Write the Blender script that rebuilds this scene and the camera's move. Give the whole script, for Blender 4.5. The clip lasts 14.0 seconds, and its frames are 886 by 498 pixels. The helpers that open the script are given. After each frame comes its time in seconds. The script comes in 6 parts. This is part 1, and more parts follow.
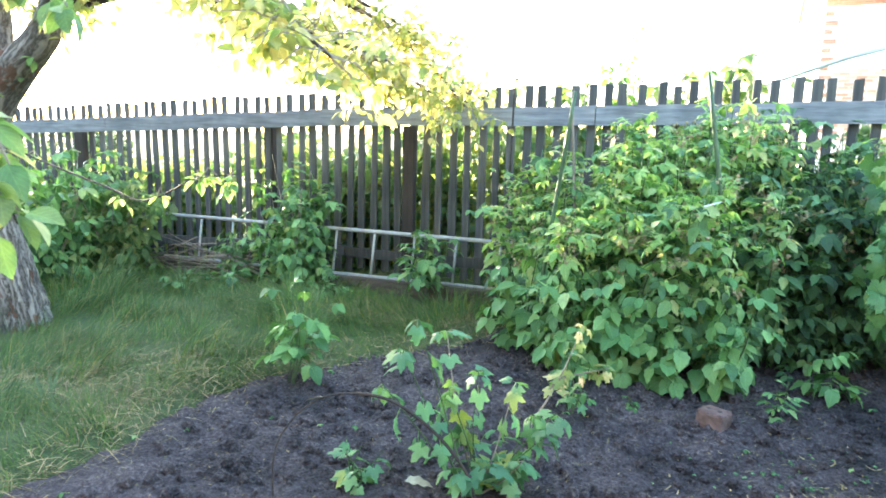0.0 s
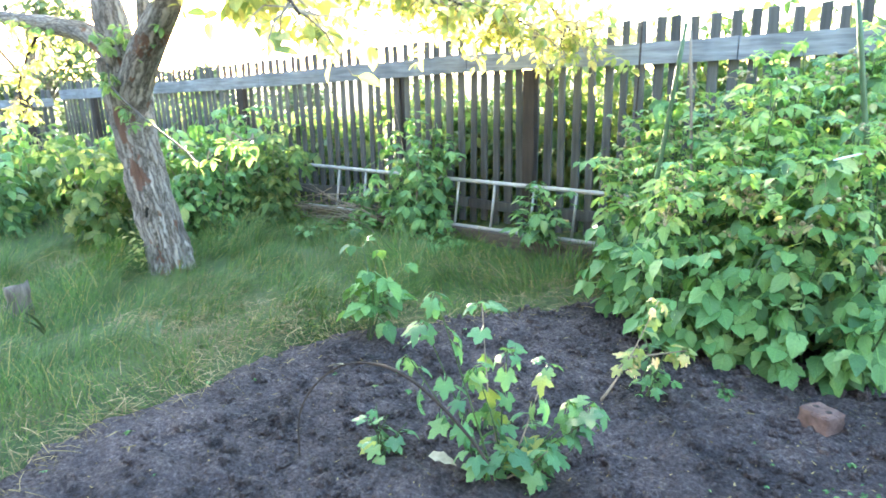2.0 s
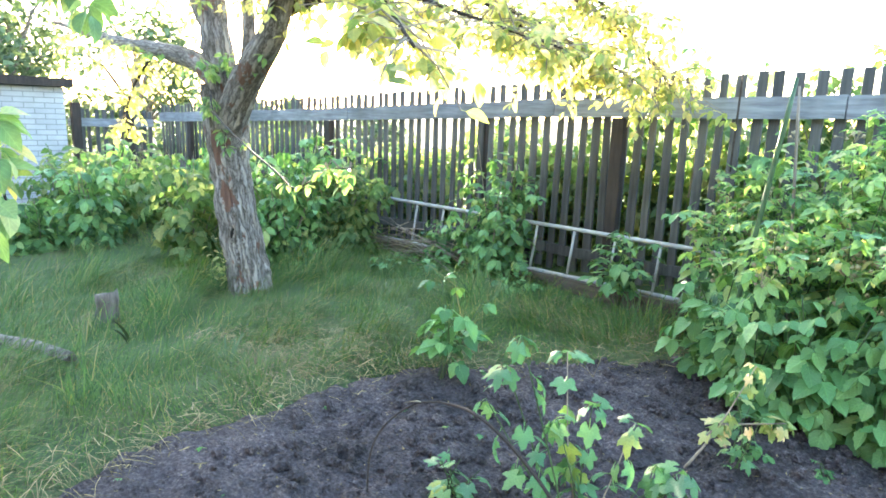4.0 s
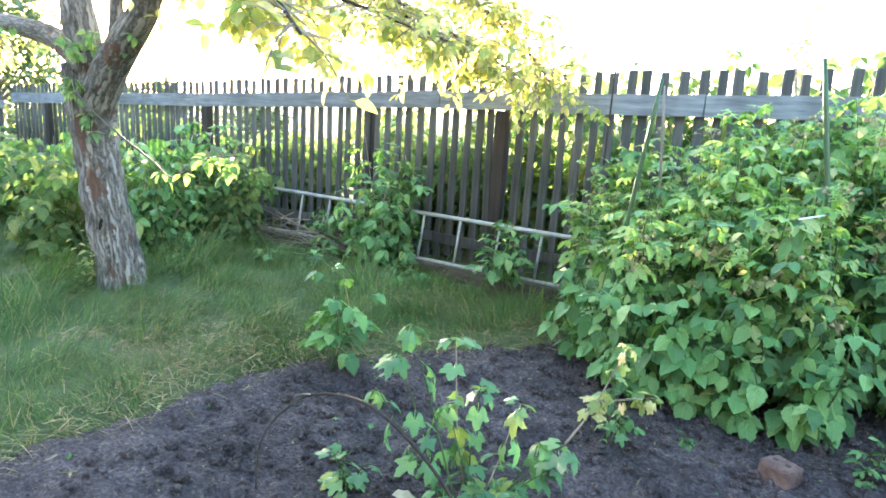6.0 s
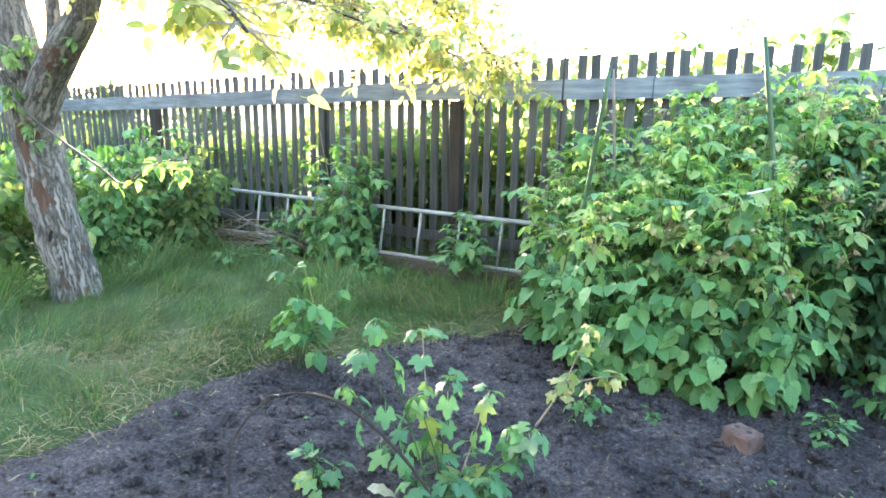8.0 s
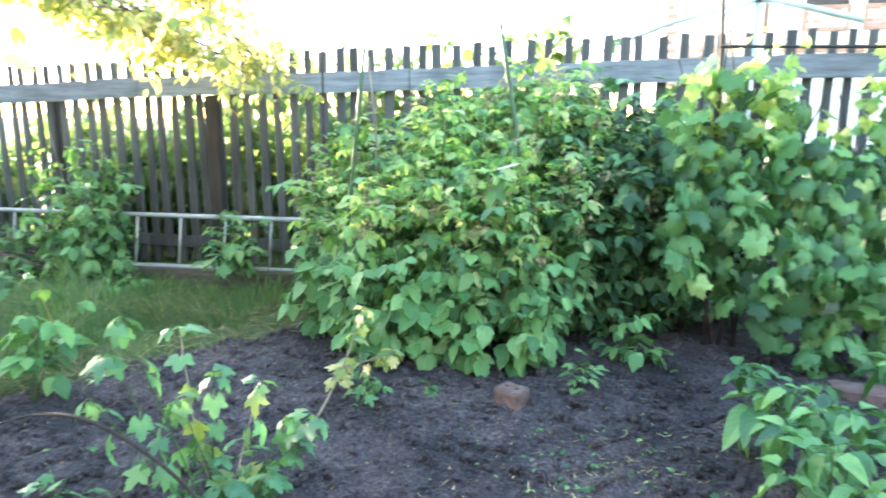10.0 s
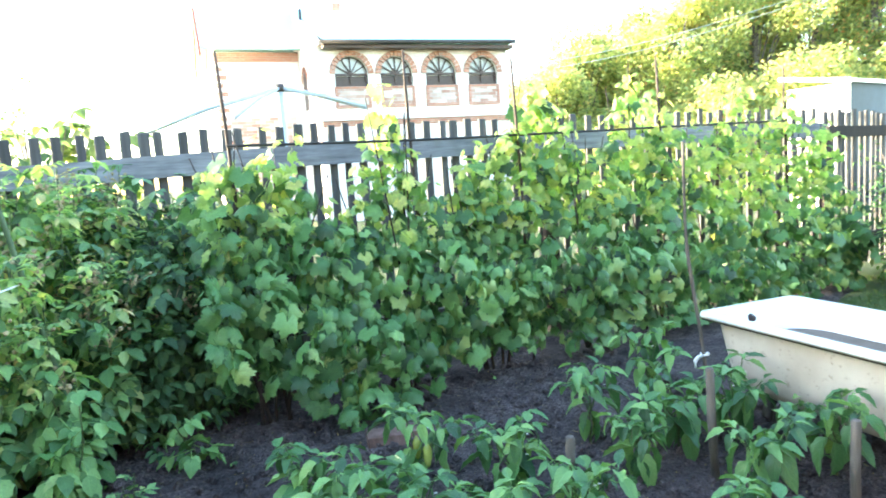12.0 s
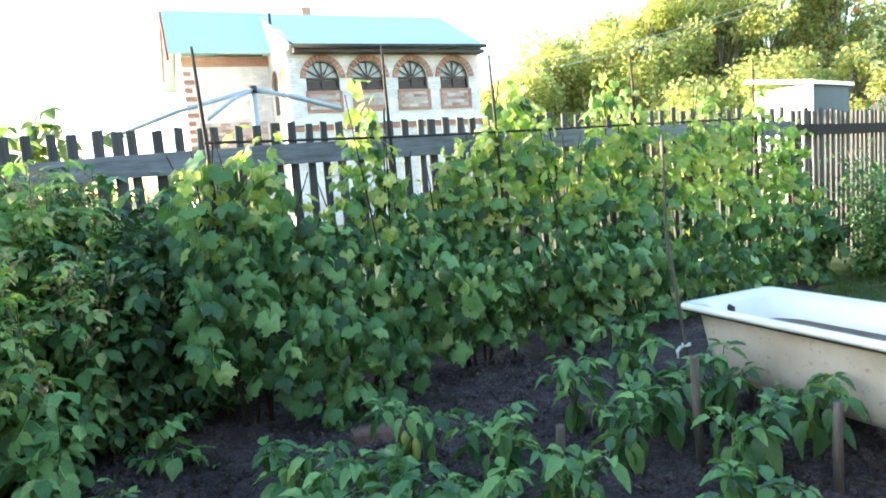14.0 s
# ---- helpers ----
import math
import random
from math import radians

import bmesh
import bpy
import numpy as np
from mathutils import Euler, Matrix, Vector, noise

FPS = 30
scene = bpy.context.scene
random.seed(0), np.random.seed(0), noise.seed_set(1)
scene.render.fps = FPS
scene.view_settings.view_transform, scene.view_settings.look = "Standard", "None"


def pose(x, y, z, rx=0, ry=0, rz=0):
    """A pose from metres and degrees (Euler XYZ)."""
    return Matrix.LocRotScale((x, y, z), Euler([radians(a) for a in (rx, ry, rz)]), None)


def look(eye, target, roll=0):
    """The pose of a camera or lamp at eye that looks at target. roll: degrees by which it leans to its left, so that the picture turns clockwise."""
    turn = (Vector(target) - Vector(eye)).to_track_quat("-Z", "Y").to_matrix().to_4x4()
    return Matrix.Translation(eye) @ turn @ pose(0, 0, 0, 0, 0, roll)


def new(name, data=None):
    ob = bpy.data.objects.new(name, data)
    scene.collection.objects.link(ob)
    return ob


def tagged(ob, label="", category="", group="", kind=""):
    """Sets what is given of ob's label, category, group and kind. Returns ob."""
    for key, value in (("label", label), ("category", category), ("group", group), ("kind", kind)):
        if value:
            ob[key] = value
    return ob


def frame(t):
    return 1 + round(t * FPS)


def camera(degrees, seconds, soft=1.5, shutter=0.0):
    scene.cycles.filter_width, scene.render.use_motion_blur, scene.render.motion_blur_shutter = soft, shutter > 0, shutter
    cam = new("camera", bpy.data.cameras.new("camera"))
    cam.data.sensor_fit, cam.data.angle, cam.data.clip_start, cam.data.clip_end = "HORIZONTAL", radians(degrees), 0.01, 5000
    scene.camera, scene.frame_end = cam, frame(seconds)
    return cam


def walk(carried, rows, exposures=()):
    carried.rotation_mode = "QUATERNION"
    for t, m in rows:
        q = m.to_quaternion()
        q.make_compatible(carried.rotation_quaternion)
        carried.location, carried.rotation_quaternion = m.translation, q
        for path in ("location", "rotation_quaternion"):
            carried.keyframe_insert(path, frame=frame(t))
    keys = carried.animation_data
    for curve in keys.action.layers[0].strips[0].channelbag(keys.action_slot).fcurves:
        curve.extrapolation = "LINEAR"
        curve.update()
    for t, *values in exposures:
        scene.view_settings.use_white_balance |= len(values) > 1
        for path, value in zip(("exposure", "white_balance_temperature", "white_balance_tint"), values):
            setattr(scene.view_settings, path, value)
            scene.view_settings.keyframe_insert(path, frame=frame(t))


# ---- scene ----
cam = camera(68.0, 14.0, soft=1.7, shutter=0.25)
PATH = [
    (0, (-0.05, 0.054, 1.254), (-0.786, 1.882, 0.914), 1.5),
    (0.5, (0.105, 0.148, 1.252), (-0.627, 1.972, 0.885), -1.5),
    (1, (0.203, 0.368, 1.262), (-0.541, 2.164, 0.791), 0.8),
    (1.5, (0.254, 0.486, 1.297), (-0.713, 2.163, 0.793), -1.1),
    (2, (0.343, 0.508, 1.303), (-0.87, 2.012, 0.789), -1.2),
    (2.5, (0.319, 0.515, 1.298), (-0.937, 1.989, 0.799), -0.2),
    (2.7, (0.296, 0.503, 1.291), (-0.993, 1.958, 0.822), 0.4),
    (4.8, (0.246, 0.483, 1.288), (-1.133, 1.884, 0.917), 2.4),
    (5, (0.246, 0.482, 1.289), (-1.061, 1.946, 0.909), 3.0),
    (5.5, (0.252, 0.473, 1.298), (-0.911, 2.049, 0.894), 3.8),
    (6, (0.25, 0.469, 1.29), (-0.859, 2.082, 0.881), 3.5),
    (6.5, (0.246, 0.47, 1.283), (-0.797, 2.123, 0.86), 2.7),
    (7, (0.25, 0.466, 1.288), (-0.752, 2.142, 0.854), 1.7),
    (7.2, (0.249, 0.463, 1.295), (-0.772, 2.127, 0.86), 1.0),
    (9.5, (0.288, 0.494, 1.222), (-0.492, 2.295, 0.834), 0.2),
    (10, (0.3, 0.52, 1.174), (-0.105, 2.439, 0.782), 0.2),
    (10.5, (0.362, 0.513, 1.233), (0.284, 2.477, 0.86), -1.9),
    (11, (0.445, 0.485, 1.271), (0.678, 2.445, 0.946), -4.1),
    (11.5, (0.528, 0.461, 1.286), (1.058, 2.37, 1.014), -5.1),
    (12, (0.574, 0.445, 1.304), (1.35, 2.274, 1.073), -4.0),
    (12.5, (0.602, 0.424, 1.309), (1.476, 2.213, 1.116), -4.1),
    (13, (0.609, 0.417, 1.311), (1.554, 2.174, 1.176), -4.2),
    (13.5, (0.603, 0.427, 1.295), (1.47, 2.225, 1.177), -4.7),
    (14, (0.522, 0.472, 1.257), (1.376, 2.267, 1.036), -4.5),
]
EXPOSURES = [(0.0, 4.11), (1.0, 4.21), (1.5, 4.41), (2.7, 4.41), (5.0, 3.98), (7.0, 4.18), (9.5, 4.21), (10.0, 4.31), (11.0, 4.42), (12.0, 4.0), (12.5, 3.74), (13.0, 3.36), (13.5, 3.04), (14.0, 3.11)]
walk(cam, [(t, look(eye, target, roll)) for t, eye, target, roll in PATH], EXPOSURES)

# ---- world and light: low evening sun behind the apple tree, bright hazy sky ----
SUN_AZ = radians(60.0)      # to the left of +y
SUN_EL = radians(7.0)
world = bpy.data.worlds.new("world")
scene.world = world
world.use_nodes = True
wn, wl = world.node_tree.nodes, world.node_tree.links
wn.clear()
w_out = wn.new("ShaderNodeOutputWorld")
w_bg = wn.new("ShaderNodeBackground")
w_sky = wn.new("ShaderNodeTexSky")
w_sky.sky_type = "NISHITA"
w_sky.sun_disc = False
w_sky.sun_elevation = SUN_EL
w_sky.sun_rotation = -SUN_AZ
w_sky.air_density = 1.0
w_sky.dust_density = 0.8
w_sky.ozone_density = 1.5
w_bg.inputs["Strength"].default_value = 0.15
wl.new(w_sky.outputs["Color"], w_bg.inputs["Color"])
wl.new(w_bg.outputs["Background"], w_out.inputs["Surface"])

sun_data = bpy.data.lights.new("sun", "SUN")
sun_data.energy = 3.2
sun_data.angle = radians(0.6)
sun_data.color = (1.0, 0.86, 0.62)
sun = new("sun", sun_data)
sun_dir = Vector((-math.sin(SUN_AZ) * math.cos(SUN_EL), math.cos(SUN_AZ) * math.cos(SUN_EL), math.sin(SUN_EL)))
sun.matrix_world = look(sun_dir * 60.0, (0, 0, 0))


# ---- small tools ----
def mesh_object(name, bm, material, parent=None, smooth=False):
    data = bpy.data.meshes.new(name)
    bm.to_mesh(data)
    bm.free()
    if material:
        data.materials.append(material)
    if smooth:
        data.polygons.foreach_set("use_smooth", [True] * len(data.polygons))
    ob = new(name, data)
    if parent:
        ob.parent = parent
    return ob


def part(name, bm, material, parent, label="", smooth=False):
    ob = mesh_object(name, bm, material, parent, smooth)
    if label:
        ob["label"] = label
    return ob


def thing(name, place, label, category, group="", turn=0.0):
    ob = new(name)
    ob.empty_display_size = 0.1
    ob.matrix_basis = pose(*place, 0, 0, turn)
    return tagged(ob, label, category, group)


def box(bm, x0, x1, y0, y1, z0, z1, bevel=0.0, m=None):
    made = bmesh.ops.create_cube(bm, size=1.0)
    vs = made["verts"]
    bmesh.ops.scale(bm, vec=(x1 - x0, y1 - y0, z1 - z0), verts=vs)
    bmesh.ops.translate(bm, vec=((x0 + x1) / 2, (y0 + y1) / 2, (z0 + z1) / 2), verts=vs)
    if bevel:
        es = list({e for v in vs for e in v.link_edges})
        r = bmesh.ops.bevel(bm, geom=es, offset=bevel, segments=1, affect="EDGES")
        vs = list({v for f in r["faces"] for v in f.verts} | {v for v in vs if v.is_valid})
    if m is not None:
        bmesh.ops.transform(bm, matrix=m, verts=vs)
    return vs


def tube(bm, pts, radii, sides=6, cap=True):
    """A tapered pipe along a line of points."""
    pts = [Vector(p) for p in pts]
    rings, ref = [], None
    for k, p in enumerate(pts):
        d = (pts[min(k + 1, len(pts) - 1)] - pts[max(k - 1, 0)]).normalized()
        if ref is None:
            ref = d.orthogonal().normalized()
        ref = (ref - d * ref.dot(d)).normalized()
        other = d.cross(ref)
        r = radii[k] if hasattr(radii, "__len__") else radii
        rings.append([bm.verts.new(p + r * (math.cos(a) * ref + math.sin(a) * other))
                      for a in (2 * math.pi * i / sides for i in range(sides))])
    for a, b in zip(rings, rings[1:]):
        for i in range(sides):
            bm.faces.new((a[i], a[(i + 1) % sides], b[(i + 1) % sides], b[i]))
    if cap:
        bm.faces.new(rings[0][::-1])
        bm.faces.new(rings[-1])
    return rings


def bend(points, n=10):
    """A smooth line through a few points (Catmull-Rom)."""
    p = [Vector(q) for q in points]
    p = [p[0] * 2 - p[1]] + p + [p[-1] * 2 - p[-2]]
    out = []
    for k in range(1, len(p) - 2):
        for i in range(n):
            t = i / n
            out.append(0.5 * ((2 * p[k]) + (p[k + 1] - p[k - 1]) * t + (2 * p[k - 1] - 5 * p[k] + 4 * p[k + 1] - p[k + 2]) * t * t
                              + (3 * p[k] - p[k - 1] - 3 * p[k + 1] + p[k + 2]) * t ** 3))
    return out + [p[-2]]


def lerp(a, b, t):
    return a + (b - a) * t


def table(x, xs, ys):
    return float(np.interp(x, xs, ys))


# ---- materials ----
def shader(name):
    mat = bpy.data.materials.new(name)
    mat.use_nodes = True
    nt = mat.node_tree
    nt.nodes.clear()
    out = nt.nodes.new("ShaderNodeOutputMaterial")
    bsdf = nt.nodes.new("ShaderNodeBsdfPrincipled")
    nt.links.new(bsdf.outputs[0], out.inputs["Surface"])
    return mat, nt, bsdf, out


def noise_node(nt, scale, detail=4.0, rough=0.6, stretch=None, space="Object"):
    co = nt.nodes.new("ShaderNodeTexCoord")
    tex = nt.nodes.new("ShaderNodeTexNoise")
    tex.inputs["Scale"].default_value = scale
    tex.inputs["Detail"].default_value = detail
    tex.inputs["Roughness"].default_value = rough
    if stretch:
        mp = nt.nodes.new("ShaderNodeMapping")
        mp.inputs["Scale"].default_value = stretch
        nt.links.new(co.outputs[space], mp.inputs["Vector"])
        nt.links.new(mp.outputs[0], tex.inputs["Vector"])
    else:
        nt.links.new(co.outputs[space], tex.inputs["Vector"])
    return tex


def ramp(nt, source, stops):
    r = nt.nodes.new("ShaderNodeValToRGB")
    els = r.color_ramp.elements
    while len(els) < len(stops):
        els.new(0.5)
    for e, (p, c) in zip(els, stops):
        e.position, e.color = p, (*c, 1)
    nt.links.new(source, r.inputs["Fac"])
    return r.outputs["Color"]


def mixed(nt, fac, a, b, kind="MIX"):
    m = nt.nodes.new("ShaderNodeMix")
    m.data_type, m.blend_type = "RGBA", kind
    for sock, v in ((m.inputs[0], fac), (m.inputs[6], a), (m.inputs[7], b)):
        if hasattr(v, "is_linked"):
            nt.links.new(v, sock)
        else:
            sock.default_value = v if not isinstance(v, tuple) else (*v, 1)
    return m.outputs[2]


def bump(nt, bsdf, source, strength, distance):
    b = nt.nodes.new("ShaderNodeBump")
    b.inputs["Strength"].default_value = strength
    b.inputs["Distance"].default_value = distance
    nt.links.new(source, b.inputs["Height"])
    nt.links.new(b.outputs[0], bsdf.inputs["Normal"])
    return b


def chance(nt):
    """One random number for each loose piece, whether an object or an island of a mesh."""
    info = nt.nodes.new("ShaderNodeObjectInfo")
    geo = nt.nodes.new("ShaderNodeNewGeometry")
    add = nt.nodes.new("ShaderNodeMath")
    add.operation = "ADD"
    nt.links.new(info.outputs["Random"], add.inputs[0])
    nt.links.new(geo.outputs["Random Per Island"], add.inputs[1])
    fr = nt.nodes.new("ShaderNodeMath")
    fr.operation = "FRACT"
    nt.links.new(add.outputs[0], fr.inputs[0])
    return fr.outputs[0]


def leaf_material(name, stops, glow, through_part=0.28, rough=0.45, blue=1.75, patchy=None):
    """Leaf: varied greens, a soft sheen, and light shining through the blade."""
    mat, nt, bsdf, out = shader(name)
    base = ramp(nt, chance(nt), [(p, (1.55 * c[0], 1.17 * c[1], blue * c[2])) for p, c in stops])
    if patchy:
        spread_tex = noise_node(nt, 1.7, 4.0, 0.6)
        base = mixed(nt, ramp(nt, spread_tex.outputs["Fac"], [(0.46, (0, 0, 0)), (0.66, (0.6, 0.6, 0.6))]), base, patchy)
    tex = noise_node(nt, 45.0, 3.0)
    shade = ramp(nt, tex.outputs["Fac"], [(0.3, (0.78, 0.78, 0.78)), (0.7, (1.12, 1.12, 1.05))])
    col = mixed(nt, 1.0, base, shade, "MULTIPLY")
    uv = nt.nodes.new("ShaderNodeUVMap")
    uv.uv_map = "veins"
    sep = nt.nodes.new("ShaderNodeSeparateXYZ")
    nt.links.new(uv.outputs[0], sep.inputs[0])

    def calc(op, x, y=None):
        m = nt.nodes.new("ShaderNodeMath")
        m.operation = op
        for sock, v in zip(m.inputs, (x, y)):
            if v is None:
                continue
            if hasattr(v, "is_linked"):
                nt.links.new(v, sock)
            else:
                sock.default_value = v
        return m.outputs[0]

    rib = calc("SUBTRACT", 1.0, calc("MINIMUM", calc("MULTIPLY", sep.outputs[0], 11.0), 1.0))
    wave = calc("SINE", calc("MULTIPLY", calc("SUBTRACT", calc("MULTIPLY", sep.outputs[1], 6.0), calc("MULTIPLY", sep.outputs[0], 2.4)), 6.2832))
    side = calc("MULTIPLY", calc("POWER", calc("MAXIMUM", wave, 0.0), 6.0), 0.6)
    vein = calc("MAXIMUM", rib, side)
    col = mixed(nt, calc("MULTIPLY", vein, 0.32), col, mixed(nt, 1.0, col, (1.9, 1.75, 1.7), "MULTIPLY"))
    nt.links.new(col, bsdf.inputs["Base Color"])
    bsdf.inputs["Roughness"].default_value = rough
    bsdf.inputs["Specular IOR Level"].default_value = 0.4
    bump(nt, bsdf, calc("SUBTRACT", calc("MULTIPLY", tex.outputs["Fac"], 0.5), vein), 0.45, 0.004)
    tr = nt.nodes.new("ShaderNodeBsdfTranslucent")
    tcol = mixed(nt, 1.0, col, glow, "MULTIPLY")
    nt.links.new(tcol, tr.inputs["Color"])
    mx = nt.nodes.new("ShaderNodeMixShader")
    mx.inputs[0].default_value = through_part
    nt.links.new(bsdf.outputs[0], mx.inputs[1])
    nt.links.new(tr.outputs[0], mx.inputs[2])
    nt.links.new(mx.outputs[0], out.inputs["Surface"])
    return mat


GLOW = (2.0, 2.0, 0.95)
M_RASP = leaf_material("raspberry_leaf_green", [(0.0, (0.030, 0.095, 0.028)), (0.45, (0.075, 0.215, 0.056)), (0.85, (0.135, 0.32, 0.085)), (1.0, (0.23, 0.37, 0.11))], GLOW, 0.21)
# darker copy of M_RASP: shade at the patch's right end, put into the colour
M_RASP_SHADED = leaf_material("shaded_raspberry_leaf", [(0.0, (0.016, 0.058, 0.020)), (0.5, (0.045, 0.14, 0.042)), (0.9, (0.085, 0.23, 0.066)), (1.0, (0.15, 0.30, 0.09))], GLOW, 0.16)
M_RASP_YOUNG = leaf_material("young_raspberry_leaf", [(0.0, (0.10, 0.26, 0.075)), (0.5, (0.18, 0.37, 0.11)), (0.9, (0.28, 0.44, 0.15)), (1.0, (0.42, 0.46, 0.20))], GLOW, 0.42)
M_BEAN = leaf_material("broad_leaf_green", [(0.0, (0.036, 0.125, 0.030)), (0.5, (0.075, 0.225, 0.052)), (1.0, (0.145, 0.34, 0.085))], GLOW, 0.17)
M_GRAPE = leaf_material("grape_leaf_green", [(0.0, (0.016, 0.058, 0.018)), (0.4, (0.050, 0.168, 0.043)), (0.88, (0.108, 0.29, 0.074)), (1.0, (0.20, 0.35, 0.09))], GLOW, 0.17, rough=0.42, blue=1.7)
# pale young leaf that also carries the sunlight on the vine top
M_GRAPE_YOUNG_LIT = leaf_material("young_lit_grape_leaf", [(0.0, (0.105, 0.25, 0.065)), (0.6, (0.205, 0.37, 0.10)), (1.0, (0.35, 0.47, 0.16))], GLOW, 0.5)
M_CURRANT = leaf_material("currant_leaf_green", [(0.0, (0.05, 0.16, 0.055)), (0.55, (0.082, 0.24, 0.08)), (0.88, (0.14, 0.29, 0.08)), (1.0, (0.27, 0.36, 0.07))], GLOW)
M_PALE = leaf_material("pale_yellow_leaf", [(0.0, (0.11, 0.24, 0.07)), (0.6, (0.20, 0.32, 0.09)), (0.85, (0.36, 0.40, 0.13)), (1.0, (0.52, 0.48, 0.22))], GLOW)
M_PEPPER = leaf_material("pepper_leaf_green", [(0.0, (0.02, 0.075, 0.024)), (0.5, (0.062, 0.20, 0.052)), (1.0, (0.14, 0.34, 0.08))], GLOW, 0.2, 0.28)
# crown leaves, paled and yellowed in colour for the sun on them
M_APPLE_LIT = leaf_material("lit_apple_leaf", [(0.0, (0.13, 0.235, 0.066)), (0.5, (0.28, 0.38, 0.115)), (1.0, (0.46, 0.50, 0.19))], (1.6, 1.6, 0.9), 0.5)
# the same leaf without the sun's paling, a duller green for the fork
M_APPLE_DIM = leaf_material("dim_green_apple_leaf", [(0.0, (0.08, 0.20, 0.06)), (0.5, (0.15, 0.31, 0.09)), (1.0, (0.27, 0.41, 0.14))], (1.8, 1.8, 1.0), 0.4)
M_WILD = leaf_material("wild_shrub_leaf", [(0.0, (0.038, 0.105, 0.028)), (0.5, (0.085, 0.18, 0.048)), (1.0, (0.18, 0.26, 0.08))], (2.0, 2.0, 1.15), 0.45)
# leaf colour raised so the far trees look lit from the front
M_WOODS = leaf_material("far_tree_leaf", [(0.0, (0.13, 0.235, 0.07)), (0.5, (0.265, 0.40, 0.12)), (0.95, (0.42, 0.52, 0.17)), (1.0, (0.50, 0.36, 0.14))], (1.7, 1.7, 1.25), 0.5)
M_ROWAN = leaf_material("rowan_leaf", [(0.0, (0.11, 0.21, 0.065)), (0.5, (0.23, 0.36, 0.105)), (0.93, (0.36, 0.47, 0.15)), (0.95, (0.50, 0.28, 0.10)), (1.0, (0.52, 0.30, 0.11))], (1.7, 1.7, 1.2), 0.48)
# darker leaf for trees in shade or against the light, shade in its colour
M_WOODS_SHADED = leaf_material("shaded_tree_leaf", [(0.0, (0.04, 0.085, 0.035)), (0.6, (0.085, 0.16, 0.06)), (1.0, (0.16, 0.25, 0.09))], (1.5, 1.5, 1.0), 0.3)
M_GRASS = leaf_material("grass_blade", [(0.0, (0.014, 0.050, 0.014)), (0.45, (0.038, 0.118, 0.026)), (0.85, (0.075, 0.18, 0.040)), (1.0, (0.26, 0.25, 0.12))], GLOW, 0.25, 0.6, 0.95, (0.105, 0.15, 0.048))


def wood_material(name, dark, light, stretch, rough=0.85):
    mat, nt, bsdf, _ = shader(name)
    grain = noise_node(nt, 9.0, 6.0, 0.65, stretch)
    blot = noise_node(nt, 3.0, 3.0)
    col = ramp(nt, grain.outputs["Fac"], [(0.3, dark), (0.7, light)])
    tone = ramp(nt, chance(nt), [(0.0, (0.72, 0.72, 0.72)), (1.0, (1.2, 1.18, 1.15))])
    col = mixed(nt, 1.0, col, tone, "MULTIPLY")
    stain = ramp(nt, blot.outputs["Fac"], [(0.35, (0.7, 0.7, 0.7)), (0.65, (1.08, 1.08, 1.08))])
    nt.links.new(mixed(nt, 1.0, col, stain, "MULTIPLY"), bsdf.inputs["Base Color"])
    bsdf.inputs["Roughness"].default_value = rough
    bump(nt, bsdf, grain.outputs["Fac"], 0.6, 0.004)
    return mat


M_PICKET = wood_material("weathered_grey_picket_wood", (0.05, 0.05, 0.052), (0.15, 0.148, 0.15), (4, 4, 0.35))
M_RAIL = wood_material("weathered_blue_grey_board", (0.15, 0.155, 0.185), (0.33, 0.35, 0.395), (0.35, 4, 4))
M_POST = wood_material("dark_brown_post_wood", (0.026, 0.019, 0.017), (0.062, 0.043, 0.037), (4, 4, 0.4))
M_PLINTH = wood_material("old_brown_board", (0.10, 0.075, 0.06), (0.22, 0.17, 0.14), (0.4, 4, 4))
M_PEG = wood_material("grey_stake_wood", (0.09, 0.08, 0.07), (0.20, 0.17, 0.15), (5, 5, 0.5))
M_STEM = wood_material("green_brown_stem", (0.05, 0.09, 0.03), (0.11, 0.17, 0.06), (5, 5, 0.5), 0.6)
M_TWIG = wood_material("pale_brown_twig", (0.22, 0.17, 0.13), (0.40, 0.33, 0.27), (6, 6, 0.6), 0.7)


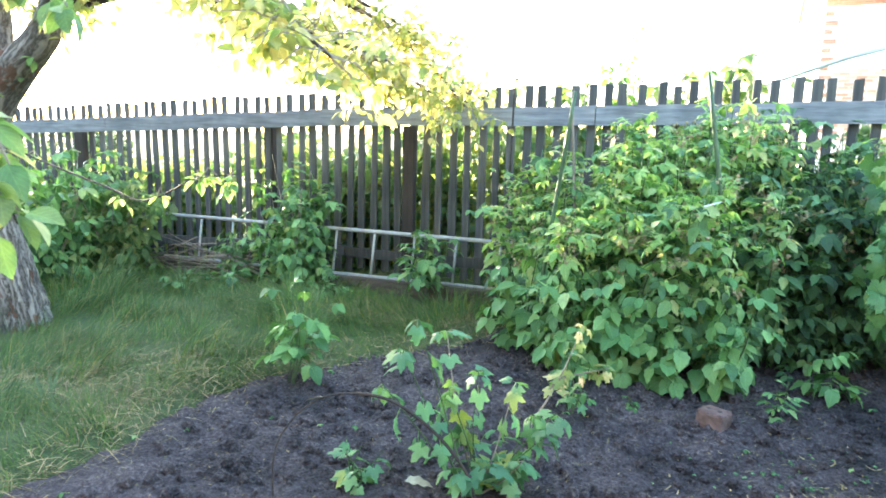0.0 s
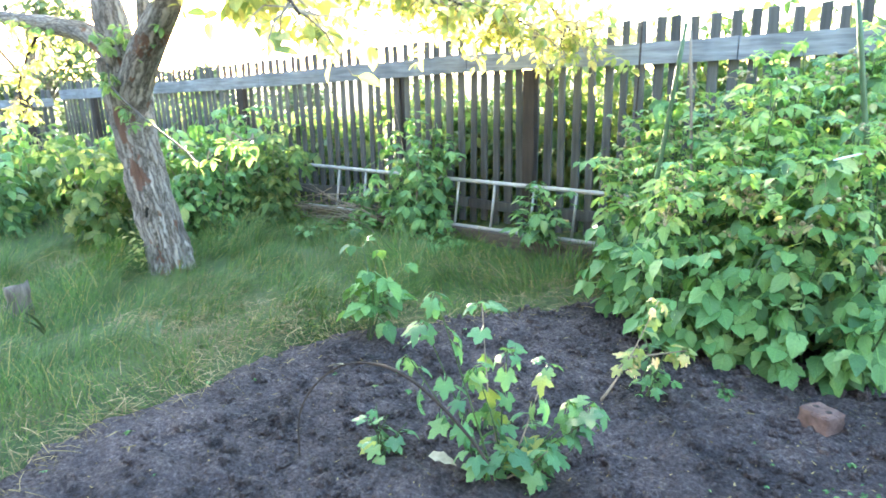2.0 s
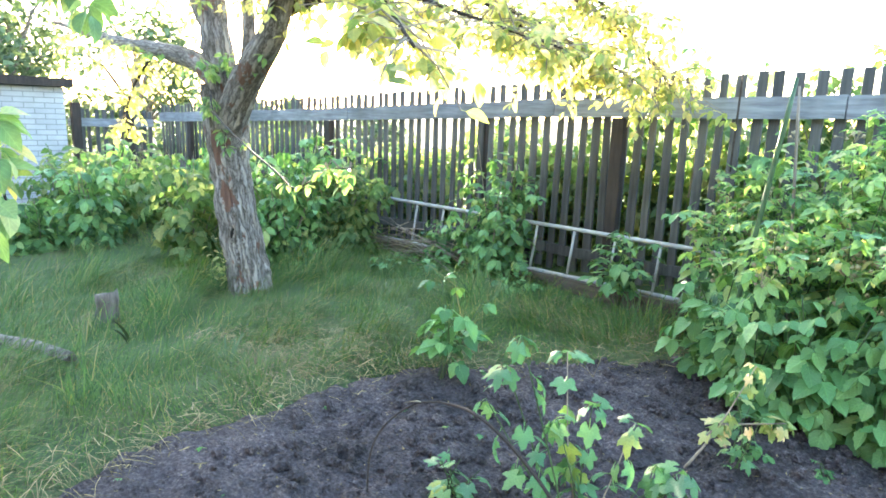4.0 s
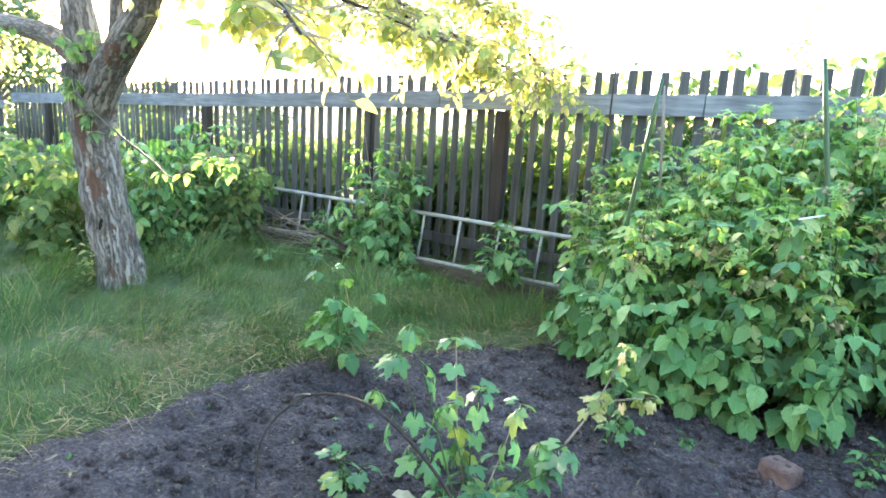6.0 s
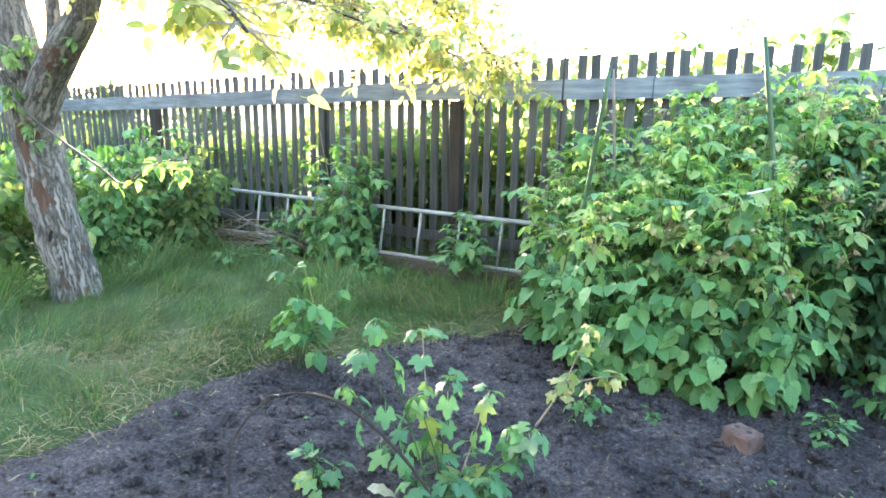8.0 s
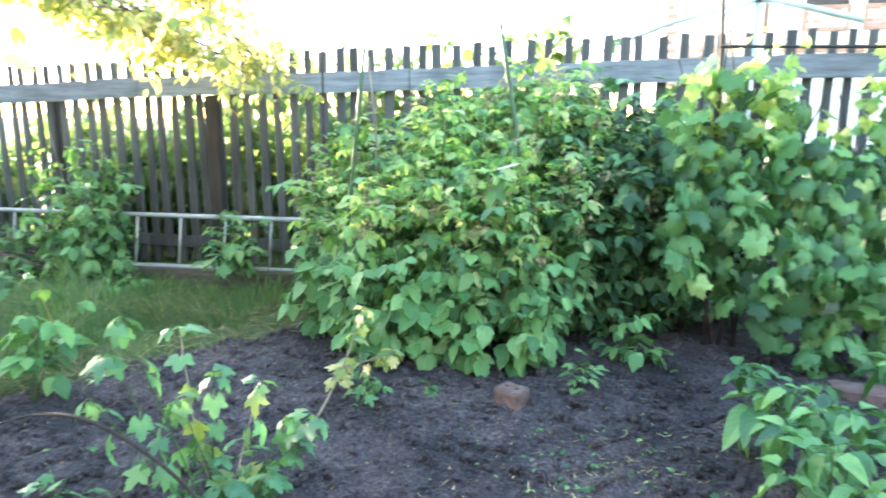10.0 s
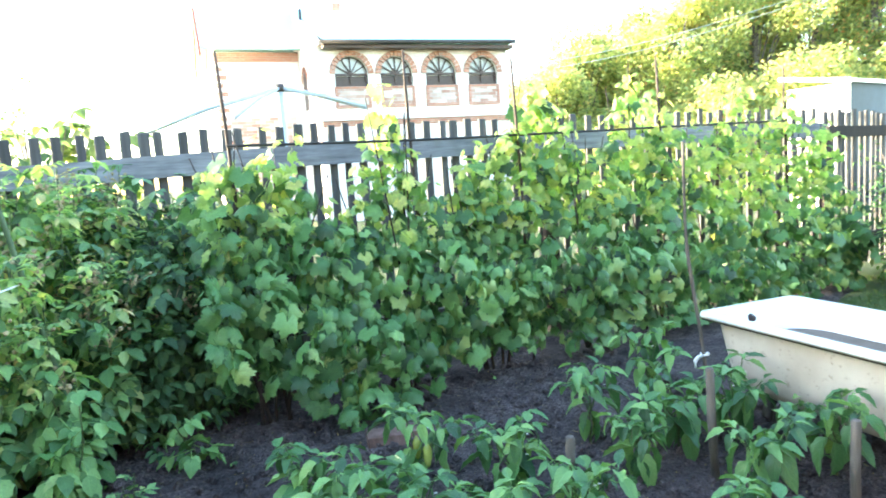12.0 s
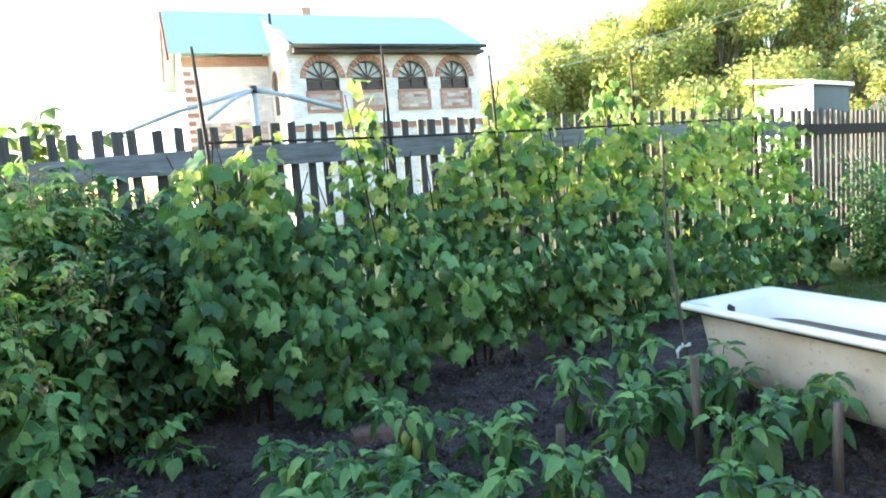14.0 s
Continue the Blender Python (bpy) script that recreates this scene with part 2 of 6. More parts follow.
def bark_material(name, follow):
    """Furrowed bark; follow: its grain runs along the limb, by the mesh's own grain coordinates."""
    mat, nt, bsdf, _ = shader(name)
    a = noise_node(nt, 9.0, 9.0, 0.72, (4, 4, 1.5))
    b = noise_node(nt, 5.0, 5.0, 0.65, (1.8, 1.8, 0.9))
    plate = nt.nodes.new("ShaderNodeTexVoronoi")
    plate.feature = "DISTANCE_TO_EDGE"
    plate.inputs["Scale"].default_value = 24.0
    squeeze = nt.nodes.new("ShaderNodeMapping")
    squeeze.inputs["Scale"].default_value = (1.25, 1.25, 0.13)
    nt.links.new(squeeze.outputs[0], plate.inputs["Vector"])
    wobble = mixed(nt, 0.10, a.outputs["Color"], a.outputs["Color"])
    add = nt.nodes.new("ShaderNodeVectorMath")
    scaled = nt.nodes.new("ShaderNodeVectorMath")
    scaled.operation = "SCALE"
    scaled.inputs["Scale"].default_value = 0.09
    nt.links.new(wobble, scaled.inputs[0])
    nt.links.new(scaled.outputs[0], add.inputs[0])
    nt.links.new(add.outputs[0], squeeze.inputs["Vector"])
    if follow:
        grain = nt.nodes.new("ShaderNodeAttribute")
        grain.attribute_name = "grain"
        for tex in (a, b):
            nt.links.new(grain.outputs["Vector"], tex.inputs["Vector"].links[0].from_node.inputs["Vector"])
        nt.links.new(grain.outputs["Vector"], add.inputs[1])
    else:
        spot = nt.nodes.new("ShaderNodeTexCoord")
        nt.links.new(spot.outputs["Object"], add.inputs[1])
    col = ramp(nt, a.outputs["Fac"], [(0.30, (0.20, 0.168, 0.152)), (0.46, (0.295, 0.252, 0.23)), (0.60, (0.37, 0.32, 0.295)), (0.74, (0.45, 0.40, 0.375))])
    crack = ramp(nt, plate.outputs["Distance"], [(0.0, (0.30, 0.28, 0.27)), (0.09, (0.82, 0.81, 0.80)), (0.25, (1.05, 1.05, 1.05))])
    col = mixed(nt, 1.0, col, crack, "MULTIPLY")
    if follow:
        peel = nt.nodes.new("ShaderNodeAttribute")
        peel.attribute_name = "peel"
        rag = nt.nodes.new("ShaderNodeMath")
        rag.operation = "MULTIPLY_ADD"
        nt.links.new(b.outputs["Fac"], rag.inputs[0])
        rag.inputs[1].default_value = 1.6
        nt.links.new(peel.outputs["Fac"], rag.inputs[2])
        col = mixed(nt, ramp(nt, rag.outputs[0], [(0.0, (0, 0, 0)), (0.97, (0, 0, 0)), (1.0, (1, 1, 1))]), col, (0.20, 0.105, 0.075))
    nt.links.new(col, bsdf.inputs["Base Color"])
    bsdf.inputs["Roughness"].default_value = 0.9
    height = nt.nodes.new("ShaderNodeMath")
    height.operation = "MULTIPLY_ADD"
    nt.links.new(a.outputs["Fac"], height.inputs[0])
    height.inputs[1].default_value = 0.5
    nt.links.new(crack, height.inputs[2])
    bump(nt, bsdf, height.outputs[0], 0.9, 0.02)
    return mat


M_BARK = bark_material("apple_tree_bark", True)
M_TRUNK = bark_material("rough_grey_bark", False)
M_STUMP = wood_material("weathered_stump_wood", (0.045, 0.036, 0.032), (0.19, 0.16, 0.14), (5, 5, 0.6))


def plain(name, colour, rough=0.6, metal=0.0, vary=0.15, scale=8.0, relief=0.1):
    mat, nt, bsdf, _ = shader(name)
    tex = noise_node(nt, scale, 5.0)
    lo = tuple(c * (1 - vary) for c in colour)
    hi = tuple(min(1.0, c * (1 + vary)) for c in colour)
    nt.links.new(ramp(nt, tex.outputs["Fac"], [(0.3, lo), (0.7, hi)]), bsdf.inputs["Base Color"])
    bsdf.inputs["Roughness"].default_value = rough
    bsdf.inputs["Metallic"].default_value = metal
    if relief:
        bump(nt, bsdf, tex.outputs["Fac"], relief, 0.004)
    return mat


M_LADDER = plain("painted_ladder_steel", (0.42, 0.41, 0.40), 0.5, 0.0, 0.25, 14.0)
M_IRON = plain("rusty_iron_rod", (0.055, 0.040, 0.036), 0.75, 0.2, 0.4, 30.0)
M_GREEN_STAKE = plain("green_plastic_coat", (0.05, 0.10, 0.045), 0.45, 0.0, 0.25, 20.0)
M_ENAMEL = plain("white_enamel", (0.82, 0.83, 0.84), 0.18, 0.0, 0.04, 5.0, 0.0)
M_WHITE_TIE = plain("white_rag", (0.75, 0.75, 0.76), 0.9, 0.0, 0.1, 40.0, 0.4)
M_PIPE_BLUE = plain("pale_blue_pipe_paint", (0.42, 0.49, 0.56), 0.45, 0.2, 0.15, 10.0)
M_ROOF = plain("turquoise_metal_roof", (0.52, 0.76, 0.72), 0.4, 0.1, 0.06, 1.2)
M_RED_TRIM = plain("red_painted_trim", (0.45, 0.10, 0.06), 0.6, 0.0, 0.2, 3.0)
M_DARK_METAL = plain("dark_gutter_metal", (0.06, 0.055, 0.055), 0.5, 0.3, 0.2, 6.0)
M_WINDOW_FRAME = plain("dark_window_frame", (0.07, 0.045, 0.04), 0.5, 0.0, 0.2, 10.0)
M_SHED_BLUE = plain("blue_grey_shed_paint", (0.07, 0.11, 0.17), 0.6, 0.0, 0.12, 3.0)
M_SHED_WHITE = plain("whitewashed_shed_board", (0.84, 0.84, 0.84), 0.7, 0.0, 0.08, 3.0)
M_SHED_ROOF = plain("galvanised_roof", (0.66, 0.70, 0.74), 0.4, 0.4, 0.08, 2.0)
M_PEPPER_FRUIT = plain("unripe_pepper_skin", (0.30, 0.36, 0.09), 0.2, 0.0, 0.2, 20.0, 0.0)
M_FLOWER = plain("white_petals", (0.8, 0.8, 0.78), 0.7, 0.0, 0.05, 20.0, 0.0)
M_BERRY_DRY = plain("dry_brown_flower_heads", (0.36, 0.30, 0.18), 0.9, 0.0, 0.3, 40.0, 0.3)
M_HOLLOW = plain("dark_rotten_wood", (0.018, 0.014, 0.012), 0.95, 0.0, 0.3, 30.0, 0.3)
M_PALE_DRY = plain("pale_dry_leaf", (0.44, 0.38, 0.27), 0.8, 0.0, 0.25, 30.0, 0.3)
M_WIRE = plain("dark_wire", (0.03, 0.03, 0.032), 0.6, 0.3, 0.1, 10.0)
M_CABLE = plain("grey_cable", (0.55, 0.55, 0.55), 0.5, 0.0, 0.05, 10.0, 0.0)


def tub_outside():
    mat, nt, bsdf, _ = shader("cream_tub_outside")
    a = noise_node(nt, 3.0, 6.0)
    b = noise_node(nt, 30.0, 4.0)
    col = ramp(nt, a.outputs["Fac"], [(0.3, (0.44, 0.38, 0.32)), (0.6, (0.58, 0.52, 0.455)), (0.8, (0.62, 0.57, 0.51))])
    spots = ramp(nt, b.outputs["Fac"], [(0.30, (0.5, 0.42, 0.35)), (0.42, (1, 1, 1))])
    nt.links.new(mixed(nt, 0.6, col, mixed(nt, 1.0, col, spots, "MULTIPLY")), bsdf.inputs["Base Color"])
    bsdf.inputs["Roughness"].default_value = 0.55
    bump(nt, bsdf, b.outputs["Fac"], 0.15, 0.003)
    return mat


M_TUB = tub_outside()


def water_material():
    mat, nt, bsdf, _ = shader("murky_tub_water")
    tex = noise_node(nt, 6.0, 4.0)
    nt.links.new(ramp(nt, tex.outputs["Fac"], [(0.3, (0.11, 0.085, 0.066)), (0.7, (0.19, 0.155, 0.13))]), bsdf.inputs["Base Color"])
    bsdf.inputs["Roughness"].default_value = 0.55
    bsdf.inputs["Specular IOR Level"].default_value = 0.12
    return mat


M_WATER = water_material()


def soil_material():
    mat, nt, bsdf, _ = shader("dark_garden_soil")
    a = noise_node(nt, 2.2, 6.0, 0.65)
    b = noise_node(nt, 55.0, 8.0, 0.78)
    v = nt.nodes.new("ShaderNodeTexVoronoi")
    v.inputs["Scale"].default_value = 70.0
    co = nt.nodes.new("ShaderNodeTexCoord")
    nt.links.new(co.outputs["Object"], v.inputs["Vector"])
    col = ramp(nt, b.outputs["Fac"], [(0.32, (0.034, 0.0275, 0.031)), (0.52, (0.104, 0.087, 0.095)), (0.70, (0.215, 0.186, 0.194))])
    dry = ramp(nt, a.outputs["Fac"], [(0.36, (0.66, 0.66, 0.66)), (0.50, (1.15, 1.12, 1.1)), (0.64, (1.75, 1.66, 1.6))])
    nt.links.new(mixed(nt, 1.0, col, dry, "MULTIPLY"), bsdf.inputs["Base Color"])
    bsdf.inputs["Roughness"].default_value = 0.95
    bsdf.inputs["Specular IOR Level"].default_value = 0.2
    add = nt.nodes.new("ShaderNodeMath")
    nt.links.new(b.outputs["Fac"], add.inputs[0])
    nt.links.new(v.outputs["Distance"], add.inputs[1])
    bump(nt, bsdf, add.outputs[0], 1.0, 0.028)
    return mat


M_SOIL = soil_material()


def turf_material():
    mat, nt, bsdf, _ = shader("turf_under_grass")
    a = noise_node(nt, 1.6, 5.0, 0.6)
    b = noise_node(nt, 30.0, 5.0, 0.7)
    col = ramp(nt, a.outputs["Fac"], [(0.35, (0.045, 0.085, 0.025)), (0.55, (0.09, 0.12, 0.045)), (0.7, (0.20, 0.17, 0.09))])
    fine = ramp(nt, b.outputs["Fac"], [(0.3, (0.6, 0.6, 0.6)), (0.7, (1.25, 1.25, 1.2))])
    nt.links.new(mixed(nt, 1.0, col, fine, "MULTIPLY"), bsdf.inputs["Base Color"])
    bsdf.inputs["Roughness"].default_value = 0.95
    bump(nt, bsdf, b.outputs["Fac"], 0.8, 0.03)
    return mat


M_TURF = turf_material()


def brickwork(name, a, b, mortar, width=0.26, height=0.075):
    mat, nt, bsdf, _ = shader(name)
    co = nt.nodes.new("ShaderNodeTexCoord")
    sep = nt.nodes.new("ShaderNodeSeparateXYZ")
    nt.links.new(co.outputs["Object"], sep.inputs[0])
    add = nt.nodes.new("ShaderNodeMath")
    nt.links.new(sep.outputs[0], add.inputs[0])
    nt.links.new(sep.outputs[1], add.inputs[1])
    com = nt.nodes.new("ShaderNodeCombineXYZ")
    nt.links.new(add.outputs[0], com.inputs[0])
    nt.links.new(sep.outputs[2], com.inputs[1])
    br = nt.nodes.new("ShaderNodeTexBrick")
    br.inputs["Scale"].default_value = 1.0
    br.inputs["Brick Width"].default_value = width
    br.inputs["Row Height"].default_value = height
    br.inputs["Mortar Size"].default_value = 0.008
    br.inputs["Color1"].default_value = (*a, 1)
    br.inputs["Color2"].default_value = (*b, 1)
    br.inputs["Mortar"].default_value = (*mortar, 1)
    nt.links.new(com.outputs[0], br.inputs["Vector"])
    tex = noise_node(nt, 2.5, 5.0)
    tone = ramp(nt, tex.outputs["Fac"], [(0.3, (0.8, 0.79, 0.78)), (0.7, (1.08, 1.08, 1.08))])
    nt.links.new(mixed(nt, 1.0, br.outputs["Color"], tone, "MULTIPLY"), bsdf.inputs["Base Color"])
    bsdf.inputs["Roughness"].default_value = 0.9
    bump(nt, bsdf, br.outputs["Fac"], -0.5, 0.01)
    return mat


M_WHITE_BRICK = brickwork("white_silicate_brick", (0.92, 0.87, 0.86), (0.82, 0.73, 0.71), (0.68, 0.64, 0.63))
M_RED_BRICK = brickwork("red_brick", (0.52, 0.25, 0.18), (0.44, 0.19, 0.13), (0.42, 0.36, 0.32))
M_GREY_BRICK = brickwork("greying_whitewashed_brick", (0.50, 0.50, 0.52), (0.42, 0.42, 0.45), (0.30, 0.30, 0.31))
M_MIXED_BRICK = brickwork("mixed_red_white_brick", (0.66, 0.60, 0.56), (0.40, 0.20, 0.15), (0.48, 0.44, 0.41), 0.30, 0.10)


def loose_brick():
    mat, nt, bsdf, _ = shader("worn_brown_brick")
    a = noise_node(nt, 22.0, 6.0, 0.7)
    b = noise_node(nt, 8.0, 3.0)
    col = ramp(nt, a.outputs["Fac"], [(0.3, (0.12, 0.070, 0.062)), (0.6, (0.235, 0.145, 0.128)), (0.8, (0.34, 0.26, 0.24))])
    dirt = ramp(nt, b.outputs["Fac"], [(0.4, (0.6, 0.58, 0.56)), (0.65, (1.1, 1.1, 1.1))])
    nt.links.new(mixed(nt, 1.0, col, dirt, "MULTIPLY"), bsdf.inputs["Base Color"])
    bsdf.inputs["Roughness"].default_value = 0.95
    bump(nt, bsdf, a.outputs["Fac"], 0.8, 0.008)
    return mat


M_BRICK = loose_brick()


# the pale base colour stands for sky mirrored in the panes
def glass_material():
    mat, nt, bsdf, _ = shader("sky_pale_window_glass")
    tex = noise_node(nt, 2.0, 3.0)
    nt.links.new(ramp(nt, tex.outputs["Fac"], [(0.3, (0.32, 0.33, 0.34)), (0.7, (0.58, 0.58, 0.57))]), bsdf.inputs["Base Color"])
    bsdf.inputs["Roughness"].default_value = 0.08
    bsdf.inputs["Specular IOR Level"].default_value = 0.8
    return mat


M_GLASS = glass_material()


# ---- the lie of the land ----
def lie(x, y):
    """Height of the ground: flat garden, falling a little beyond the tree."""
    return -0.028 * min(max(0.0, -2.6 - x), 9.0)


BED_EDGE = [(-2.35, -1.6), (-2.2, 0.6), (-2.16, 0.95), (-2.3, 1.25), (-2.24, 1.55), (-2.22, 1.9), (-2.3, 2.15), (-2.24, 2.6), (-2.0, 3.0), (-1.63, 3.48),
            (-1.36, 3.82), (-1.32, 4.3), (-1.35, 4.72), (2.0, 4.75), (6.9, 4.75), (6.6, 4.5), (5.9, 4.22), (5.3, 3.75), (4.8, 3.2), (4.35, 2.4), (4.3, 1.0), (4.3, -1.6)]


def inside(x, y, poly=BED_EDGE):
    hit = False
    for (x0, y0), (x1, y1) in zip(poly, poly[1:] + poly[:1]):
        if (y0 > y) != (y1 > y) and x < (x1 - x0) * (y - y0) / (y1 - y0) + x0:
            hit = not hit
    return hit


def edge_gap(x, y, poly=BED_EDGE):
    best = 9.0
    for (x0, y0), (x1, y1) in zip(poly, poly[1:] + poly[:1]):
        dx, dy = x1 - x0, y1 - y0
        t = min(1.0, max(0.0, ((x - x0) * dx + (y - y0) * dy) / (dx * dx + dy * dy)))
        best = min(best, math.hypot(x - x0 - t * dx, y - y0 - t * dy))
    return best if inside(x, y, poly) else -best


def sheet(name, xs, ys, height, material):
    nx, ny = len(xs), len(ys)
    verts = [(x, y, height(x, y)) for y in ys for x in xs]
    faces = [(j * nx + i, j * nx + i + 1, (j + 1) * nx + i + 1, (j + 1) * nx + i) for j in range(ny - 1) for i in range(nx - 1)]
    data = bpy.data.meshes.new(name)
    data.from_pydata(verts, [], faces)
    data.polygons.foreach_set("use_smooth", [True] * len(faces))
    data.materials.append(material)
    return new(name, data)


def spread(a, b, fine, far):
    """Steps from a to b, then wider and wider out to far on both sides."""
    mid = list(np.arange(a, b + 1e-6, fine))
    out, step = [], fine
    p = b
    while p < far:
        step *= 1.5
        p += step
        out.append(p)
    left, step, p = [], fine, a
    while p > -far:
        step *= 1.5
        p -= step
        left.append(p)
    return left[::-1] + mid + out


def turf_height(x, y):
    z = lie(x, y)
    if abs(x) < 14 and -3 < y < 12:
        z += 0.02 * noise.noise(Vector((x * 1.3, y * 1.3, 0.0))) + 0.012 * noise.noise(Vector((x * 5, y * 5, 3.0)))
        g = edge_gap(x, y)
        if g > 0:
            z -= min(0.06, g * 0.5)
    return z


ground = sheet("ground", spread(-9.0, 9.0, 0.14, 900.0), spread(-2.0, 6.0, 0.14, 900.0), turf_height, M_TURF)
tagged(ground, "lawn earth with long uncut grass", "ground", kind="structure")


def soil_height(x, y):
    g = edge_gap(x, y) + 0.09 * noise.noise(Vector((x * 5, y * 5, 8.0))) + 0.05 * noise.noise(Vector((x * 15, y * 15, 3.0)))
    z = 0.026 * noise.noise(Vector((x * 2.2, y * 2.2, 1.0))) + 0.042 * noise.noise(Vector((x * 8, y * 8, 2.0))) * (0.7 + noise.noise(Vector((x * 1.5, y * 1.5, 6.0))))
    z += 0.020 * abs(noise.noise(Vector((x * 24, y * 24, 4.0)))) + 0.006 * noise.noise(Vector((x * 60, y * 60, 5.0)))
    return z - 0.005 - max(0.0, 0.10 - g) * 0.7


soil = sheet("soil_bed", list(np.arange(-2.5, 4.2, 0.028)) + list(np.arange(4.2, 6.6, 0.08)), list(np.arange(-1.8, 0.8, 0.05)) + list(np.arange(0.8, 5.0, 0.028)), soil_height, M_SOIL)
tagged(soil, "dark crumbly dug garden soil", "soil", kind="structure")

# boarded slab added out of view behind the path to block low skylight
M_SKY_BLOCKER = wood_material("grey_brown_blocker_boards", (0.12, 0.112, 0.105), (0.23, 0.215, 0.20), (0.4, 4, 4))
bm = bmesh.new()
box(bm, -8.0, 12.0, -5.3, -5.0, -0.1, 5.6)
tagged(mesh_object("wall_south", bm, M_SKY_BLOCKER), "unseen grey-brown boarded slab blocking the low sky", "wall", kind="structure")

# ---- leaves: each piece is its points, its faces, and (distance from the rib, way along it) for the veins ----
def ovate(n=5, width=0.62, fold=0.12, curl=0.25, wave=0.0, start=0.0, bulge=0.42, point=0.8, teeth=0.0):
    """A pointed oval blade from y=start to start+1, folded along its rib and curling down."""
    verts, faces, veins = [], [], []
    for k in range(n + 1):
        t = k / n
        w = 0.5 * width * (math.sin(math.pi * t ** (math.log(0.5) / math.log(bulge))) ** point if 0 < t < 1 else 0.0)
        w *= 1 + (teeth if k % 2 else -teeth)
        z = -curl * t * t
        f = fold * w * 2 + wave * (1 if k % 2 else -1)
        if k in (0, n):
            verts.append((0, start + t, z))
            veins.append((0, t))
        else:
            verts += [(-w, start + t, z + f), (0, start + t, z), (w, start + t, z + f)]
            u = 2 * w / width
            veins += [(u, t), (0, t), (u, t)]
    tip = len(verts) - 1
    faces += [(0, 2, 1), (0, 3, 2)]
    for k in range(1, n - 1):
        a, b = 1 + 3 * (k - 1), 1 + 3 * k
        faces += [(a, a + 1, b + 1), (a, b + 1, b), (a + 1, a + 2, b + 2), (a + 1, b + 2, b + 1)]
    a = 1 + 3 * (n - 2)
    faces += [(a, a + 1, tip), (a + 1, a + 2, tip)]
    return np.array(verts), faces, np.array(veins)


def joined(*pieces):
    verts, faces, veins, n = [], [], [], 0
    for v, f, u in pieces:
        verts.append(v)
        veins.append(u)
        faces += [tuple(i + n for i in q) for q in f]
        n += len(v)
    return np.concatenate(verts), faces, np.concatenate(veins)


def moved(piece, dx=0, dy=0, dz=0, turn=0, size=1.0, dip=0, tilt=0):
    m = np.array(pose(0, 0, 0, dip, tilt, turn).to_3x3())
    return piece[0] * size @ m.T + (dx, dy, dz), piece[1], piece[2]


def stalk(length, w=0.018, sag=0.0):
    v = np.array([(-w, 0, 0), (w, 0, 0), (w, length, -sag), (-w, length, -sag), (0, 0, -w * 1.5), (0, length, -sag - w * 1.5)])
    return v, [(0, 1, 2), (0, 2, 3), (0, 3, 5), (0, 5, 4), (1, 4, 5), (1, 5, 2)], np.zeros((6, 2))


def trifoliate(width, curl, dip=-15, wave=0.02):
    """A stalk with a large end leaflet and two side ones."""
    leaf = ovate(8, width, 0.14, curl, wave, 0.0, 0.40, 0.86, 0.07)
    return joined(stalk(0.55), moved(leaf, 0, 0.55, 0, 0, 0.62, dip), moved(leaf, 0, 0.46, 0, 62, 0.5, dip, 8), moved(leaf, 0, 0.46, 0, -62, 0.5, dip, -8))


def five_leaf(width, curl):
    leaf = ovate(8, width, 0.16, curl, 0.022, 0.0, 0.40, 0.86, 0.08)
    return joined(stalk(0.7), moved(leaf, 0, 0.68, 0, 0, 0.5, -18), moved(leaf, 0, 0.58, 0, 60, 0.4, -16, 8), moved(leaf, 0, 0.58, 0, -60, 0.4, -16, -8),
                  moved(leaf, 0, 0.32, 0, 70, 0.34, -12, 6), moved(leaf, 0, 0.32, 0, -70, 0.34, -12, -6))


def lobed(lobes, deep, teeth, cup, stalk_length=0.45, spin=0.0, aspect=1.0):
    """A palmate blade: rounded lobes with a toothed rim, cupped and rippled; the stalk joins in the notch."""
    n = len(lobes) * 7
    rim, mid, rim_v, mid_v = [], [], [], []
    for i in range(n + 1):
        a = radians(-155 + 310 * i / n) + math.pi / 2
        near, gap = 0.0, 180.0
        for la, ll in lobes:
            d = abs((math.degrees(a) - 90 - la + 180) % 360 - 180)
            near = max(near, ll * (1 - deep * min(1.0, d / 30.0) ** 1.2))
            gap = min(gap, d)
        r = near * (1 + (teeth if i % 2 else -teeth))
        rp = 0.06 * math.sin(3 * a + spin)
        rim.append((r * math.cos(a) * aspect, r * math.sin(a), -cup * r * r + rp * r))
        mid.append((0.5 * r * math.cos(a) * aspect, 0.5 * r * math.sin(a), -cup * r * r * 0.25 + 0.03))
        u = min(1.0, r * math.sin(radians(min(gap, 60))) / 0.45)
        rim_v.append((u, r))
        mid_v.append((u * 0.5, r * 0.5))
    verts = [(0, 0, 0)] + mid + rim
    m = len(mid)
    faces = []
    for i in range(n):
        faces += [(0, 1 + i, 2 + i), (1 + i, 1 + m + i, 2 + m + i), (1 + i, 2 + m + i, 2 + i)]
    blade_piece = (np.array(verts), faces, np.array([(0, 0)] + mid_v + rim_v))
    return joined(stalk(stalk_length, 0.014), moved(blade_piece, 0, stalk_length + 0.05, 0, 0, 0.55, -12))


GRAPE_LOBES = [(0, 1.0), (60, 0.93), (-60, 0.93), (118, 0.80), (-118, 0.80)]
CURRANT_LOBES = [(0, 1.1), (62, 0.85), (-62, 0.85), (125, 0.5), (-125, 0.5)]


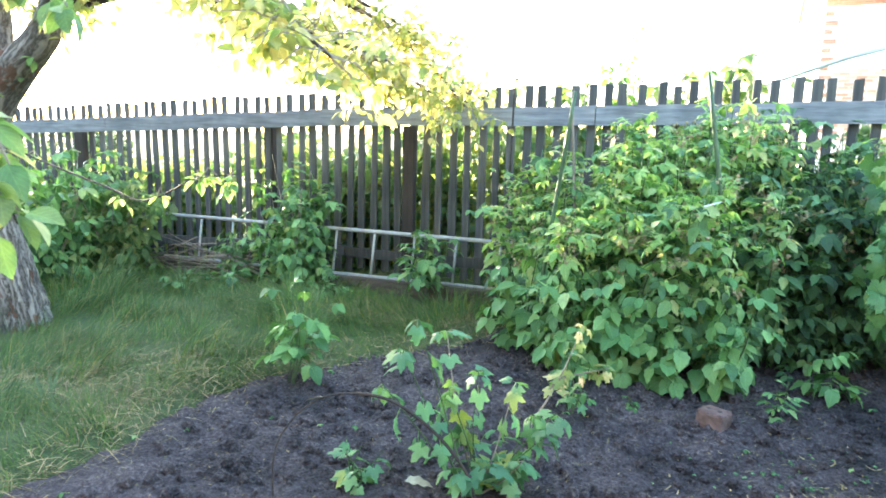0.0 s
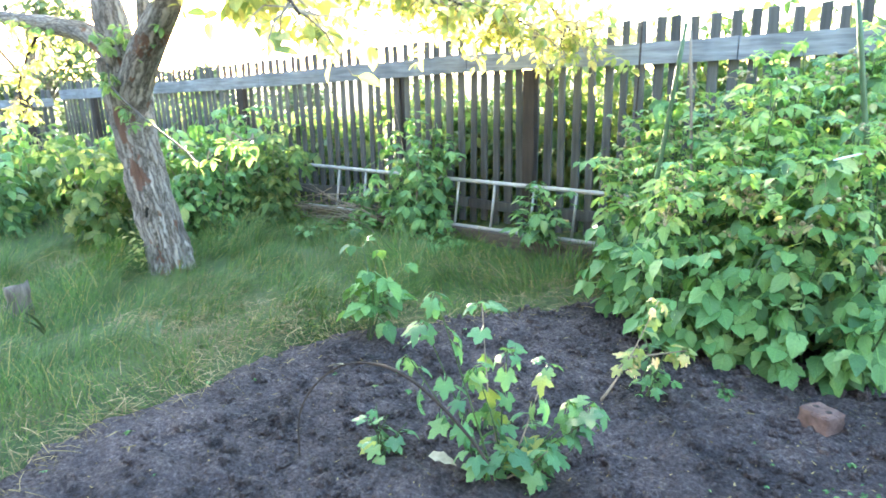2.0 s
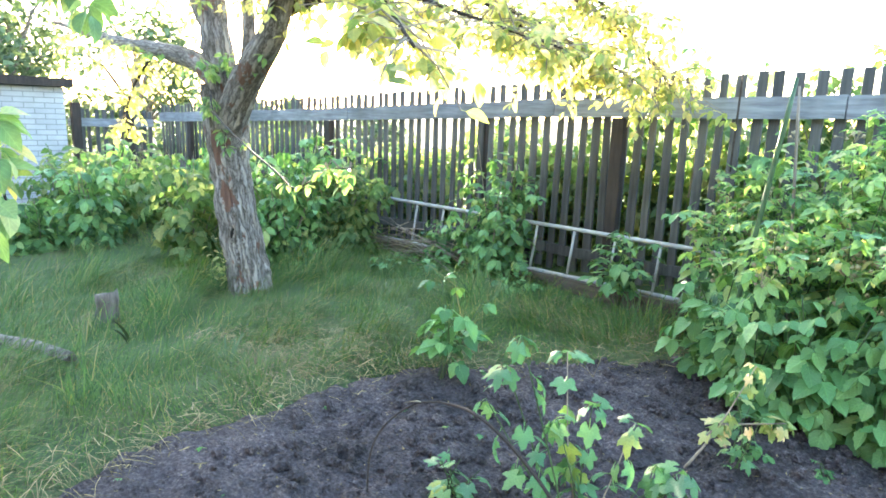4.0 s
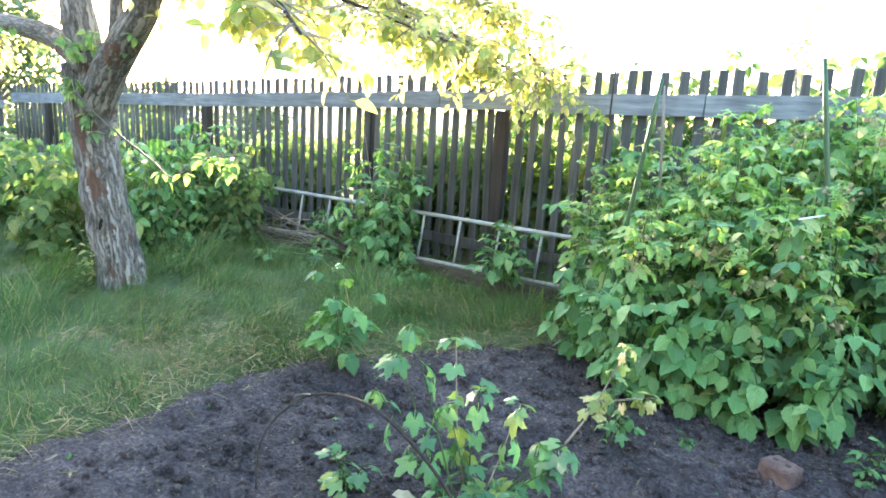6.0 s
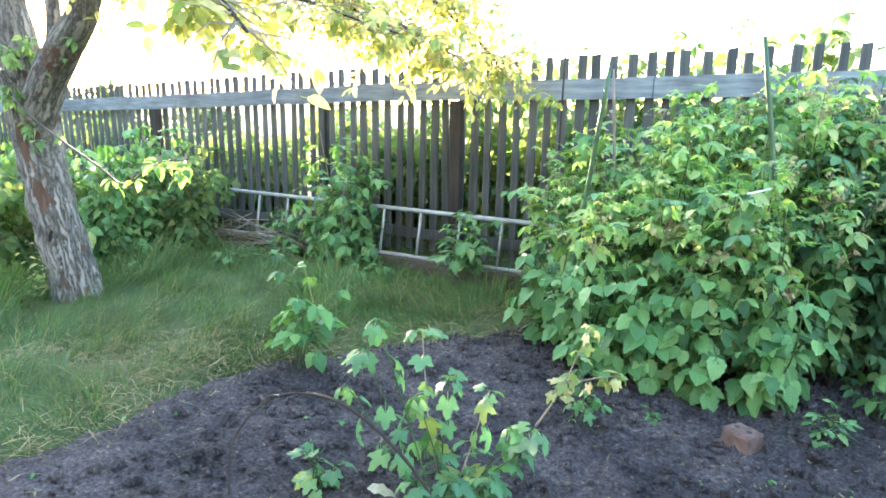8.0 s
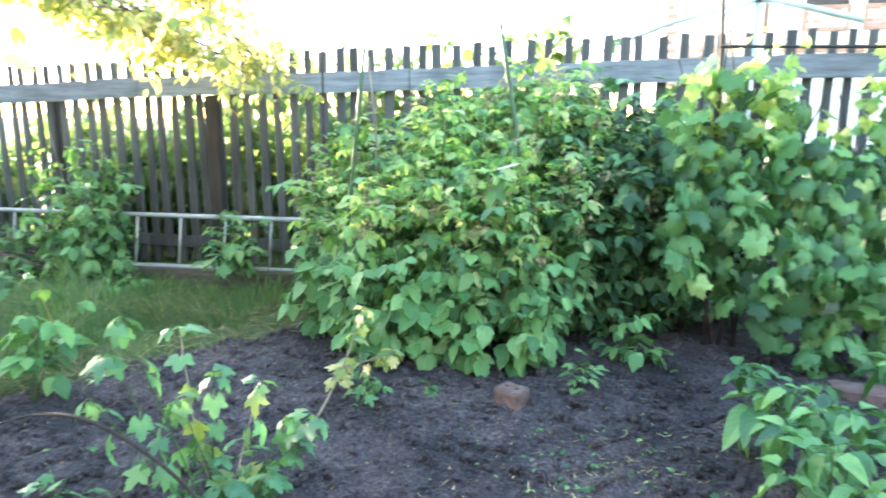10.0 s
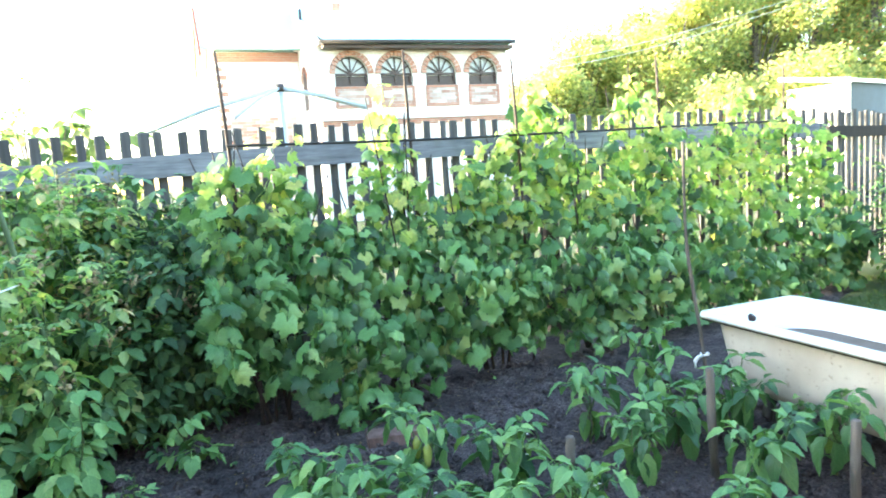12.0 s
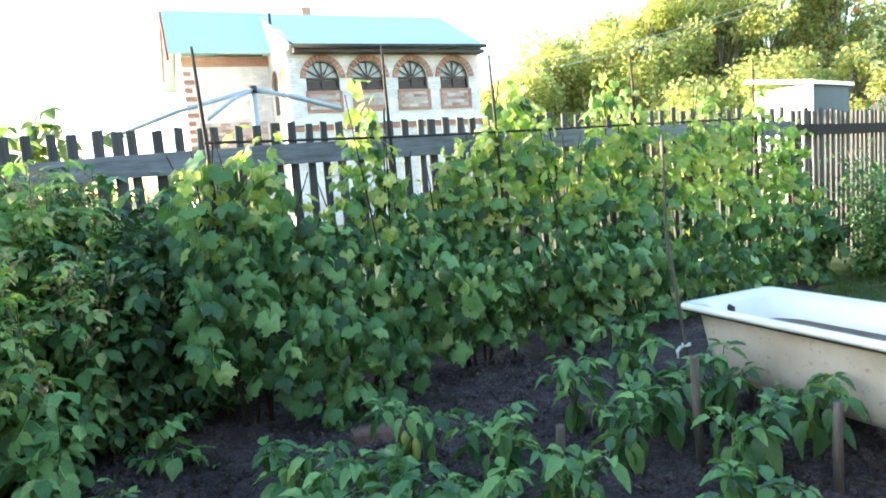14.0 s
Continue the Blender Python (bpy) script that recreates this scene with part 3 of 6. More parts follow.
def protos(name, pieces, material):
    out = []
    for v, f, u in pieces:
        data = bpy.data.meshes.new(name)
        data.from_pydata([tuple(p) for p in v], [], f)
        data.polygons.foreach_set("use_smooth", [True] * len(f))
        layer = data.uv_layers.new(name="veins")
        layer.data.foreach_set("uv", u[np.array(f).ravel()].astype(np.float32).ravel())
        data.materials.append(material)
        out.append(data)
    return out


S_RASP = [five_leaf(0.56, 0.22), trifoliate(0.6, 0.35), five_leaf(0.62, 0.45), trifoliate(0.56, 0.1, -28), five_leaf(0.5, -0.12)]
S_BEAN = [trifoliate(0.78, 0.3), trifoliate(0.74, 0.12, -22), trifoliate(0.82, 0.45, -28), five_leaf(0.72, 0.2)]
S_HEDGE = [joined(stalk(0.4), *(moved(ovate(3, 0.62, 0.16, 0.3), 0, y, 0, a, k, -16) for y, a, k in ((0.5, 0, 0.6), (0.4, 65, 0.5), (0.4, -65, 0.5))))]
S_GRAPE = [lobed(GRAPE_LOBES, 0.30, 0.08, 0.30), lobed(GRAPE_LOBES, 0.34, 0.09, 0.5, 0.5, 1.0), lobed(GRAPE_LOBES, 0.26, 0.08, 0.10, 0.4, 2.0, 1.1), lobed(GRAPE_LOBES, 0.30, 0.09, 0.65, 0.45, 3.0, 0.92)]
S_CURRANT = [lobed(CURRANT_LOBES, 0.50, 0.06, 0.25), lobed(CURRANT_LOBES, 0.54, 0.07, 0.5, 0.5, 1.5), lobed(CURRANT_LOBES, 0.48, 0.05, 0.1, 0.4, 2.5)]
S_PEPPER = [moved(joined(stalk(0.22), ovate(7, 0.50, 0.3, 0.4, 0.025, 0.28, 0.36)), size=0.8), moved(joined(stalk(0.3), ovate(7, 0.56, 0.2, 0.65, 0.03, 0.28, 0.38)), size=0.8),
            moved(joined(stalk(0.3), ovate(7, 0.46, 0.35, 0.15, 0.022, 0.28, 0.34)), size=0.8)]
S_APPLE = [moved(joined(stalk(0.3, 0.012), ovate(5, 0.52, 0.18, 0.2, 0, 0.28)), size=0.8), moved(joined(stalk(0.3, 0.012), ovate(5, 0.6, 0.1, 0.35, 0, 0.28)), size=0.8)]
P_RASP = protos("raspberry_leaf", S_RASP, M_RASP)
P_RASP_YOUNG = protos("young_raspberry_leaf", S_RASP, M_RASP_YOUNG)
P_RASP_SHADED = protos("shaded_raspberry_leaf", S_RASP, M_RASP_SHADED)
P_BEAN = protos("broad_leaf", S_BEAN, M_BEAN)
P_GRAPE = protos("grape_leaf", S_GRAPE, M_GRAPE)
P_GRAPE_YOUNG_LIT = protos("young_lit_grape_leaf", S_GRAPE, M_GRAPE_YOUNG_LIT)
P_CURRANT = protos("currant_leaf", S_CURRANT, M_CURRANT)
P_PALE = protos("pale_currant_leaf", S_CURRANT, M_PALE)
P_PEPPER = protos("pepper_leaf", S_PEPPER, M_PEPPER)
P_APPLE = protos("lit_apple_leaf", S_APPLE, M_APPLE_LIT)


def leaf_pose(p, azimuth, pitch, roll, size):
    """A leaf at p whose axis points along azimuth (degrees from +x), tipped up by pitch."""
    return pose(*p, 0, 0, azimuth - 90) @ pose(0, 0, 0, pitch, 0, 0) @ pose(0, 0, 0, 0, roll, 0) @ Matrix.Diagonal((size, size, size, 1))


def hang(parent, meshes, m, rng, name="leaf"):
    ob = bpy.data.objects.new(name, rng.choice(meshes))
    scene.collection.objects.link(ob)
    ob.parent = parent
    ob.matrix_basis = m
    return ob


def cloud(name, shapes, poses, rng, material, parent=None, label=""):
    """Many leaves joined into one mesh."""
    packs = [(np.array(v), np.array(f), np.array(u)) for v, f, u in shapes]
    vs, fs, us, n = [], [], [], 0
    for m in poses:
        v, f, u = packs[rng.randrange(len(packs))]
        a = np.array(m)
        vs.append(v @ a[:3, :3].T + a[:3, 3])
        fs.append(f + n)
        us.append(u)
        n += len(v)
    vs, fs, us = np.concatenate(vs), np.concatenate(fs), np.concatenate(us)
    data = bpy.data.meshes.new(name)
    data.vertices.add(len(vs))
    data.vertices.foreach_set("co", vs.astype(np.float32).ravel())
    data.loops.add(len(fs) * 3)
    data.loops.foreach_set("vertex_index", fs.astype(np.int32).ravel())
    data.polygons.add(len(fs))
    data.polygons.foreach_set("loop_start", np.arange(0, len(fs) * 3, 3, dtype=np.int32))
    data.update(calc_edges=True)
    data.uv_layers.new(name="veins").data.foreach_set("uv", us[fs.ravel()].astype(np.float32).ravel())
    data.polygons.foreach_set("use_smooth", [True] * len(fs))
    data.materials.append(material)
    ob = new(name, data)
    if parent:
        ob.parent = parent
    return tagged(ob, label, kind="stuff")


def cane(rng, foot, top, sway=0.06, arch=0.0):
    """A line from foot to top that wavers, arching over at its end."""
    foot, top = Vector(foot), Vector(top)
    side = Vector((rng.uniform(-1, 1), rng.uniform(-1, 1), 0)) * sway
    mid = foot.lerp(top, 0.5) + side + Vector((0, 0, arch))
    return bend([foot, foot.lerp(mid, 0.5) + side * 0.3, mid, top], 4)


def along(pts, f):
    k = f * (len(pts) - 1)
    i = min(int(k), len(pts) - 2)
    return pts[i].lerp(pts[i + 1], k - i)


def leafy(parent, rng, lines, count, meshes, size, low=0.15, pitch=(-25, 25), stem_material=M_STEM, stem_radius=0.006, stem_name="stem", face=None, young=None):
    """Stems, and leaves set round them in a spiral."""
    for pts in lines:
        bm = bmesh.new()
        tube(bm, pts, [lerp(stem_radius, stem_radius * 0.4, k / (len(pts) - 1)) for k in range(len(pts))], 5)
        part(stem_name, bm, stem_material, parent, smooth=True)
        turn = rng.uniform(0, 360)
        for k in range(count):
            f = lerp(low, 1.0, (k + rng.random()) / count)
            p = along(pts, min(f, 1.0))
            turn += 137.5 + rng.uniform(-25, 25)
            az = turn
            if face is not None and rng.random() < 0.6:
                az = face + rng.uniform(-80, 80)
            s = rng.uniform(*size) * (1.0 if f < 0.85 else 0.72)
            hang(parent, young if young and f > rng.uniform(0.6, 0.95) else meshes, leaf_pose(p, az, rng.uniform(*pitch) + (20 if f > 0.9 else 0), rng.uniform(-25, 25), s), rng)


# ---- fence along the back of the garden ----
def rail_low(x):
    return table(x, [-11, -5.87, -3.0, -2.3, -0.85, 0.2, 1.7, 4.1, 6.6, 9], [1.03, 1.20, 1.315, 1.325, 1.352, 1.39, 1.415, 1.42, 1.39, 1.36])


FENCE_Y = 4.93


def picket_mesh(height, rng, width, worn):
    """One sawn lath with a crooked, split or rounded top."""
    bm = bmesh.new()
    box(bm, -width / 2, width / 2, -0.011, 0.011, 0.0, height, 0.003)
    for v in bm.verts:
        if v.co.z > height * 0.8:
            v.co.z += worn * v.co.x * 0.3 + (0.0 if abs(v.co.x) < width * 0.4 else -0.012)
            v.co.x *= 0.86
    data = bpy.data.meshes.new("picket")
    bm.to_mesh(data)
    bm.free()
    data.materials.append(M_PICKET)
    return data


def picket_fence(name, label, start, end, low, top, spacing, seed, skip=(), face=-1, drop=0.0, rails=True, rise=0.14):
    """Posts, two rails and laths from start to end; low(d) and top(d) along its length."""
    rng = random.Random(seed)
    length = math.hypot(end[0] - start[0], end[1] - start[1])
    turn = math.degrees(math.atan2(end[1] - start[1], end[0] - start[0]))
    fence = thing(name, (start[0], start[1], 0), label, "fence", turn=turn)
    shapes = [picket_mesh(1.0, rng, rng.uniform(0.06, 0.072), rng.uniform(-0.5, 0.5)) for _ in range(6)]
    d = 0.03
    while d < length:
        z0, z1 = low(d) + rng.uniform(-0.02, 0.02), top(d) + rng.gauss(0, 0.008)
        if not any(a < d < b for a, b in skip):
            ob = bpy.data.objects.new("picket", rng.choice(shapes))
            scene.collection.objects.link(ob)
            ob.parent = fence
            ob.matrix_basis = pose(d, 0, z0, 0, rng.gauss(0, 0.55), rng.uniform(-3, 3)) @ Matrix.Diagonal((rng.uniform(0.85, 1.1), 1, z1 - z0, 1))
        d += spacing * rng.uniform(0.955, 1.045)
    return fence, length


def board(parent, name, d0, z0, d1, z1, height, y0, y1, material, rng, n=8):
    """A sawn board whose ends lie at two heights, with a slight waver."""
    bm = bmesh.new()
    rows = []
    for k in range(n + 1):
        t = k / n
        w = rng.uniform(-0.004, 0.004)
        d, z = lerp(d0, d1, t), lerp(z0, z1, t) + w
        rows.append([bm.verts.new(c) for c in ((d, y0, z), (d, y1, z), (d, y1, z + height), (d, y0, z + height + rng.uniform(-0.004, 0.004)))])
    for a, b in zip(rows, rows[1:]):
        for i in range(4):
            bm.faces.new((a[i], b[i], b[(i + 1) % 4], a[(i + 1) % 4]))
    bm.faces.new(rows[0])
    bm.faces.new(rows[-1][::-1])
    bmesh.ops.recalc_face_normals(bm, faces=bm.faces)
    return part(name, bm, material, parent)


def post(parent, d, z0, z1, y0, y1, width, material, name="post"):
    bm = bmesh.new()
    box(bm, d - width / 2, d + width / 2, y0, y1, z0, z1, 0.006)
    return part(name, bm, material, parent)


X0, X1 = -10.6, 6.55
rng = random.Random(5)
fence, _ = picket_fence("picket_fence", "weathered grey wooden picket fence with a broad top rail", (X0, FENCE_Y), (X1, FENCE_Y),
                        lambda d: lie(X0 + d, 0) + 0.10, lambda d: rail_low(X0 + d) + table(X0 + d, [-10, -3, -1.2, 0.4, 2.0], [0.28, 0.29, 0.305, 0.30, 0.29]), 0.118, 11)
JOINTS = [-10.6, -8.4, -5.6, -2.9, -0.85, 1.3, 3.35, 5.2, 6.55]
for a, b in zip(JOINTS, JOINTS[1:]):
    board(fence, "top_rail", a - X0 + 0.004, rail_low(a), b - X0 - 0.004, rail_low(b), 0.135, -0.055, -0.014, M_RAIL, rng)
    board(fence, "bottom_rail", a - X0 + 0.004, lie(a, 0) + 0.22, b - X0 - 0.004, lie(b, 0) + 0.23, 0.08, -0.05, -0.014, M_PICKET, rng)
for x, w in ((-9.4, 0.10), (-5.9, 0.115), (-2.285, 0.10), (1.32, 0.09), (3.36, 0.10), (6.5, 0.11)):
    post(fence, x - X0, lie(x, 0) - 0.1, rail_low(x) - 0.003, -0.12, -0.057, w, M_POST)
post(fence, -3.72 - X0, -0.1, rail_low(-3.72) + 0.02, 0.013, 0.09, 0.10, M_POST)

# the fence turns a little towards the garden beyond the corner post
side, _ = picket_fence("picket_fence", "grey weathered picket fence past the corner post", (6.62, 4.95), (13.0, 5.45), lambda d: 0.06, lambda d: 1.66 - 0.02 * d, 0.098, 12)
board(side, "top_rail", 0.0, 1.38, 6.4, 1.28, 0.11, -0.055, -0.014, M_POST, rng)
board(side, "bottom_rail", 0.0, 0.3, 6.4, 0.3, 0.09, -0.055, -0.014, M_PICKET, rng)
# the fence that closes the garden far beyond the tree
far_fence, _ = picket_fence("picket_fence", "grey boundary fence beyond the apple tree", (-10.7, 4.8), (-10.7, 3.55), lambda d: -0.18, lambda d: 1.22, 0.11, 13)
board(far_fence, "top_rail", 0.0, 0.95, 1.24, 0.95, 0.12, 0.014, 0.055, M_RAIL, rng)
for d in (0.4, 1.15):
    post(far_fence, d, -0.4, 1.3, 0.057, 0.16, 0.12, M_POST)

# plinth boards at the foot of the fence
bm = bmesh.new()
box(bm, 0, 3.6, -0.02, 0.02, -0.12, 0.11, 0.005)
plinth = tagged(mesh_object("plinth_board", bm, M_PLINTH), "brown weathered board edging the lawn under the fence", "board")
plinth.matrix_basis = pose(-4.95, 4.66, -0.03, 0, -0.6, -0.5)
bm = bmesh.new()
box(bm, 0, 1.5, -0.02, 0.02, -0.12, 0.10, 0.005)
plinth = tagged(mesh_object("plinth_board", bm, M_PLINTH), "brown weathered board edging the lawn under the fence", "board")
plinth.matrix_basis = pose(-2.35, 4.70, -0.01, 0, 0.4, 3.0)


# ---- ladder lying on its side against the fence ----
ladder = thing("ladder", (-4.75, 4.72, 0), "pale painted metal ladder lying on its side against the fence", "ladder")
for p, q in (((0.0, 0.04, 0.462), (3.75, 0.04, 0.472)), ((0.02, -0.02, 0.075), (3.75, -0.02, 0.125))):
    bm = bmesh.new()
    tube(bm, [Vector(p).lerp(Vector(q), k / 6) for k in range(7)], 0.0165, 10)
    part("stringer", bm, M_LADDER, ladder, smooth=True)
for k in range(10):
    x = 0.42 + 0.357 * k
    bm = bmesh.new()
    tube(bm, [(x, 0.04, 0.458 + 0.001 * k), (x - 0.006, -0.02, 0.088 + 0.005 * k)], 0.0105, 8)
    part("rung", bm, M_LADDER, ladder, smooth=True)


# ---- apple tree ----
tree = thing("apple_tree", (-4.13, 2.87, -0.04), "old apple tree with flaking grey bark and sunlit leaves", "tree")
TRUNK = bend([(0.02, 0.0, -0.1), (0.0, 0.0, 0.08), (-0.12, 0.0, 0.45), (-0.27, 0.01, 0.87), (-0.33, 0.02, 1.2), (-0.34, 0.02, 1.5)], 18)


def bark_limb(name, line, radii, sides=14, rough=0.12, peels=()):
    bm = bmesh.new()
    n = len(line)
    rr = [table(k / (n - 1), np.linspace(0, 1, len(radii)), radii) for k in range(n)]
    rings = tube(bm, line, rr, sides)
    for ring, c in zip(rings, line):
        for v in ring:
            o = v.co - c
            q = Vector((v.co.x * 17, v.co.y * 17, v.co.z * 3.2))
            ridge = 1 - 2 * abs(noise.noise(q))
            f = 1 + rough * 0.7 * noise.noise(v.co * 7 + Vector((3, 1, 0))) + rough * 0.55 * ridge + rough * 0.25 * noise.noise(q * 2.3)
            v.co = c + o * f
    # thin limbs take the dark wood so they look backlit
    ob = part(name, bm, M_BARK if radii[0] > 0.035 else M_POST, tree, smooth=True)
    grain = ob.data.attributes.new("grain", "FLOAT_VECTOR", "POINT")
    flat, run = [], 0.0
    for k in range(n):
        run += (line[k] - line[k - 1]).length if k else 0.0
        for i in range(sides):
            a = 2 * math.pi * i / sides
            flat += [rr[k] * math.cos(a) + 3 * line[0].x, rr[k] * math.sin(a), run]
    grain.data.foreach_set("vector", flat)
    bare = ob.data.attributes.new("peel", "FLOAT", "POINT")
    bare.data.foreach_set("value", [max([0.0] + [0.5 * math.exp(-((v.co.z - z) / h) ** 2 - ((v.co - c).normalized().xy - Vector(way)).length ** 2 / 0.06) for z, h, way in peels])
                                    for v, c in zip(ob.data.vertices, [c for c in line for _ in range(sides)])])
    return ob


bark_limb("trunk", TRUNK, [0.175, 0.145, 0.138, 0.135, 0.15, 0.165], 56, 0.2, ((1.06, 0.13, (0.48, -0.88)), (0.74, 0.08, (0.62, -0.78))))
KNOT = pose(0.015, -0.125, 0.45, 0, 20, 12)
bm = bmesh.new()
bmesh.ops.create_uvsphere(bm, u_segments=12, v_segments=8, radius=1.0)
bmesh.ops.transform(bm, matrix=KNOT @ Matrix.Diagonal((0.024, 0.022, 0.050, 1)), verts=bm.verts)
part("knot_hole", bm, M_HOLLOW, tree, "dark hollow knot", smooth=True)
bm = bmesh.new()
tube(bm, [KNOT @ Vector((0.034 * math.cos(a), -0.006, 0.062 * math.sin(a))) for a in (2 * math.pi * k / 20 for k in range(21))], [0.016 + 0.005 * math.sin(2.1 * k) for k in range(21)], 8)
part("knot_lip", bm, M_TRUNK, tree, "swollen bark round the knot", smooth=True)
BOUGHS = [
    ([(-0.30, 0.0, 1.48), (-0.72, 0.0, 1.67), (-1.5, 0.0, 1.80), (-2.3, 0.0, 1.90), (-4.3, 0.0, 2.22)], [0.10, 0.078, 0.066, 0.054, 0.02]),
    ([(-0.34, 0.02, 1.36), (-0.44, 0.03, 1.72), (-0.54, 0.05, 1.98), (-0.62, 0.1, 2.5), (-0.7, 0.2, 3.4)], [0.135, 0.118, 0.105, 0.08, 0.03]),
    ([(-0.31, 0.02, 0.98), (-0.21, 0.01, 1.27), (0.0, 0.0, 1.50), (0.22, -0.02, 1.66), (0.50, -0.05, 1.86), (0.85, -0.15, 2.3), (1.0, -0.3, 2.9)], [0.08, 0.12, 0.112, 0.10, 0.085, 0.05, 0.02]),
    ([(-0.50, 0.05, 1.85), (-0.75, 0.05, 2.02), (-1.2, 0.1, 2.45), (-1.7, 0.2, 2.9)], [0.055, 0.045, 0.03, 0.01]),
    ([(0.05, 0.0, 1.64), (0.02, 0.03, 1.9), (-0.05, 0.06, 2.4), (0.0, 0.15, 3.1)], [0.05, 0.042, 0.035, 0.01]),
    ([(0.40, -0.05, 1.85), (1.2, -0.4, 2.1), (2.1, -0.8, 1.98), (2.75, -1.08, 1.70), (3.08, -1.2, 1.50)], [0.03, 0.022, 0.016, 0.010, 0.004]),
    ([(0.50, -0.05, 1.95), (1.1, 0.4, 2.2), (1.6, 0.9, 2.0), (2.0, 1.25, 1.75), (2.3, 1.4, 1.56)], [0.03, 0.022, 0.016, 0.010, 0.004]),
    ([(0.45, -0.05, 1.9), (0.9, 0.3, 2.1), (1.5, 0.2, 1.98), (2.1, 0.1, 1.8), (2.55, 0.2, 1.65)], [0.03, 0.022, 0.016, 0.010, 0.004]),
    ([(0.55, -0.12, 2.2), (1.55, -1.7, 2.4), (2.5, -2.1, 1.85), (2.9, -2.14, 1.5), (3.08, -2.12, 1.14)], [0.03, 0.018, 0.010, 0.005, 0.002]),
    ([(-0.32, -0.10, 1.48), (0.12, -0.30, 1.31), (0.80, -0.49, 1.16), (1.70, -0.78, 1.05), (2.08, -0.92, 1.02), (2.40, -1.0, 1.12), (2.62, -1.04, 1.15)], [0.008, 0.006, 0.0055, 0.0045, 0.003, 0.0025, 0.0015]),
    ([(0.55, -0.1, 2.0), (1.0, 0.6, 2.35), (1.5, 1.1, 2.3), (1.9, 1.4, 2.1), (2.2, 1.5, 1.9)], [0.03, 0.022, 0.016, 0.010, 0.004]),
    ([(-1.6, 0.0, 1.75), (-1.7, -0.1, 1.55), (-1.75, -0.18, 1.3), (-1.7, -0.2, 1.05)], [0.014, 0.010, 0.007, 0.003]),
    ([(0.50, -0.05, 1.92), (1.0, 0.1, 2.15), (1.5, 0.6, 2.05), (1.75, 1.0, 1.85), (1.95, 1.3, 1.62)], [0.025, 0.018, 0.013, 0.009, 0.004]),
    ([(0.55, -0.12, 2.2), (1.4, -1.5, 2.45), (2.2, -1.95, 2.05), (2.72, -1.95, 1.68), (2.93, -1.93, 1.54)], [0.03, 0.022, 0.016, 0.010, 0.004]),
    ([(0.50, -0.05, 1.95), (1.0, 0.5, 2.3), (1.7, 1.3, 2.15), (2.15, 1.6, 1.8), (2.4, 1.7, 1.5)], [0.03, 0.022, 0.016, 0.010, 0.004]),
]
for line, radii in BOUGHS:
    bark_limb("limb", bend(line, 6), radii, 10 if radii[0] > 0.04 else 6, 0.08)

rng = random.Random(20)
SHOOTS = []
for _ in range(9):
    z, side_way = rng.uniform(1.12, 1.62), rng.uniform(-0.9, 0.7)
    out_x, out_y = math.cos(side_way - 0.55), math.sin(side_way - 0.55)
    p = Vector((-0.33 + 0.10 * out_x, 0.02 + 0.10 * out_y, z))
    q = p + Vector((out_x * 0.16, out_y * 0.16, rng.uniform(-0.12, 0.2)))
    SHOOTS.append([p, p.lerp(q, 0.5) + Vector((0, 0, 0.03)), q])
    bark_limb("shoot", bend(SHOOTS[-1], 4), [0.005, 0.002], 5, 0.0)
rng = random.Random(21)
near_leaves, far_leaves, green_leaves = [], [], []


def leaf_sprays(line, start, n, reach, size, out, shoots=True):
    """Short twigs off a limb, each with a tuft of leaves."""
    pts = bend(line, 6)
    bm = bmesh.new()
    for k in range(n):
        p = along(pts, lerp(start, 1.0, (k + rng.random()) / n))
        d = Vector((rng.gauss(0, 1), rng.gauss(0, 1), rng.gauss(-0.45, 0.55))).normalized() * rng.uniform(0.3, 1.0) * reach
        q = p + d
        tube(bm, [p, p.lerp(q, 0.55) + Vector((0, 0, 0.03)), q], [0.004, 0.003, 0.0015], 4, False)
        for j in range(rng.randint(5, 9)):
            r = p.lerp(q, rng.uniform(0.35, 1.0))
            out.append(leaf_pose(r, rng.uniform(0, 360), rng.uniform(-70, 15), rng.uniform(-40, 40), rng.uniform(*size)))
    tagged(part("twig", bm, M_TWIG, tree), kind="stuff")


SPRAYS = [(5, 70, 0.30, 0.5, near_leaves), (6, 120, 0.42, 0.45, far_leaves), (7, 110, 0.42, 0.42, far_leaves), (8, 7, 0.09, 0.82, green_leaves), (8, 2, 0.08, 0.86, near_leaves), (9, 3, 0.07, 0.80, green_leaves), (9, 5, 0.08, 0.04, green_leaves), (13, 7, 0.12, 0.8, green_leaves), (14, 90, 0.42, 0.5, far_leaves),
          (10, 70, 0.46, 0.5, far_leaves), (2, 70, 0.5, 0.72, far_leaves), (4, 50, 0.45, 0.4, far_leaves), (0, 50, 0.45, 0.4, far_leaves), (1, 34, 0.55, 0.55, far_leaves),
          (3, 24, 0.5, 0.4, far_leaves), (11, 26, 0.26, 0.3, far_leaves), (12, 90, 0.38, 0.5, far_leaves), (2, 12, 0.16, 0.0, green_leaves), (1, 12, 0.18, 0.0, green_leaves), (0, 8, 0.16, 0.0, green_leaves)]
for k, n, reach, start, out in SPRAYS:
    leaf_sprays(BOUGHS[k][0], start, n, reach, (0.055, 0.085) if out is near_leaves else (0.045, 0.065) if k == 9 else (0.06, 0.09), out)
rng.shuffle(near_leaves)
for m in near_leaves[:290]:
    hang(tree, P_APPLE, m, rng)
for line in SHOOTS:
    leaf_sprays(line, 0.25, 3, 0.07, (0.06, 0.095), green_leaves)
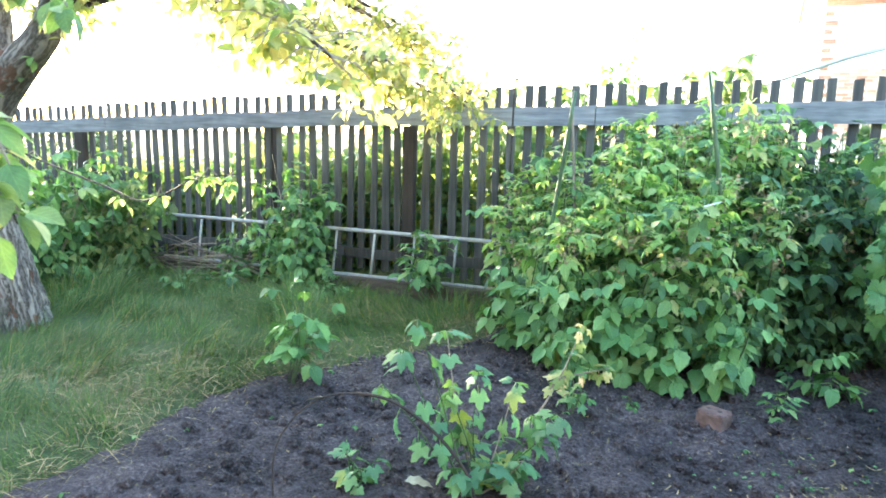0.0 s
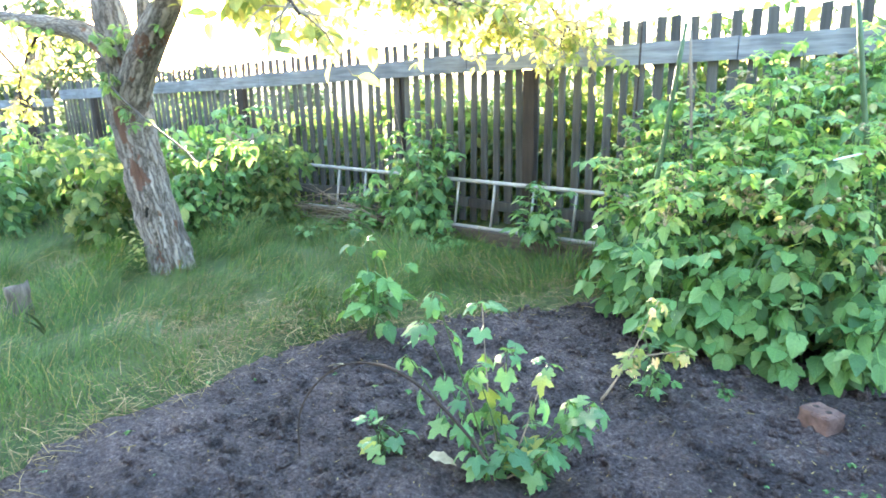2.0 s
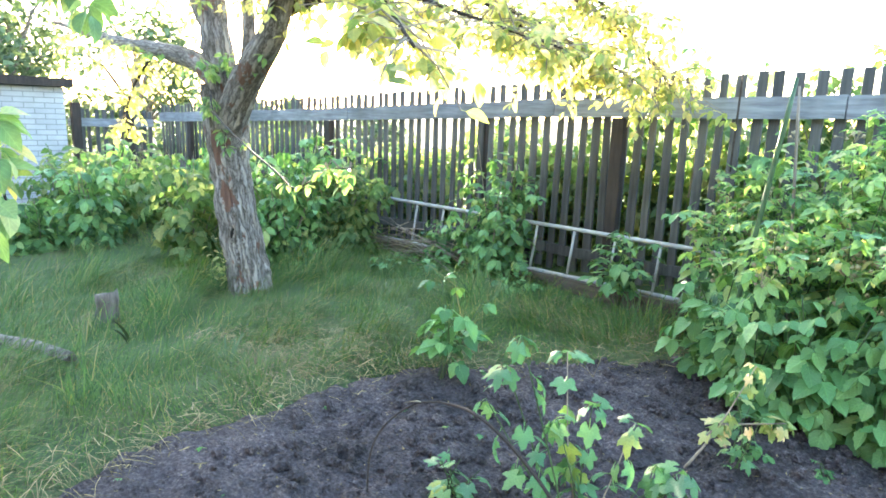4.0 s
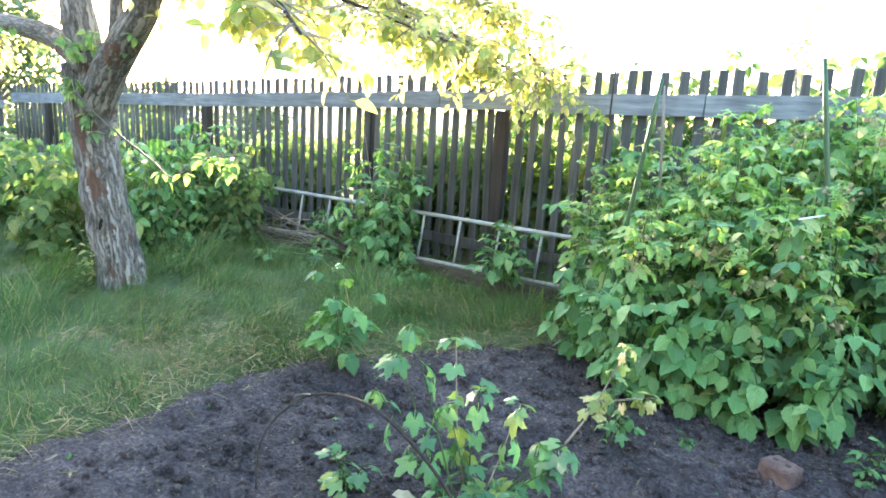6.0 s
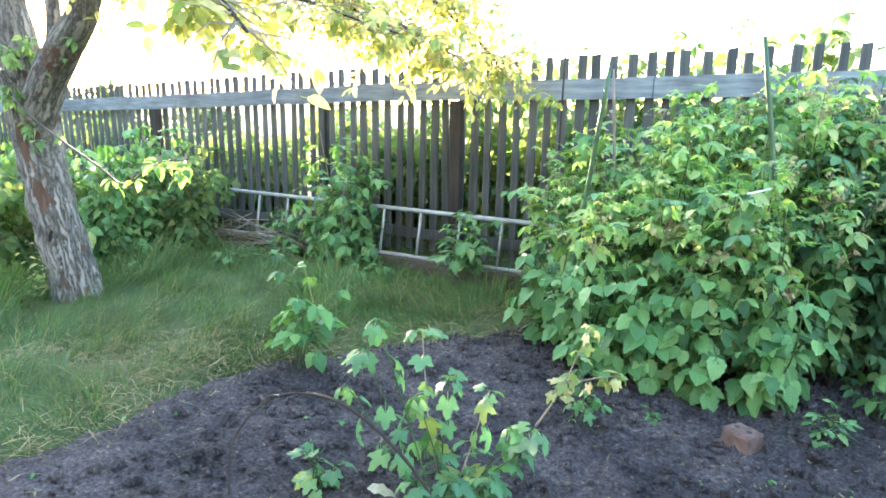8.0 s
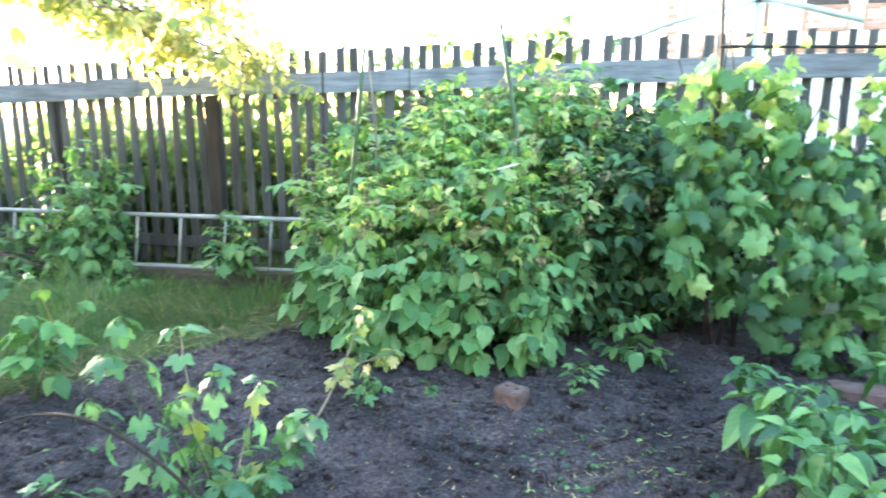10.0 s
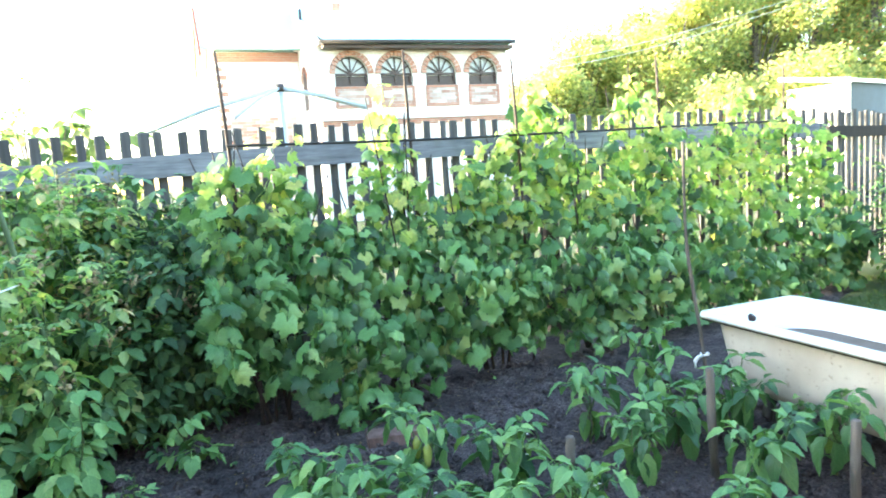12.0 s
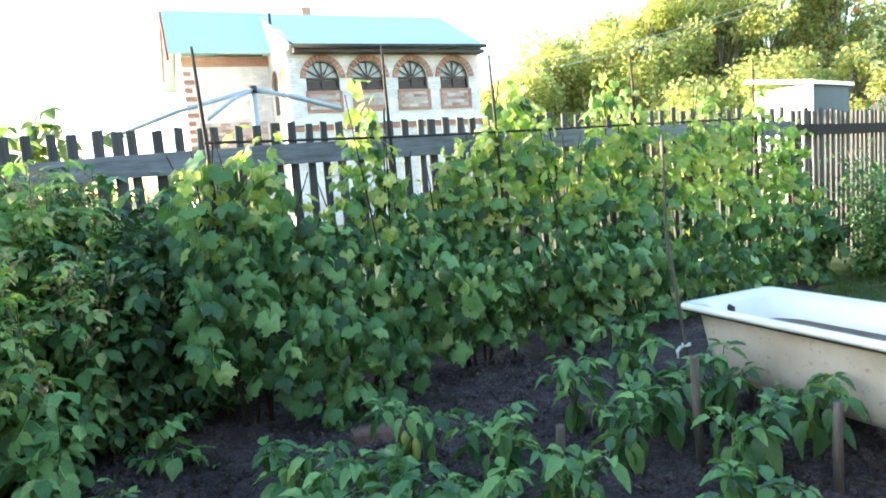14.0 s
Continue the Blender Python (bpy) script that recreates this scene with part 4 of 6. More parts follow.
cloud("fork_leaves", S_APPLE, green_leaves, rng, M_APPLE_DIM, tree, "apple leaves about the fork in a less sunlit green")
cloud("crown", S_APPLE, far_leaves + near_leaves[290:], rng, M_APPLE_LIT, tree, "yellow-green leaves, sunlight put into their colour")

# leafy young shoots at the foot of the trunk
weed = thing("trunk_shoots", (-4.28, 2.78, -0.05), "small leafy shoots at the foot of the apple tree", "plant")
rng = random.Random(31)
leafy(weed, rng, [cane(rng, (rng.uniform(-0.1, 0.1), rng.uniform(-0.08, 0.1), 0), (rng.uniform(-0.2, 0.1), rng.uniform(-0.12, 0.12), rng.uniform(0.2, 0.45))) for _ in range(6)], 14, P_APPLE, (0.05, 0.08))


# ---- raspberry patch ----
def front_edge(x):
    return table(x, [-1.3, -0.95, -0.6, -0.2, 0.1, 0.3, 0.6, 0.95], [4.1, 3.78, 3.5, 3.42, 3.54, 3.88, 4.05, 4.2])


def patch_top(x, y):
    back = table(x, [-1.4, -1.0, -0.5, -0.1, 0.4, 0.8, 1.1], [1.2, 1.36, 1.38, 1.48, 1.55, 1.63, 1.5])
    t = min(1.0, max(0.0, (y - front_edge(x)) / 0.75))
    return lerp(0.72, back, t ** 0.8)


rng = random.Random(41)
spots = []
tries = 0
while len(spots) < 34 and tries < 4000:
    tries += 1
    x, y = rng.uniform(-1.25, 1.0), rng.uniform(3.4, 4.62)
    if y > front_edge(x) + 0.12 and all(math.hypot(x - a, y - b) > 0.2 for a, b in spots):
        spots.append((x, y))
spots += [(0.3, 4.2), (0.45, 4.5), (0.62, 4.25), (0.75, 4.55), (0.9, 4.35), (1.02, 4.6), (0.1, 4.55), (-0.2, 4.6), (-0.35, 4.5), (0.0, 4.4), (0.2, 4.62), (0.36, 4.62), (0.55, 4.62), (0.68, 4.45)]
for x, y in spots:
    h = patch_top(x, y)
    plant = thing("raspberry_bush", (x, y, -0.02), "leafy green raspberry bush in the soil by the fence", "bush", "raspberry bushes by the fence")
    lines = []
    for _ in range(3):
        top = (rng.uniform(-0.2, 0.2), rng.uniform(-0.22, 0.15), h * rng.uniform(0.84, 1.0))
        lines.append(cane(rng, (rng.uniform(-0.06, 0.06), rng.uniform(-0.06, 0.06), 0), top, 0.08))
    # right of x 0.2 the darker shade-coloured leaf copy takes over
    leafy(plant, rng, lines, 13, P_RASP if x < 0.2 else P_RASP_SHADED, (0.12, 0.20), 0.2, (-42, 12), M_STEM, 0.007, "cane", 262, P_RASP_YOUNG if x < 0.3 else None)
    poses = []
    for _ in range(46 if x < 0.3 else 90):
        p = along(rng.choice(lines), rng.uniform(0.15, 1.0)) + Vector((rng.gauss(0, 0.09), rng.gauss(0, 0.09), rng.gauss(0, 0.05)))
        poses.append(leaf_pose(p, rng.uniform(0, 360), rng.uniform(-40, 15), rng.uniform(-20, 20), rng.uniform(0.10, 0.18)))
    cloud("foliage", S_RASP, poses, rng, M_RASP if x < 0.2 else M_RASP_SHADED, plant)
    poses = []
    for line in lines:
        for _ in range(9 if x < 0.3 else 4):
            p = along(line, rng.uniform(0.8, 1.0)) + Vector((rng.gauss(0, 0.06), rng.gauss(-0.02, 0.06), rng.gauss(0.02, 0.03)))
            poses.append(leaf_pose(p, rng.uniform(0, 360), rng.uniform(-35, 30), rng.uniform(-25, 25), rng.uniform(0.06, 0.13)))
    cloud("young_foliage", S_RASP, poses, rng, M_RASP_YOUNG, plant, "pale young leaves, also coloured for sun on the vine top at the cane tips")
    if h > 0.8:
        for _ in range(3):
            c = along(lines[rng.randrange(3)], rng.uniform(0.75, 1.0)) + Vector((rng.uniform(-0.06, 0.06), -0.06, 0))
            bm = bmesh.new()
            for _ in range(9):
                d = c + Vector((rng.gauss(0, 0.035), rng.gauss(0, 0.03), rng.gauss(0, 0.03)))
                bmesh.ops.create_icosphere(bm, subdivisions=1, radius=rng.uniform(0.006, 0.012), matrix=Matrix.Translation(d))
                tube(bm, [d, d.lerp(c, 0.6) - Vector((0, 0, 0.02)), c - Vector((0, 0, 0.05))], 0.0012, 3, False)
            for v in bm.verts:
                v.co += 0.004 * Vector((noise.noise(v.co * 90), noise.noise(v.co * 90 + Vector((7, 0, 0))), noise.noise(v.co * 90 + Vector((0, 7, 0)))))
            part("inflorescence", bm, M_BERRY_DRY, plant, "dry brown flower heads")

# broad-leaved young canes along the front of the patch
rng = random.Random(42)
for k in range(13):
    x = lerp(-1.06, 0.16, (k + rng.uniform(0.2, 0.8)) / 13)
    y = front_edge(x) + rng.uniform(0.02, 0.16)
    plant = thing("raspberry_shoot", (x, y, -0.02), "young raspberry shoot with broad bright green leaves", "bush", "raspberry shoots at the front of the patch")
    lines = [cane(rng, (0, 0, 0), (rng.uniform(-0.2, 0.2), rng.uniform(-0.25, 0.02), rng.uniform(0.28, 0.68)), 0.06) for _ in range(2 if x < 0.05 else 1)]
    leafy(plant, rng, lines, 10, P_BEAN, (0.13, 0.205), 0.22, (-48, 18), M_STEM, 0.006, "cane", 265)


def small_plant(name, label, category, place, height, width, stems, leaves, meshes, size, seed, group="", pitch=(-30, 20), low=0.3, stem_material=M_STEM, radius=0.004):
    rng = random.Random(seed)
    plant = thing(name, (place[0], place[1], lie(place[0], place[1]) - 0.01), label, category, group)
    lines = [cane(rng, (rng.uniform(-0.02, 0.02), rng.uniform(-0.02, 0.02), 0), (rng.uniform(-width, width), rng.uniform(-width, width), height * rng.uniform(0.75, 1.0)), width * 0.25)
             for _ in range(stems)]
    leafy(plant, rng, lines, leaves, meshes, size, low, pitch, stem_material, radius)
    return plant


small_plant("raspberry_seedling", "young raspberry seedling at the edge of the dug soil", "plant", (-1.93, 2.70), 0.56, 0.17, 4, 6, P_BEAN, (0.12, 0.19), 51, low=0.35)
small_plant("raspberry_seedling", "small raspberry seedling with narrow leaves by the brick", "plant", (0.33, 3.3), 0.2, 0.07, 2, 6, P_RASP, (0.08, 0.12), 52)
small_plant("raspberry_seedling", "young raspberry seedling standing alone in the soil", "plant", (0.60, 3.66), 0.28, 0.09, 2, 6, P_BEAN, (0.12, 0.18), 53)
small_plant("raspberry_bush", "small leafy raspberry bush in front of the ladder", "bush", (-1.95, 4.45), 0.56, 0.19, 6, 10, P_RASP, (0.13, 0.19), 54, low=0.5)
small_plant("currant_seedling", "low yellowish currant sprout in the dug soil", "plant", (-1.14, 1.98), 0.17, 0.10, 5, 4, P_CURRANT, (0.07, 0.105), 55, pitch=(-45, 15))
small_plant("weed_sprout", "small green weed sprout in the soil", "plant", (-0.55, 3.08), 0.12, 0.05, 2, 4, P_BEAN, (0.05, 0.08), 56)
small_plant("weed_sprout", "small green weed sprout in the soil", "plant", (-0.28, 3.12), 0.07, 0.04, 2, 4, P_BEAN, (0.04, 0.06), 57)


# ---- currant bush in the middle of the bed ----
def currant(name, label, place, ends, leaves, meshes, size, seed, stem=M_TWIG, woody=False):
    rng = random.Random(seed)
    bush = thing(name, (*place, -0.01), label, "bush")
    for number, (foot, end) in enumerate(ends):
        line = cane(rng, foot, end, 0.02)
        bm = bmesh.new()
        tube(bm, line, [lerp(0.0065 if woody else 0.0042, 0.0018, k / (len(line) - 1)) for k in range(len(line))], 6)
        part("stem", bm, stem if woody or number % 4 == 2 else M_STEM, bush, smooth=True)
        turn = rng.uniform(0, 360)
        for j in range(3):
            hang(bush, meshes, leaf_pose(line[-1], turn + 120 * j, rng.uniform(-55, 15), rng.uniform(-20, 20), rng.uniform(*size) * 0.8), rng)
        for k in range(leaves):
            p = along(line, min(1.0, lerp(0.45, 1.02, (k + rng.random()) / leaves)))
            hang(bush, meshes, leaf_pose(p, rng.uniform(0, 360), rng.uniform(-75, 10), rng.uniform(-30, 30), rng.uniform(*size)), rng)
    return bush


currant("currant_bush", "young currant bush with lobed green leaves on thin stems", (-0.74, 2.12),
        [((-0.02, 0.0, 0), (-0.20, -0.07, 0.64)), ((-0.03, 0.0, 0), (-0.26, -0.06, 0.52)), ((-0.01, 0.05, 0), (-0.19, 0.18, 0.53)), ((-0.03, 0.0, 0), (-0.34, -0.06, 0.38)), ((0.0, 0.02, 0), (-0.12, 0.04, 0.36)),
         ((0.0, 0.05, 0), (-0.03, 0.1, 0.42)), ((0.01, 0.05, 0), (0.10, 0.14, 0.39)), ((0.02, 0.05, 0), (0.16, 0.19, 0.26)), ((0.03, 0.05, 0), (0.24, 0.2, 0.27)), ((0.03, 0.03, 0), (0.22, 0.16, 0.20)), ((0.02, 0.0, 0), (0.17, 0.03, 0.15)),
         ((-0.01, -0.02, 0), (-0.05, -0.06, 0.12)), ((0.0, -0.02, 0), (0.05, -0.02, 0.13))],
        7, P_CURRANT, (0.076, 0.115), 61)
currant("currant_bush", "low leafy currant shoot at the foot of the bush", (-0.70, 2.2), [((0, 0, 0), (0.06, -0.03, 0.12)), ((0, 0, 0), (-0.06, -0.05, 0.11))], 4, P_CURRANT, (0.06, 0.09), 64)
pale = currant("currant_bush", "currant twig with pale yellowing leaves leaning over the soil", (-0.70, 2.82),
               [((0, 0, 0), (0.19, 0.06, 0.46)), ((0.08, 0.03, 0.2), (0.31, 0.06, 0.28)), ((0.07, 0.0, 0.16), (0.10, 0.05, 0.22))], 9, P_PALE, (0.05, 0.08), 62, M_TWIG, True)
small_plant("currant_seedling", "green currant shoot under the yellowing twig", "plant", (-0.56, 2.92), 0.34, 0.1, 3, 6, P_CURRANT, (0.06, 0.09), 63)

bm = bmesh.new()
tube(bm, bend([(-1.355, 1.78, -0.03), (-1.362, 1.8, 0.15), (-1.325, 1.84, 0.26), (-1.245, 1.9, 0.34), (-1.11, 1.93, 0.375), (-0.96, 1.94, 0.36), (-0.82, 1.98, 0.25), (-0.735, 2.04, 0.10), (-0.71, 2.06, -0.02)], 6),
     [0.0036] * 24 + [0.0056] * 25, 6)
arch = tagged(mesh_object("bent_twig", bm, M_POST, smooth=True), "thin dark twig bent in an arch over the soil", "twig")


bm = bmesh.new()
v, f, _ = ovate(5, 0.4, 0.2, 0.1)
m = leaf_pose((-1.225, 1.905, 0.35), 200, -8, 20, 0.07)
vs = [bm.verts.new(m @ Vector(q)) for q in v]
for q in f:
    bm.faces.new([vs[i] for i in q])
part("withered_leaf", bm, M_PALE_DRY, arch, "pale withered leaf at the bend", smooth=True)
bm = bmesh.new()
v, f, _ = ovate(6, 0.5, 0.2, 0.3, 0.04)
m = leaf_pose((-0.97, 2.03, 0.03), 20, 4, 8, 0.10)
vs = [bm.verts.new(m @ Vector(q)) for q in v]
for q in f:
    bm.faces.new([vs[i] for i in q])
tagged(mesh_object("dry_leaf", bm, M_PALE_DRY, smooth=True), "grey dry leaf lying on the soil", "leaf")
rng = random.Random(65)
for x, y, z, h in ((-3.35, 1.72, 0.0, 0.20), (-2.72, 1.98, 0.0, 0.16), (-2.58, 1.9, 0.0, 0.13)):
    tuft = thing("grass_tuft", (x, y, z), "few broad bright green grass blades standing in the lawn", "grass tuft")
    for _ in range(4):
        bm = bmesh.new()
        v, f, _ = ovate(6, 0.10, 0.3, 0.5, 0.0, 0.0, 0.3)
        m = leaf_pose((rng.uniform(-0.02, 0.02), rng.uniform(-0.02, 0.02), 0.0), rng.uniform(0, 360), rng.uniform(62, 82), 0, h * rng.uniform(0.7, 1.2))
        vs = [bm.verts.new(m @ Vector(q)) for q in v]
        for q in f:
            bm.faces.new([vs[i] for i in q])
        part("blade", bm, M_STEM, tuft, smooth=True)


# ---- stakes and rods ----
def rod(name, label, category, a, b, radius, material, waver=0.0, seed=1):
    rng = random.Random(seed)
    pts = [Vector(a).lerp(Vector(b), k / 8) + Vector((rng.uniform(-1, 1), rng.uniform(-1, 1), 0)) * waver for k in range(9)]
    bm = bmesh.new()
    tube(bm, pts, [radius] * 8 + [radius * 0.7], 8)
    return tagged(mesh_object(name, bm, material, smooth=True), label, category)


rod("garden_stake", "green coated metal stake leaning among the raspberries", "stake", (-0.966, 3.72, -0.05), (-0.772, 3.72, 1.511), 0.012, M_GREEN_STAKE)
rod("garden_stake", "green coated metal stake among the raspberries", "stake", (0.185, 3.72, -0.05), (-0.104, 3.72, 1.603), 0.012, M_GREEN_STAKE)
rod("wooden_stick", "thin reddish wooden stick among the raspberries", "stick", (-0.72, 4.0, -0.05), (-0.845, 4.0, 1.49), 0.008, M_TWIG)
rod("iron_rod", "thin rusty iron rod in front of the fence", "rod", (-1.44, 4.80, 1.0), (-1.43, 4.80, 1.64), 0.007, M_IRON)
rod("white_cord", "short white cord tied to the stake", "cord", (-0.069, 3.45, 0.95), (0.064, 3.66, 0.978), 0.004, M_WHITE_TIE)

for x, y, h, s in ((0.94, 4.05, 2.0, 1), (1.98, 4.12, 2.03, 2), (2.75, 4.2, 2.0, 5), (4.05, 4.35, 2.05, 3), (5.55, 4.5, 2.0, 4)):
    rod("trellis_rod", "rusty iron trellis rod holding the grape vine", "rod", (x + 0.03, y, -0.05), (x - 0.02, y, h), 0.010, M_IRON, 0.006, s)
bm = bmesh.new()
tube(bm, bend([(0.92, 4.02, 1.515), (1.98, 4.1, 1.505), (2.75, 4.18, 1.51), (4.05, 4.33, 1.525), (5.55, 4.48, 1.54)], 6), 0.008, 6)
tagged(mesh_object("trellis_bar", bm, M_WIRE, smooth=True), "dark horizontal trellis bar across the vine", "bar")


# ---- grape vines on the trellis ----
ROW_A, ROW_B = Vector((0.7, 4.0, 0)), Vector((6.5, 4.62, 0))


def vine_top(x):
    return table(x, [0.6, 0.73, 0.94, 1.1, 1.28, 1.36, 1.51, 1.65, 1.72, 1.8, 1.93, 1.98, 2.25, 2.39, 2.61, 2.8, 2.92, 3.1, 3.23, 3.49, 3.7, 3.98, 4.29, 4.48, 4.93, 5.14, 5.57, 5.81, 6.1, 6.26, 6.44, 6.64],
                 [0.85, 1.36, 1.48, 1.54, 1.52, 1.27, 1.2, 1.4, 1.7, 1.86, 1.66, 1.4, 1.2, 1.45, 1.48, 1.8, 1.92, 1.7, 1.42, 1.32, 1.92, 1.76, 1.62, 1.4, 1.84, 1.48, 1.9, 1.36, 1.6, 1.05, 0.54, 0.2])


def vine_foot(x):
    return table(x, [0.6, 1.0, 1.25, 1.4, 1.75, 1.9, 2.1, 2.6, 3.2, 6.5], [0.5, 0.38, 0.12, 0.04, 0.04, 0.14, 0.24, 0.22, 0.14, 0.1])


rng = random.Random(71)
for k in range(8):
    xa, xb = lerp(0.72, 6.45, k / 8), lerp(0.72, 6.45, (k + 1) / 8)
    xm = (xa + xb) / 2
    t = (xm - ROW_A.x) / (ROW_B.x - ROW_A.x)
    c = ROW_A.lerp(ROW_B, t)
    vine = thing("grape_vine", (xm, c.y, -0.02), "green grape vine climbing the rod trellis", "vine", "grape vines on the trellis")
    for _ in range(5):
        x = rng.uniform(xa, xb)
        line = cane(rng, (rng.uniform(-0.1, 0.1), 0, 0), (x - xm, rng.uniform(-0.06, 0.1), vine_top(x) + 0.12), 0.10)
        bm = bmesh.new()
        tube(bm, line, [lerp(0.011, 0.003, j / (len(line) - 1)) for j in range(len(line))], 6)
        part("stem", bm, M_POST, vine, smooth=True)
    more, tips = [], []
    density = 560 if xm < 4.4 else 380
    for n in range(density):
        x = rng.uniform(xa, xb)
        t = (x - ROW_A.x) / (ROW_B.x - ROW_A.x)
        top, foot = vine_top(x) + rng.uniform(-0.10, 0.06), vine_foot(x)
        z = foot + (top - foot) * rng.random() ** 0.9
        if z > 1.12 and rng.random() < 0.22 + 0.8 * noise.noise(Vector((x * 3.1, z * 2.6, 9.0))) + (0.15 if x > 3.4 else 0.0):
            continue
        belly = 0.30 * math.sin(math.pi * min(1.0, max(0.22, z / 1.15))) + 0.05
        y = ROW_A.lerp(ROW_B, t).y - belly * rng.uniform(0.2, 1.0) * (1 + 0.9 * noise.noise(Vector((x * 3.4, z * 3.8, 6.0)))) + rng.uniform(0, 0.12)
        y -= 0.24 * math.exp(-((x - 1.5) / 0.32) ** 2) * max(0.0, 1 - z / 0.8)
        # paler leaves gain share upward and rightward, where the row looks sunlit
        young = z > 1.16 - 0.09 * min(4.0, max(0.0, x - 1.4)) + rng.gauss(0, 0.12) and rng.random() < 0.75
        s = (0.07 + 0.08 * rng.random() ** 0.8) * (0.8 if young else 1.0)
        m = leaf_pose((x - xm, y - c.y, z), 262 + rng.gauss(0, 62), rng.uniform(-88, -12), rng.uniform(-45, 45), s)
        if n < 270:
            hang(vine, P_GRAPE_YOUNG_LIT if young else P_GRAPE, m, rng)
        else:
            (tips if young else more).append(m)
    cloud("foliage", S_GRAPE, more, rng, M_GRAPE, vine)
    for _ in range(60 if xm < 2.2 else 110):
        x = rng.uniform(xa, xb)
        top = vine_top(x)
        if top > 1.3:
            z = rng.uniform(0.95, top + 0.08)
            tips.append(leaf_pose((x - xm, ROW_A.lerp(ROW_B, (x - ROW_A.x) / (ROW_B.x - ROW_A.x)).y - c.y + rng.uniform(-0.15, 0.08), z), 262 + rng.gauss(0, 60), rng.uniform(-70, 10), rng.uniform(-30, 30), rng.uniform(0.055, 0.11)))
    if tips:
        cloud("young_foliage", S_GRAPE, tips, rng, M_GRAPE_YOUNG_LIT, vine, "pale young leaves, also coloured for sun on the vine top")


# ---- pepper plants ----
def pepper(x, y, h, seed, leaves=34, fruit=0, flowers=2):
    """A stem that forks into branches; drooping leaves all round, tufts of small ones on top."""
    rng = random.Random(seed)
    plant = thing("pepper_plant", (x, y, -0.01), "bushy green pepper plant in the soil" + (" bearing unripe peppers" if fruit else ""), "plant", "pepper plants in the bed")
    fork = Vector((rng.uniform(-0.02, 0.02), rng.uniform(-0.02, 0.02), h * 0.35))
    bm = bmesh.new()
    tube(bm, [(0, 0, -0.02), fork * 0.5, fork], [0.007, 0.006, 0.005], 6)
    part("stem", bm, M_STEM, plant, smooth=True)
    ends = []
    for k in range(7):
        a = 51 * k + rng.uniform(-20, 20)
        r = rng.uniform(0.04, 0.17)
        e = fork + Vector((r * math.cos(radians(a)), r * math.sin(radians(a)), h * rng.uniform(0.30, 0.58) * (1.1 - r)))
        line = cane(rng, fork, e, 0.02)
        bm = bmesh.new()
        tube(bm, line, [lerp(0.004, 0.002, j / (len(line) - 1)) for j in range(len(line))], 5)
        part("branch", bm, M_STEM, plant, smooth=True)
        ends.append(line)
        turn = rng.uniform(0, 360)
        for j in range(7):
            hang(plant, P_PEPPER, leaf_pose(line[-1] + Vector((0, 0, rng.uniform(-0.015, 0.01))), turn + 137.5 * j + rng.uniform(-20, 20), rng.uniform(-55, 30), rng.uniform(-20, 20), rng.uniform(0.05, 0.125)), rng)
    for k in range(int(leaves * 0.62)):
        p = along(ends[k % 7], rng.uniform(0.15, 0.95))
        hang(plant, P_PEPPER, leaf_pose(p, rng.uniform(0, 360), rng.uniform(-75, -10), rng.uniform(-20, 20), rng.uniform(0.12, 0.21)), rng)
    for k in range(fruit):
        p = along(ends[(2 * k + 3) % 7], 0.7) + Vector((0.0, -0.05, -0.02))
        bm = bmesh.new()
        tube(bm, [p + Vector((0, 0, 0.015)), p, p + Vector((0, 0, -0.012)), p + Vector((0, 0, -0.05)), p + Vector((0, 0, -0.075)), p + Vector((0, 0, -0.085))],
             [0.003, 0.012, 0.018, 0.017, 0.011, 0.003], 10)
        part("pepper_fruit", bm, M_PEPPER_FRUIT, plant, "pale yellow-green pepper", smooth=True)
    for k in range(flowers):
        p = along(ends[k % 7], 0.85) + Vector((0.012, -0.012, -0.012))
        bm = bmesh.new()
        for j in range(5):
            v, f, _ = ovate(3, 0.6, 0.1, -0.2)
            m = leaf_pose(p, 72 * j, -25, 0, 0.009)
            vs = [bm.verts.new(m @ Vector(q)) for q in v]
            for q in f:
                bm.faces.new([vs[i] for i in q])
        part("flower", bm, M_FLOWER, plant, "white star flower")


for k, (x, y, h, n, fruit) in enumerate(((0.98, 2.85, 0.38, 24, 0), (1.05, 2.58, 0.36, 26, 0), (1.02, 2.28, 0.36, 26, 0), (1.30, 2.44, 0.34, 26, 0), (1.42, 2.14, 0.36, 28, 0),
                                         (1.46, 2.88, 0.42, 22, 2), (1.70, 2.60, 0.38, 26, 0), (1.78, 2.24, 0.36, 26, 0), (2.32, 2.94, 0.40, 16, 0), (2.28, 2.52, 0.36, 26, 0),
                                         (2.56, 2.62, 0.38, 28, 0), (2.88, 2.60, 0.42, 28, 0), (2.58, 2.16, 0.34, 26, 0), (2.92, 2.14, 0.38, 28, 0), (2.2, 1.9, 0.28, 18, 0), (2.80, 3.08, 0.48, 16, 0))):
    pepper(x, y, h, 80 + k, n, fruit)

for k, (x, y, h, lean) in enumerate(((1.815, 2.355, 0.34, 0.01), (2.55, 2.40, 0.45, -0.02), (2.74, 1.935, 0.34, 0.0))):
    bm = bmesh.new()
    tube(bm, [(0, 0, -0.06), (lean * 0.5, 0.004, h * 0.5), (lean, 0, h - 0.004), (lean, 0, h)], [0.017, 0.018, 0.017, 0.013], 9)
    peg = tagged(mesh_object("wooden_peg", bm, M_PEG, smooth=True), "short weathered wooden peg among the pepper plants", "peg", "pegs among the peppers")
    peg.matrix_basis = pose(x, y, 0)

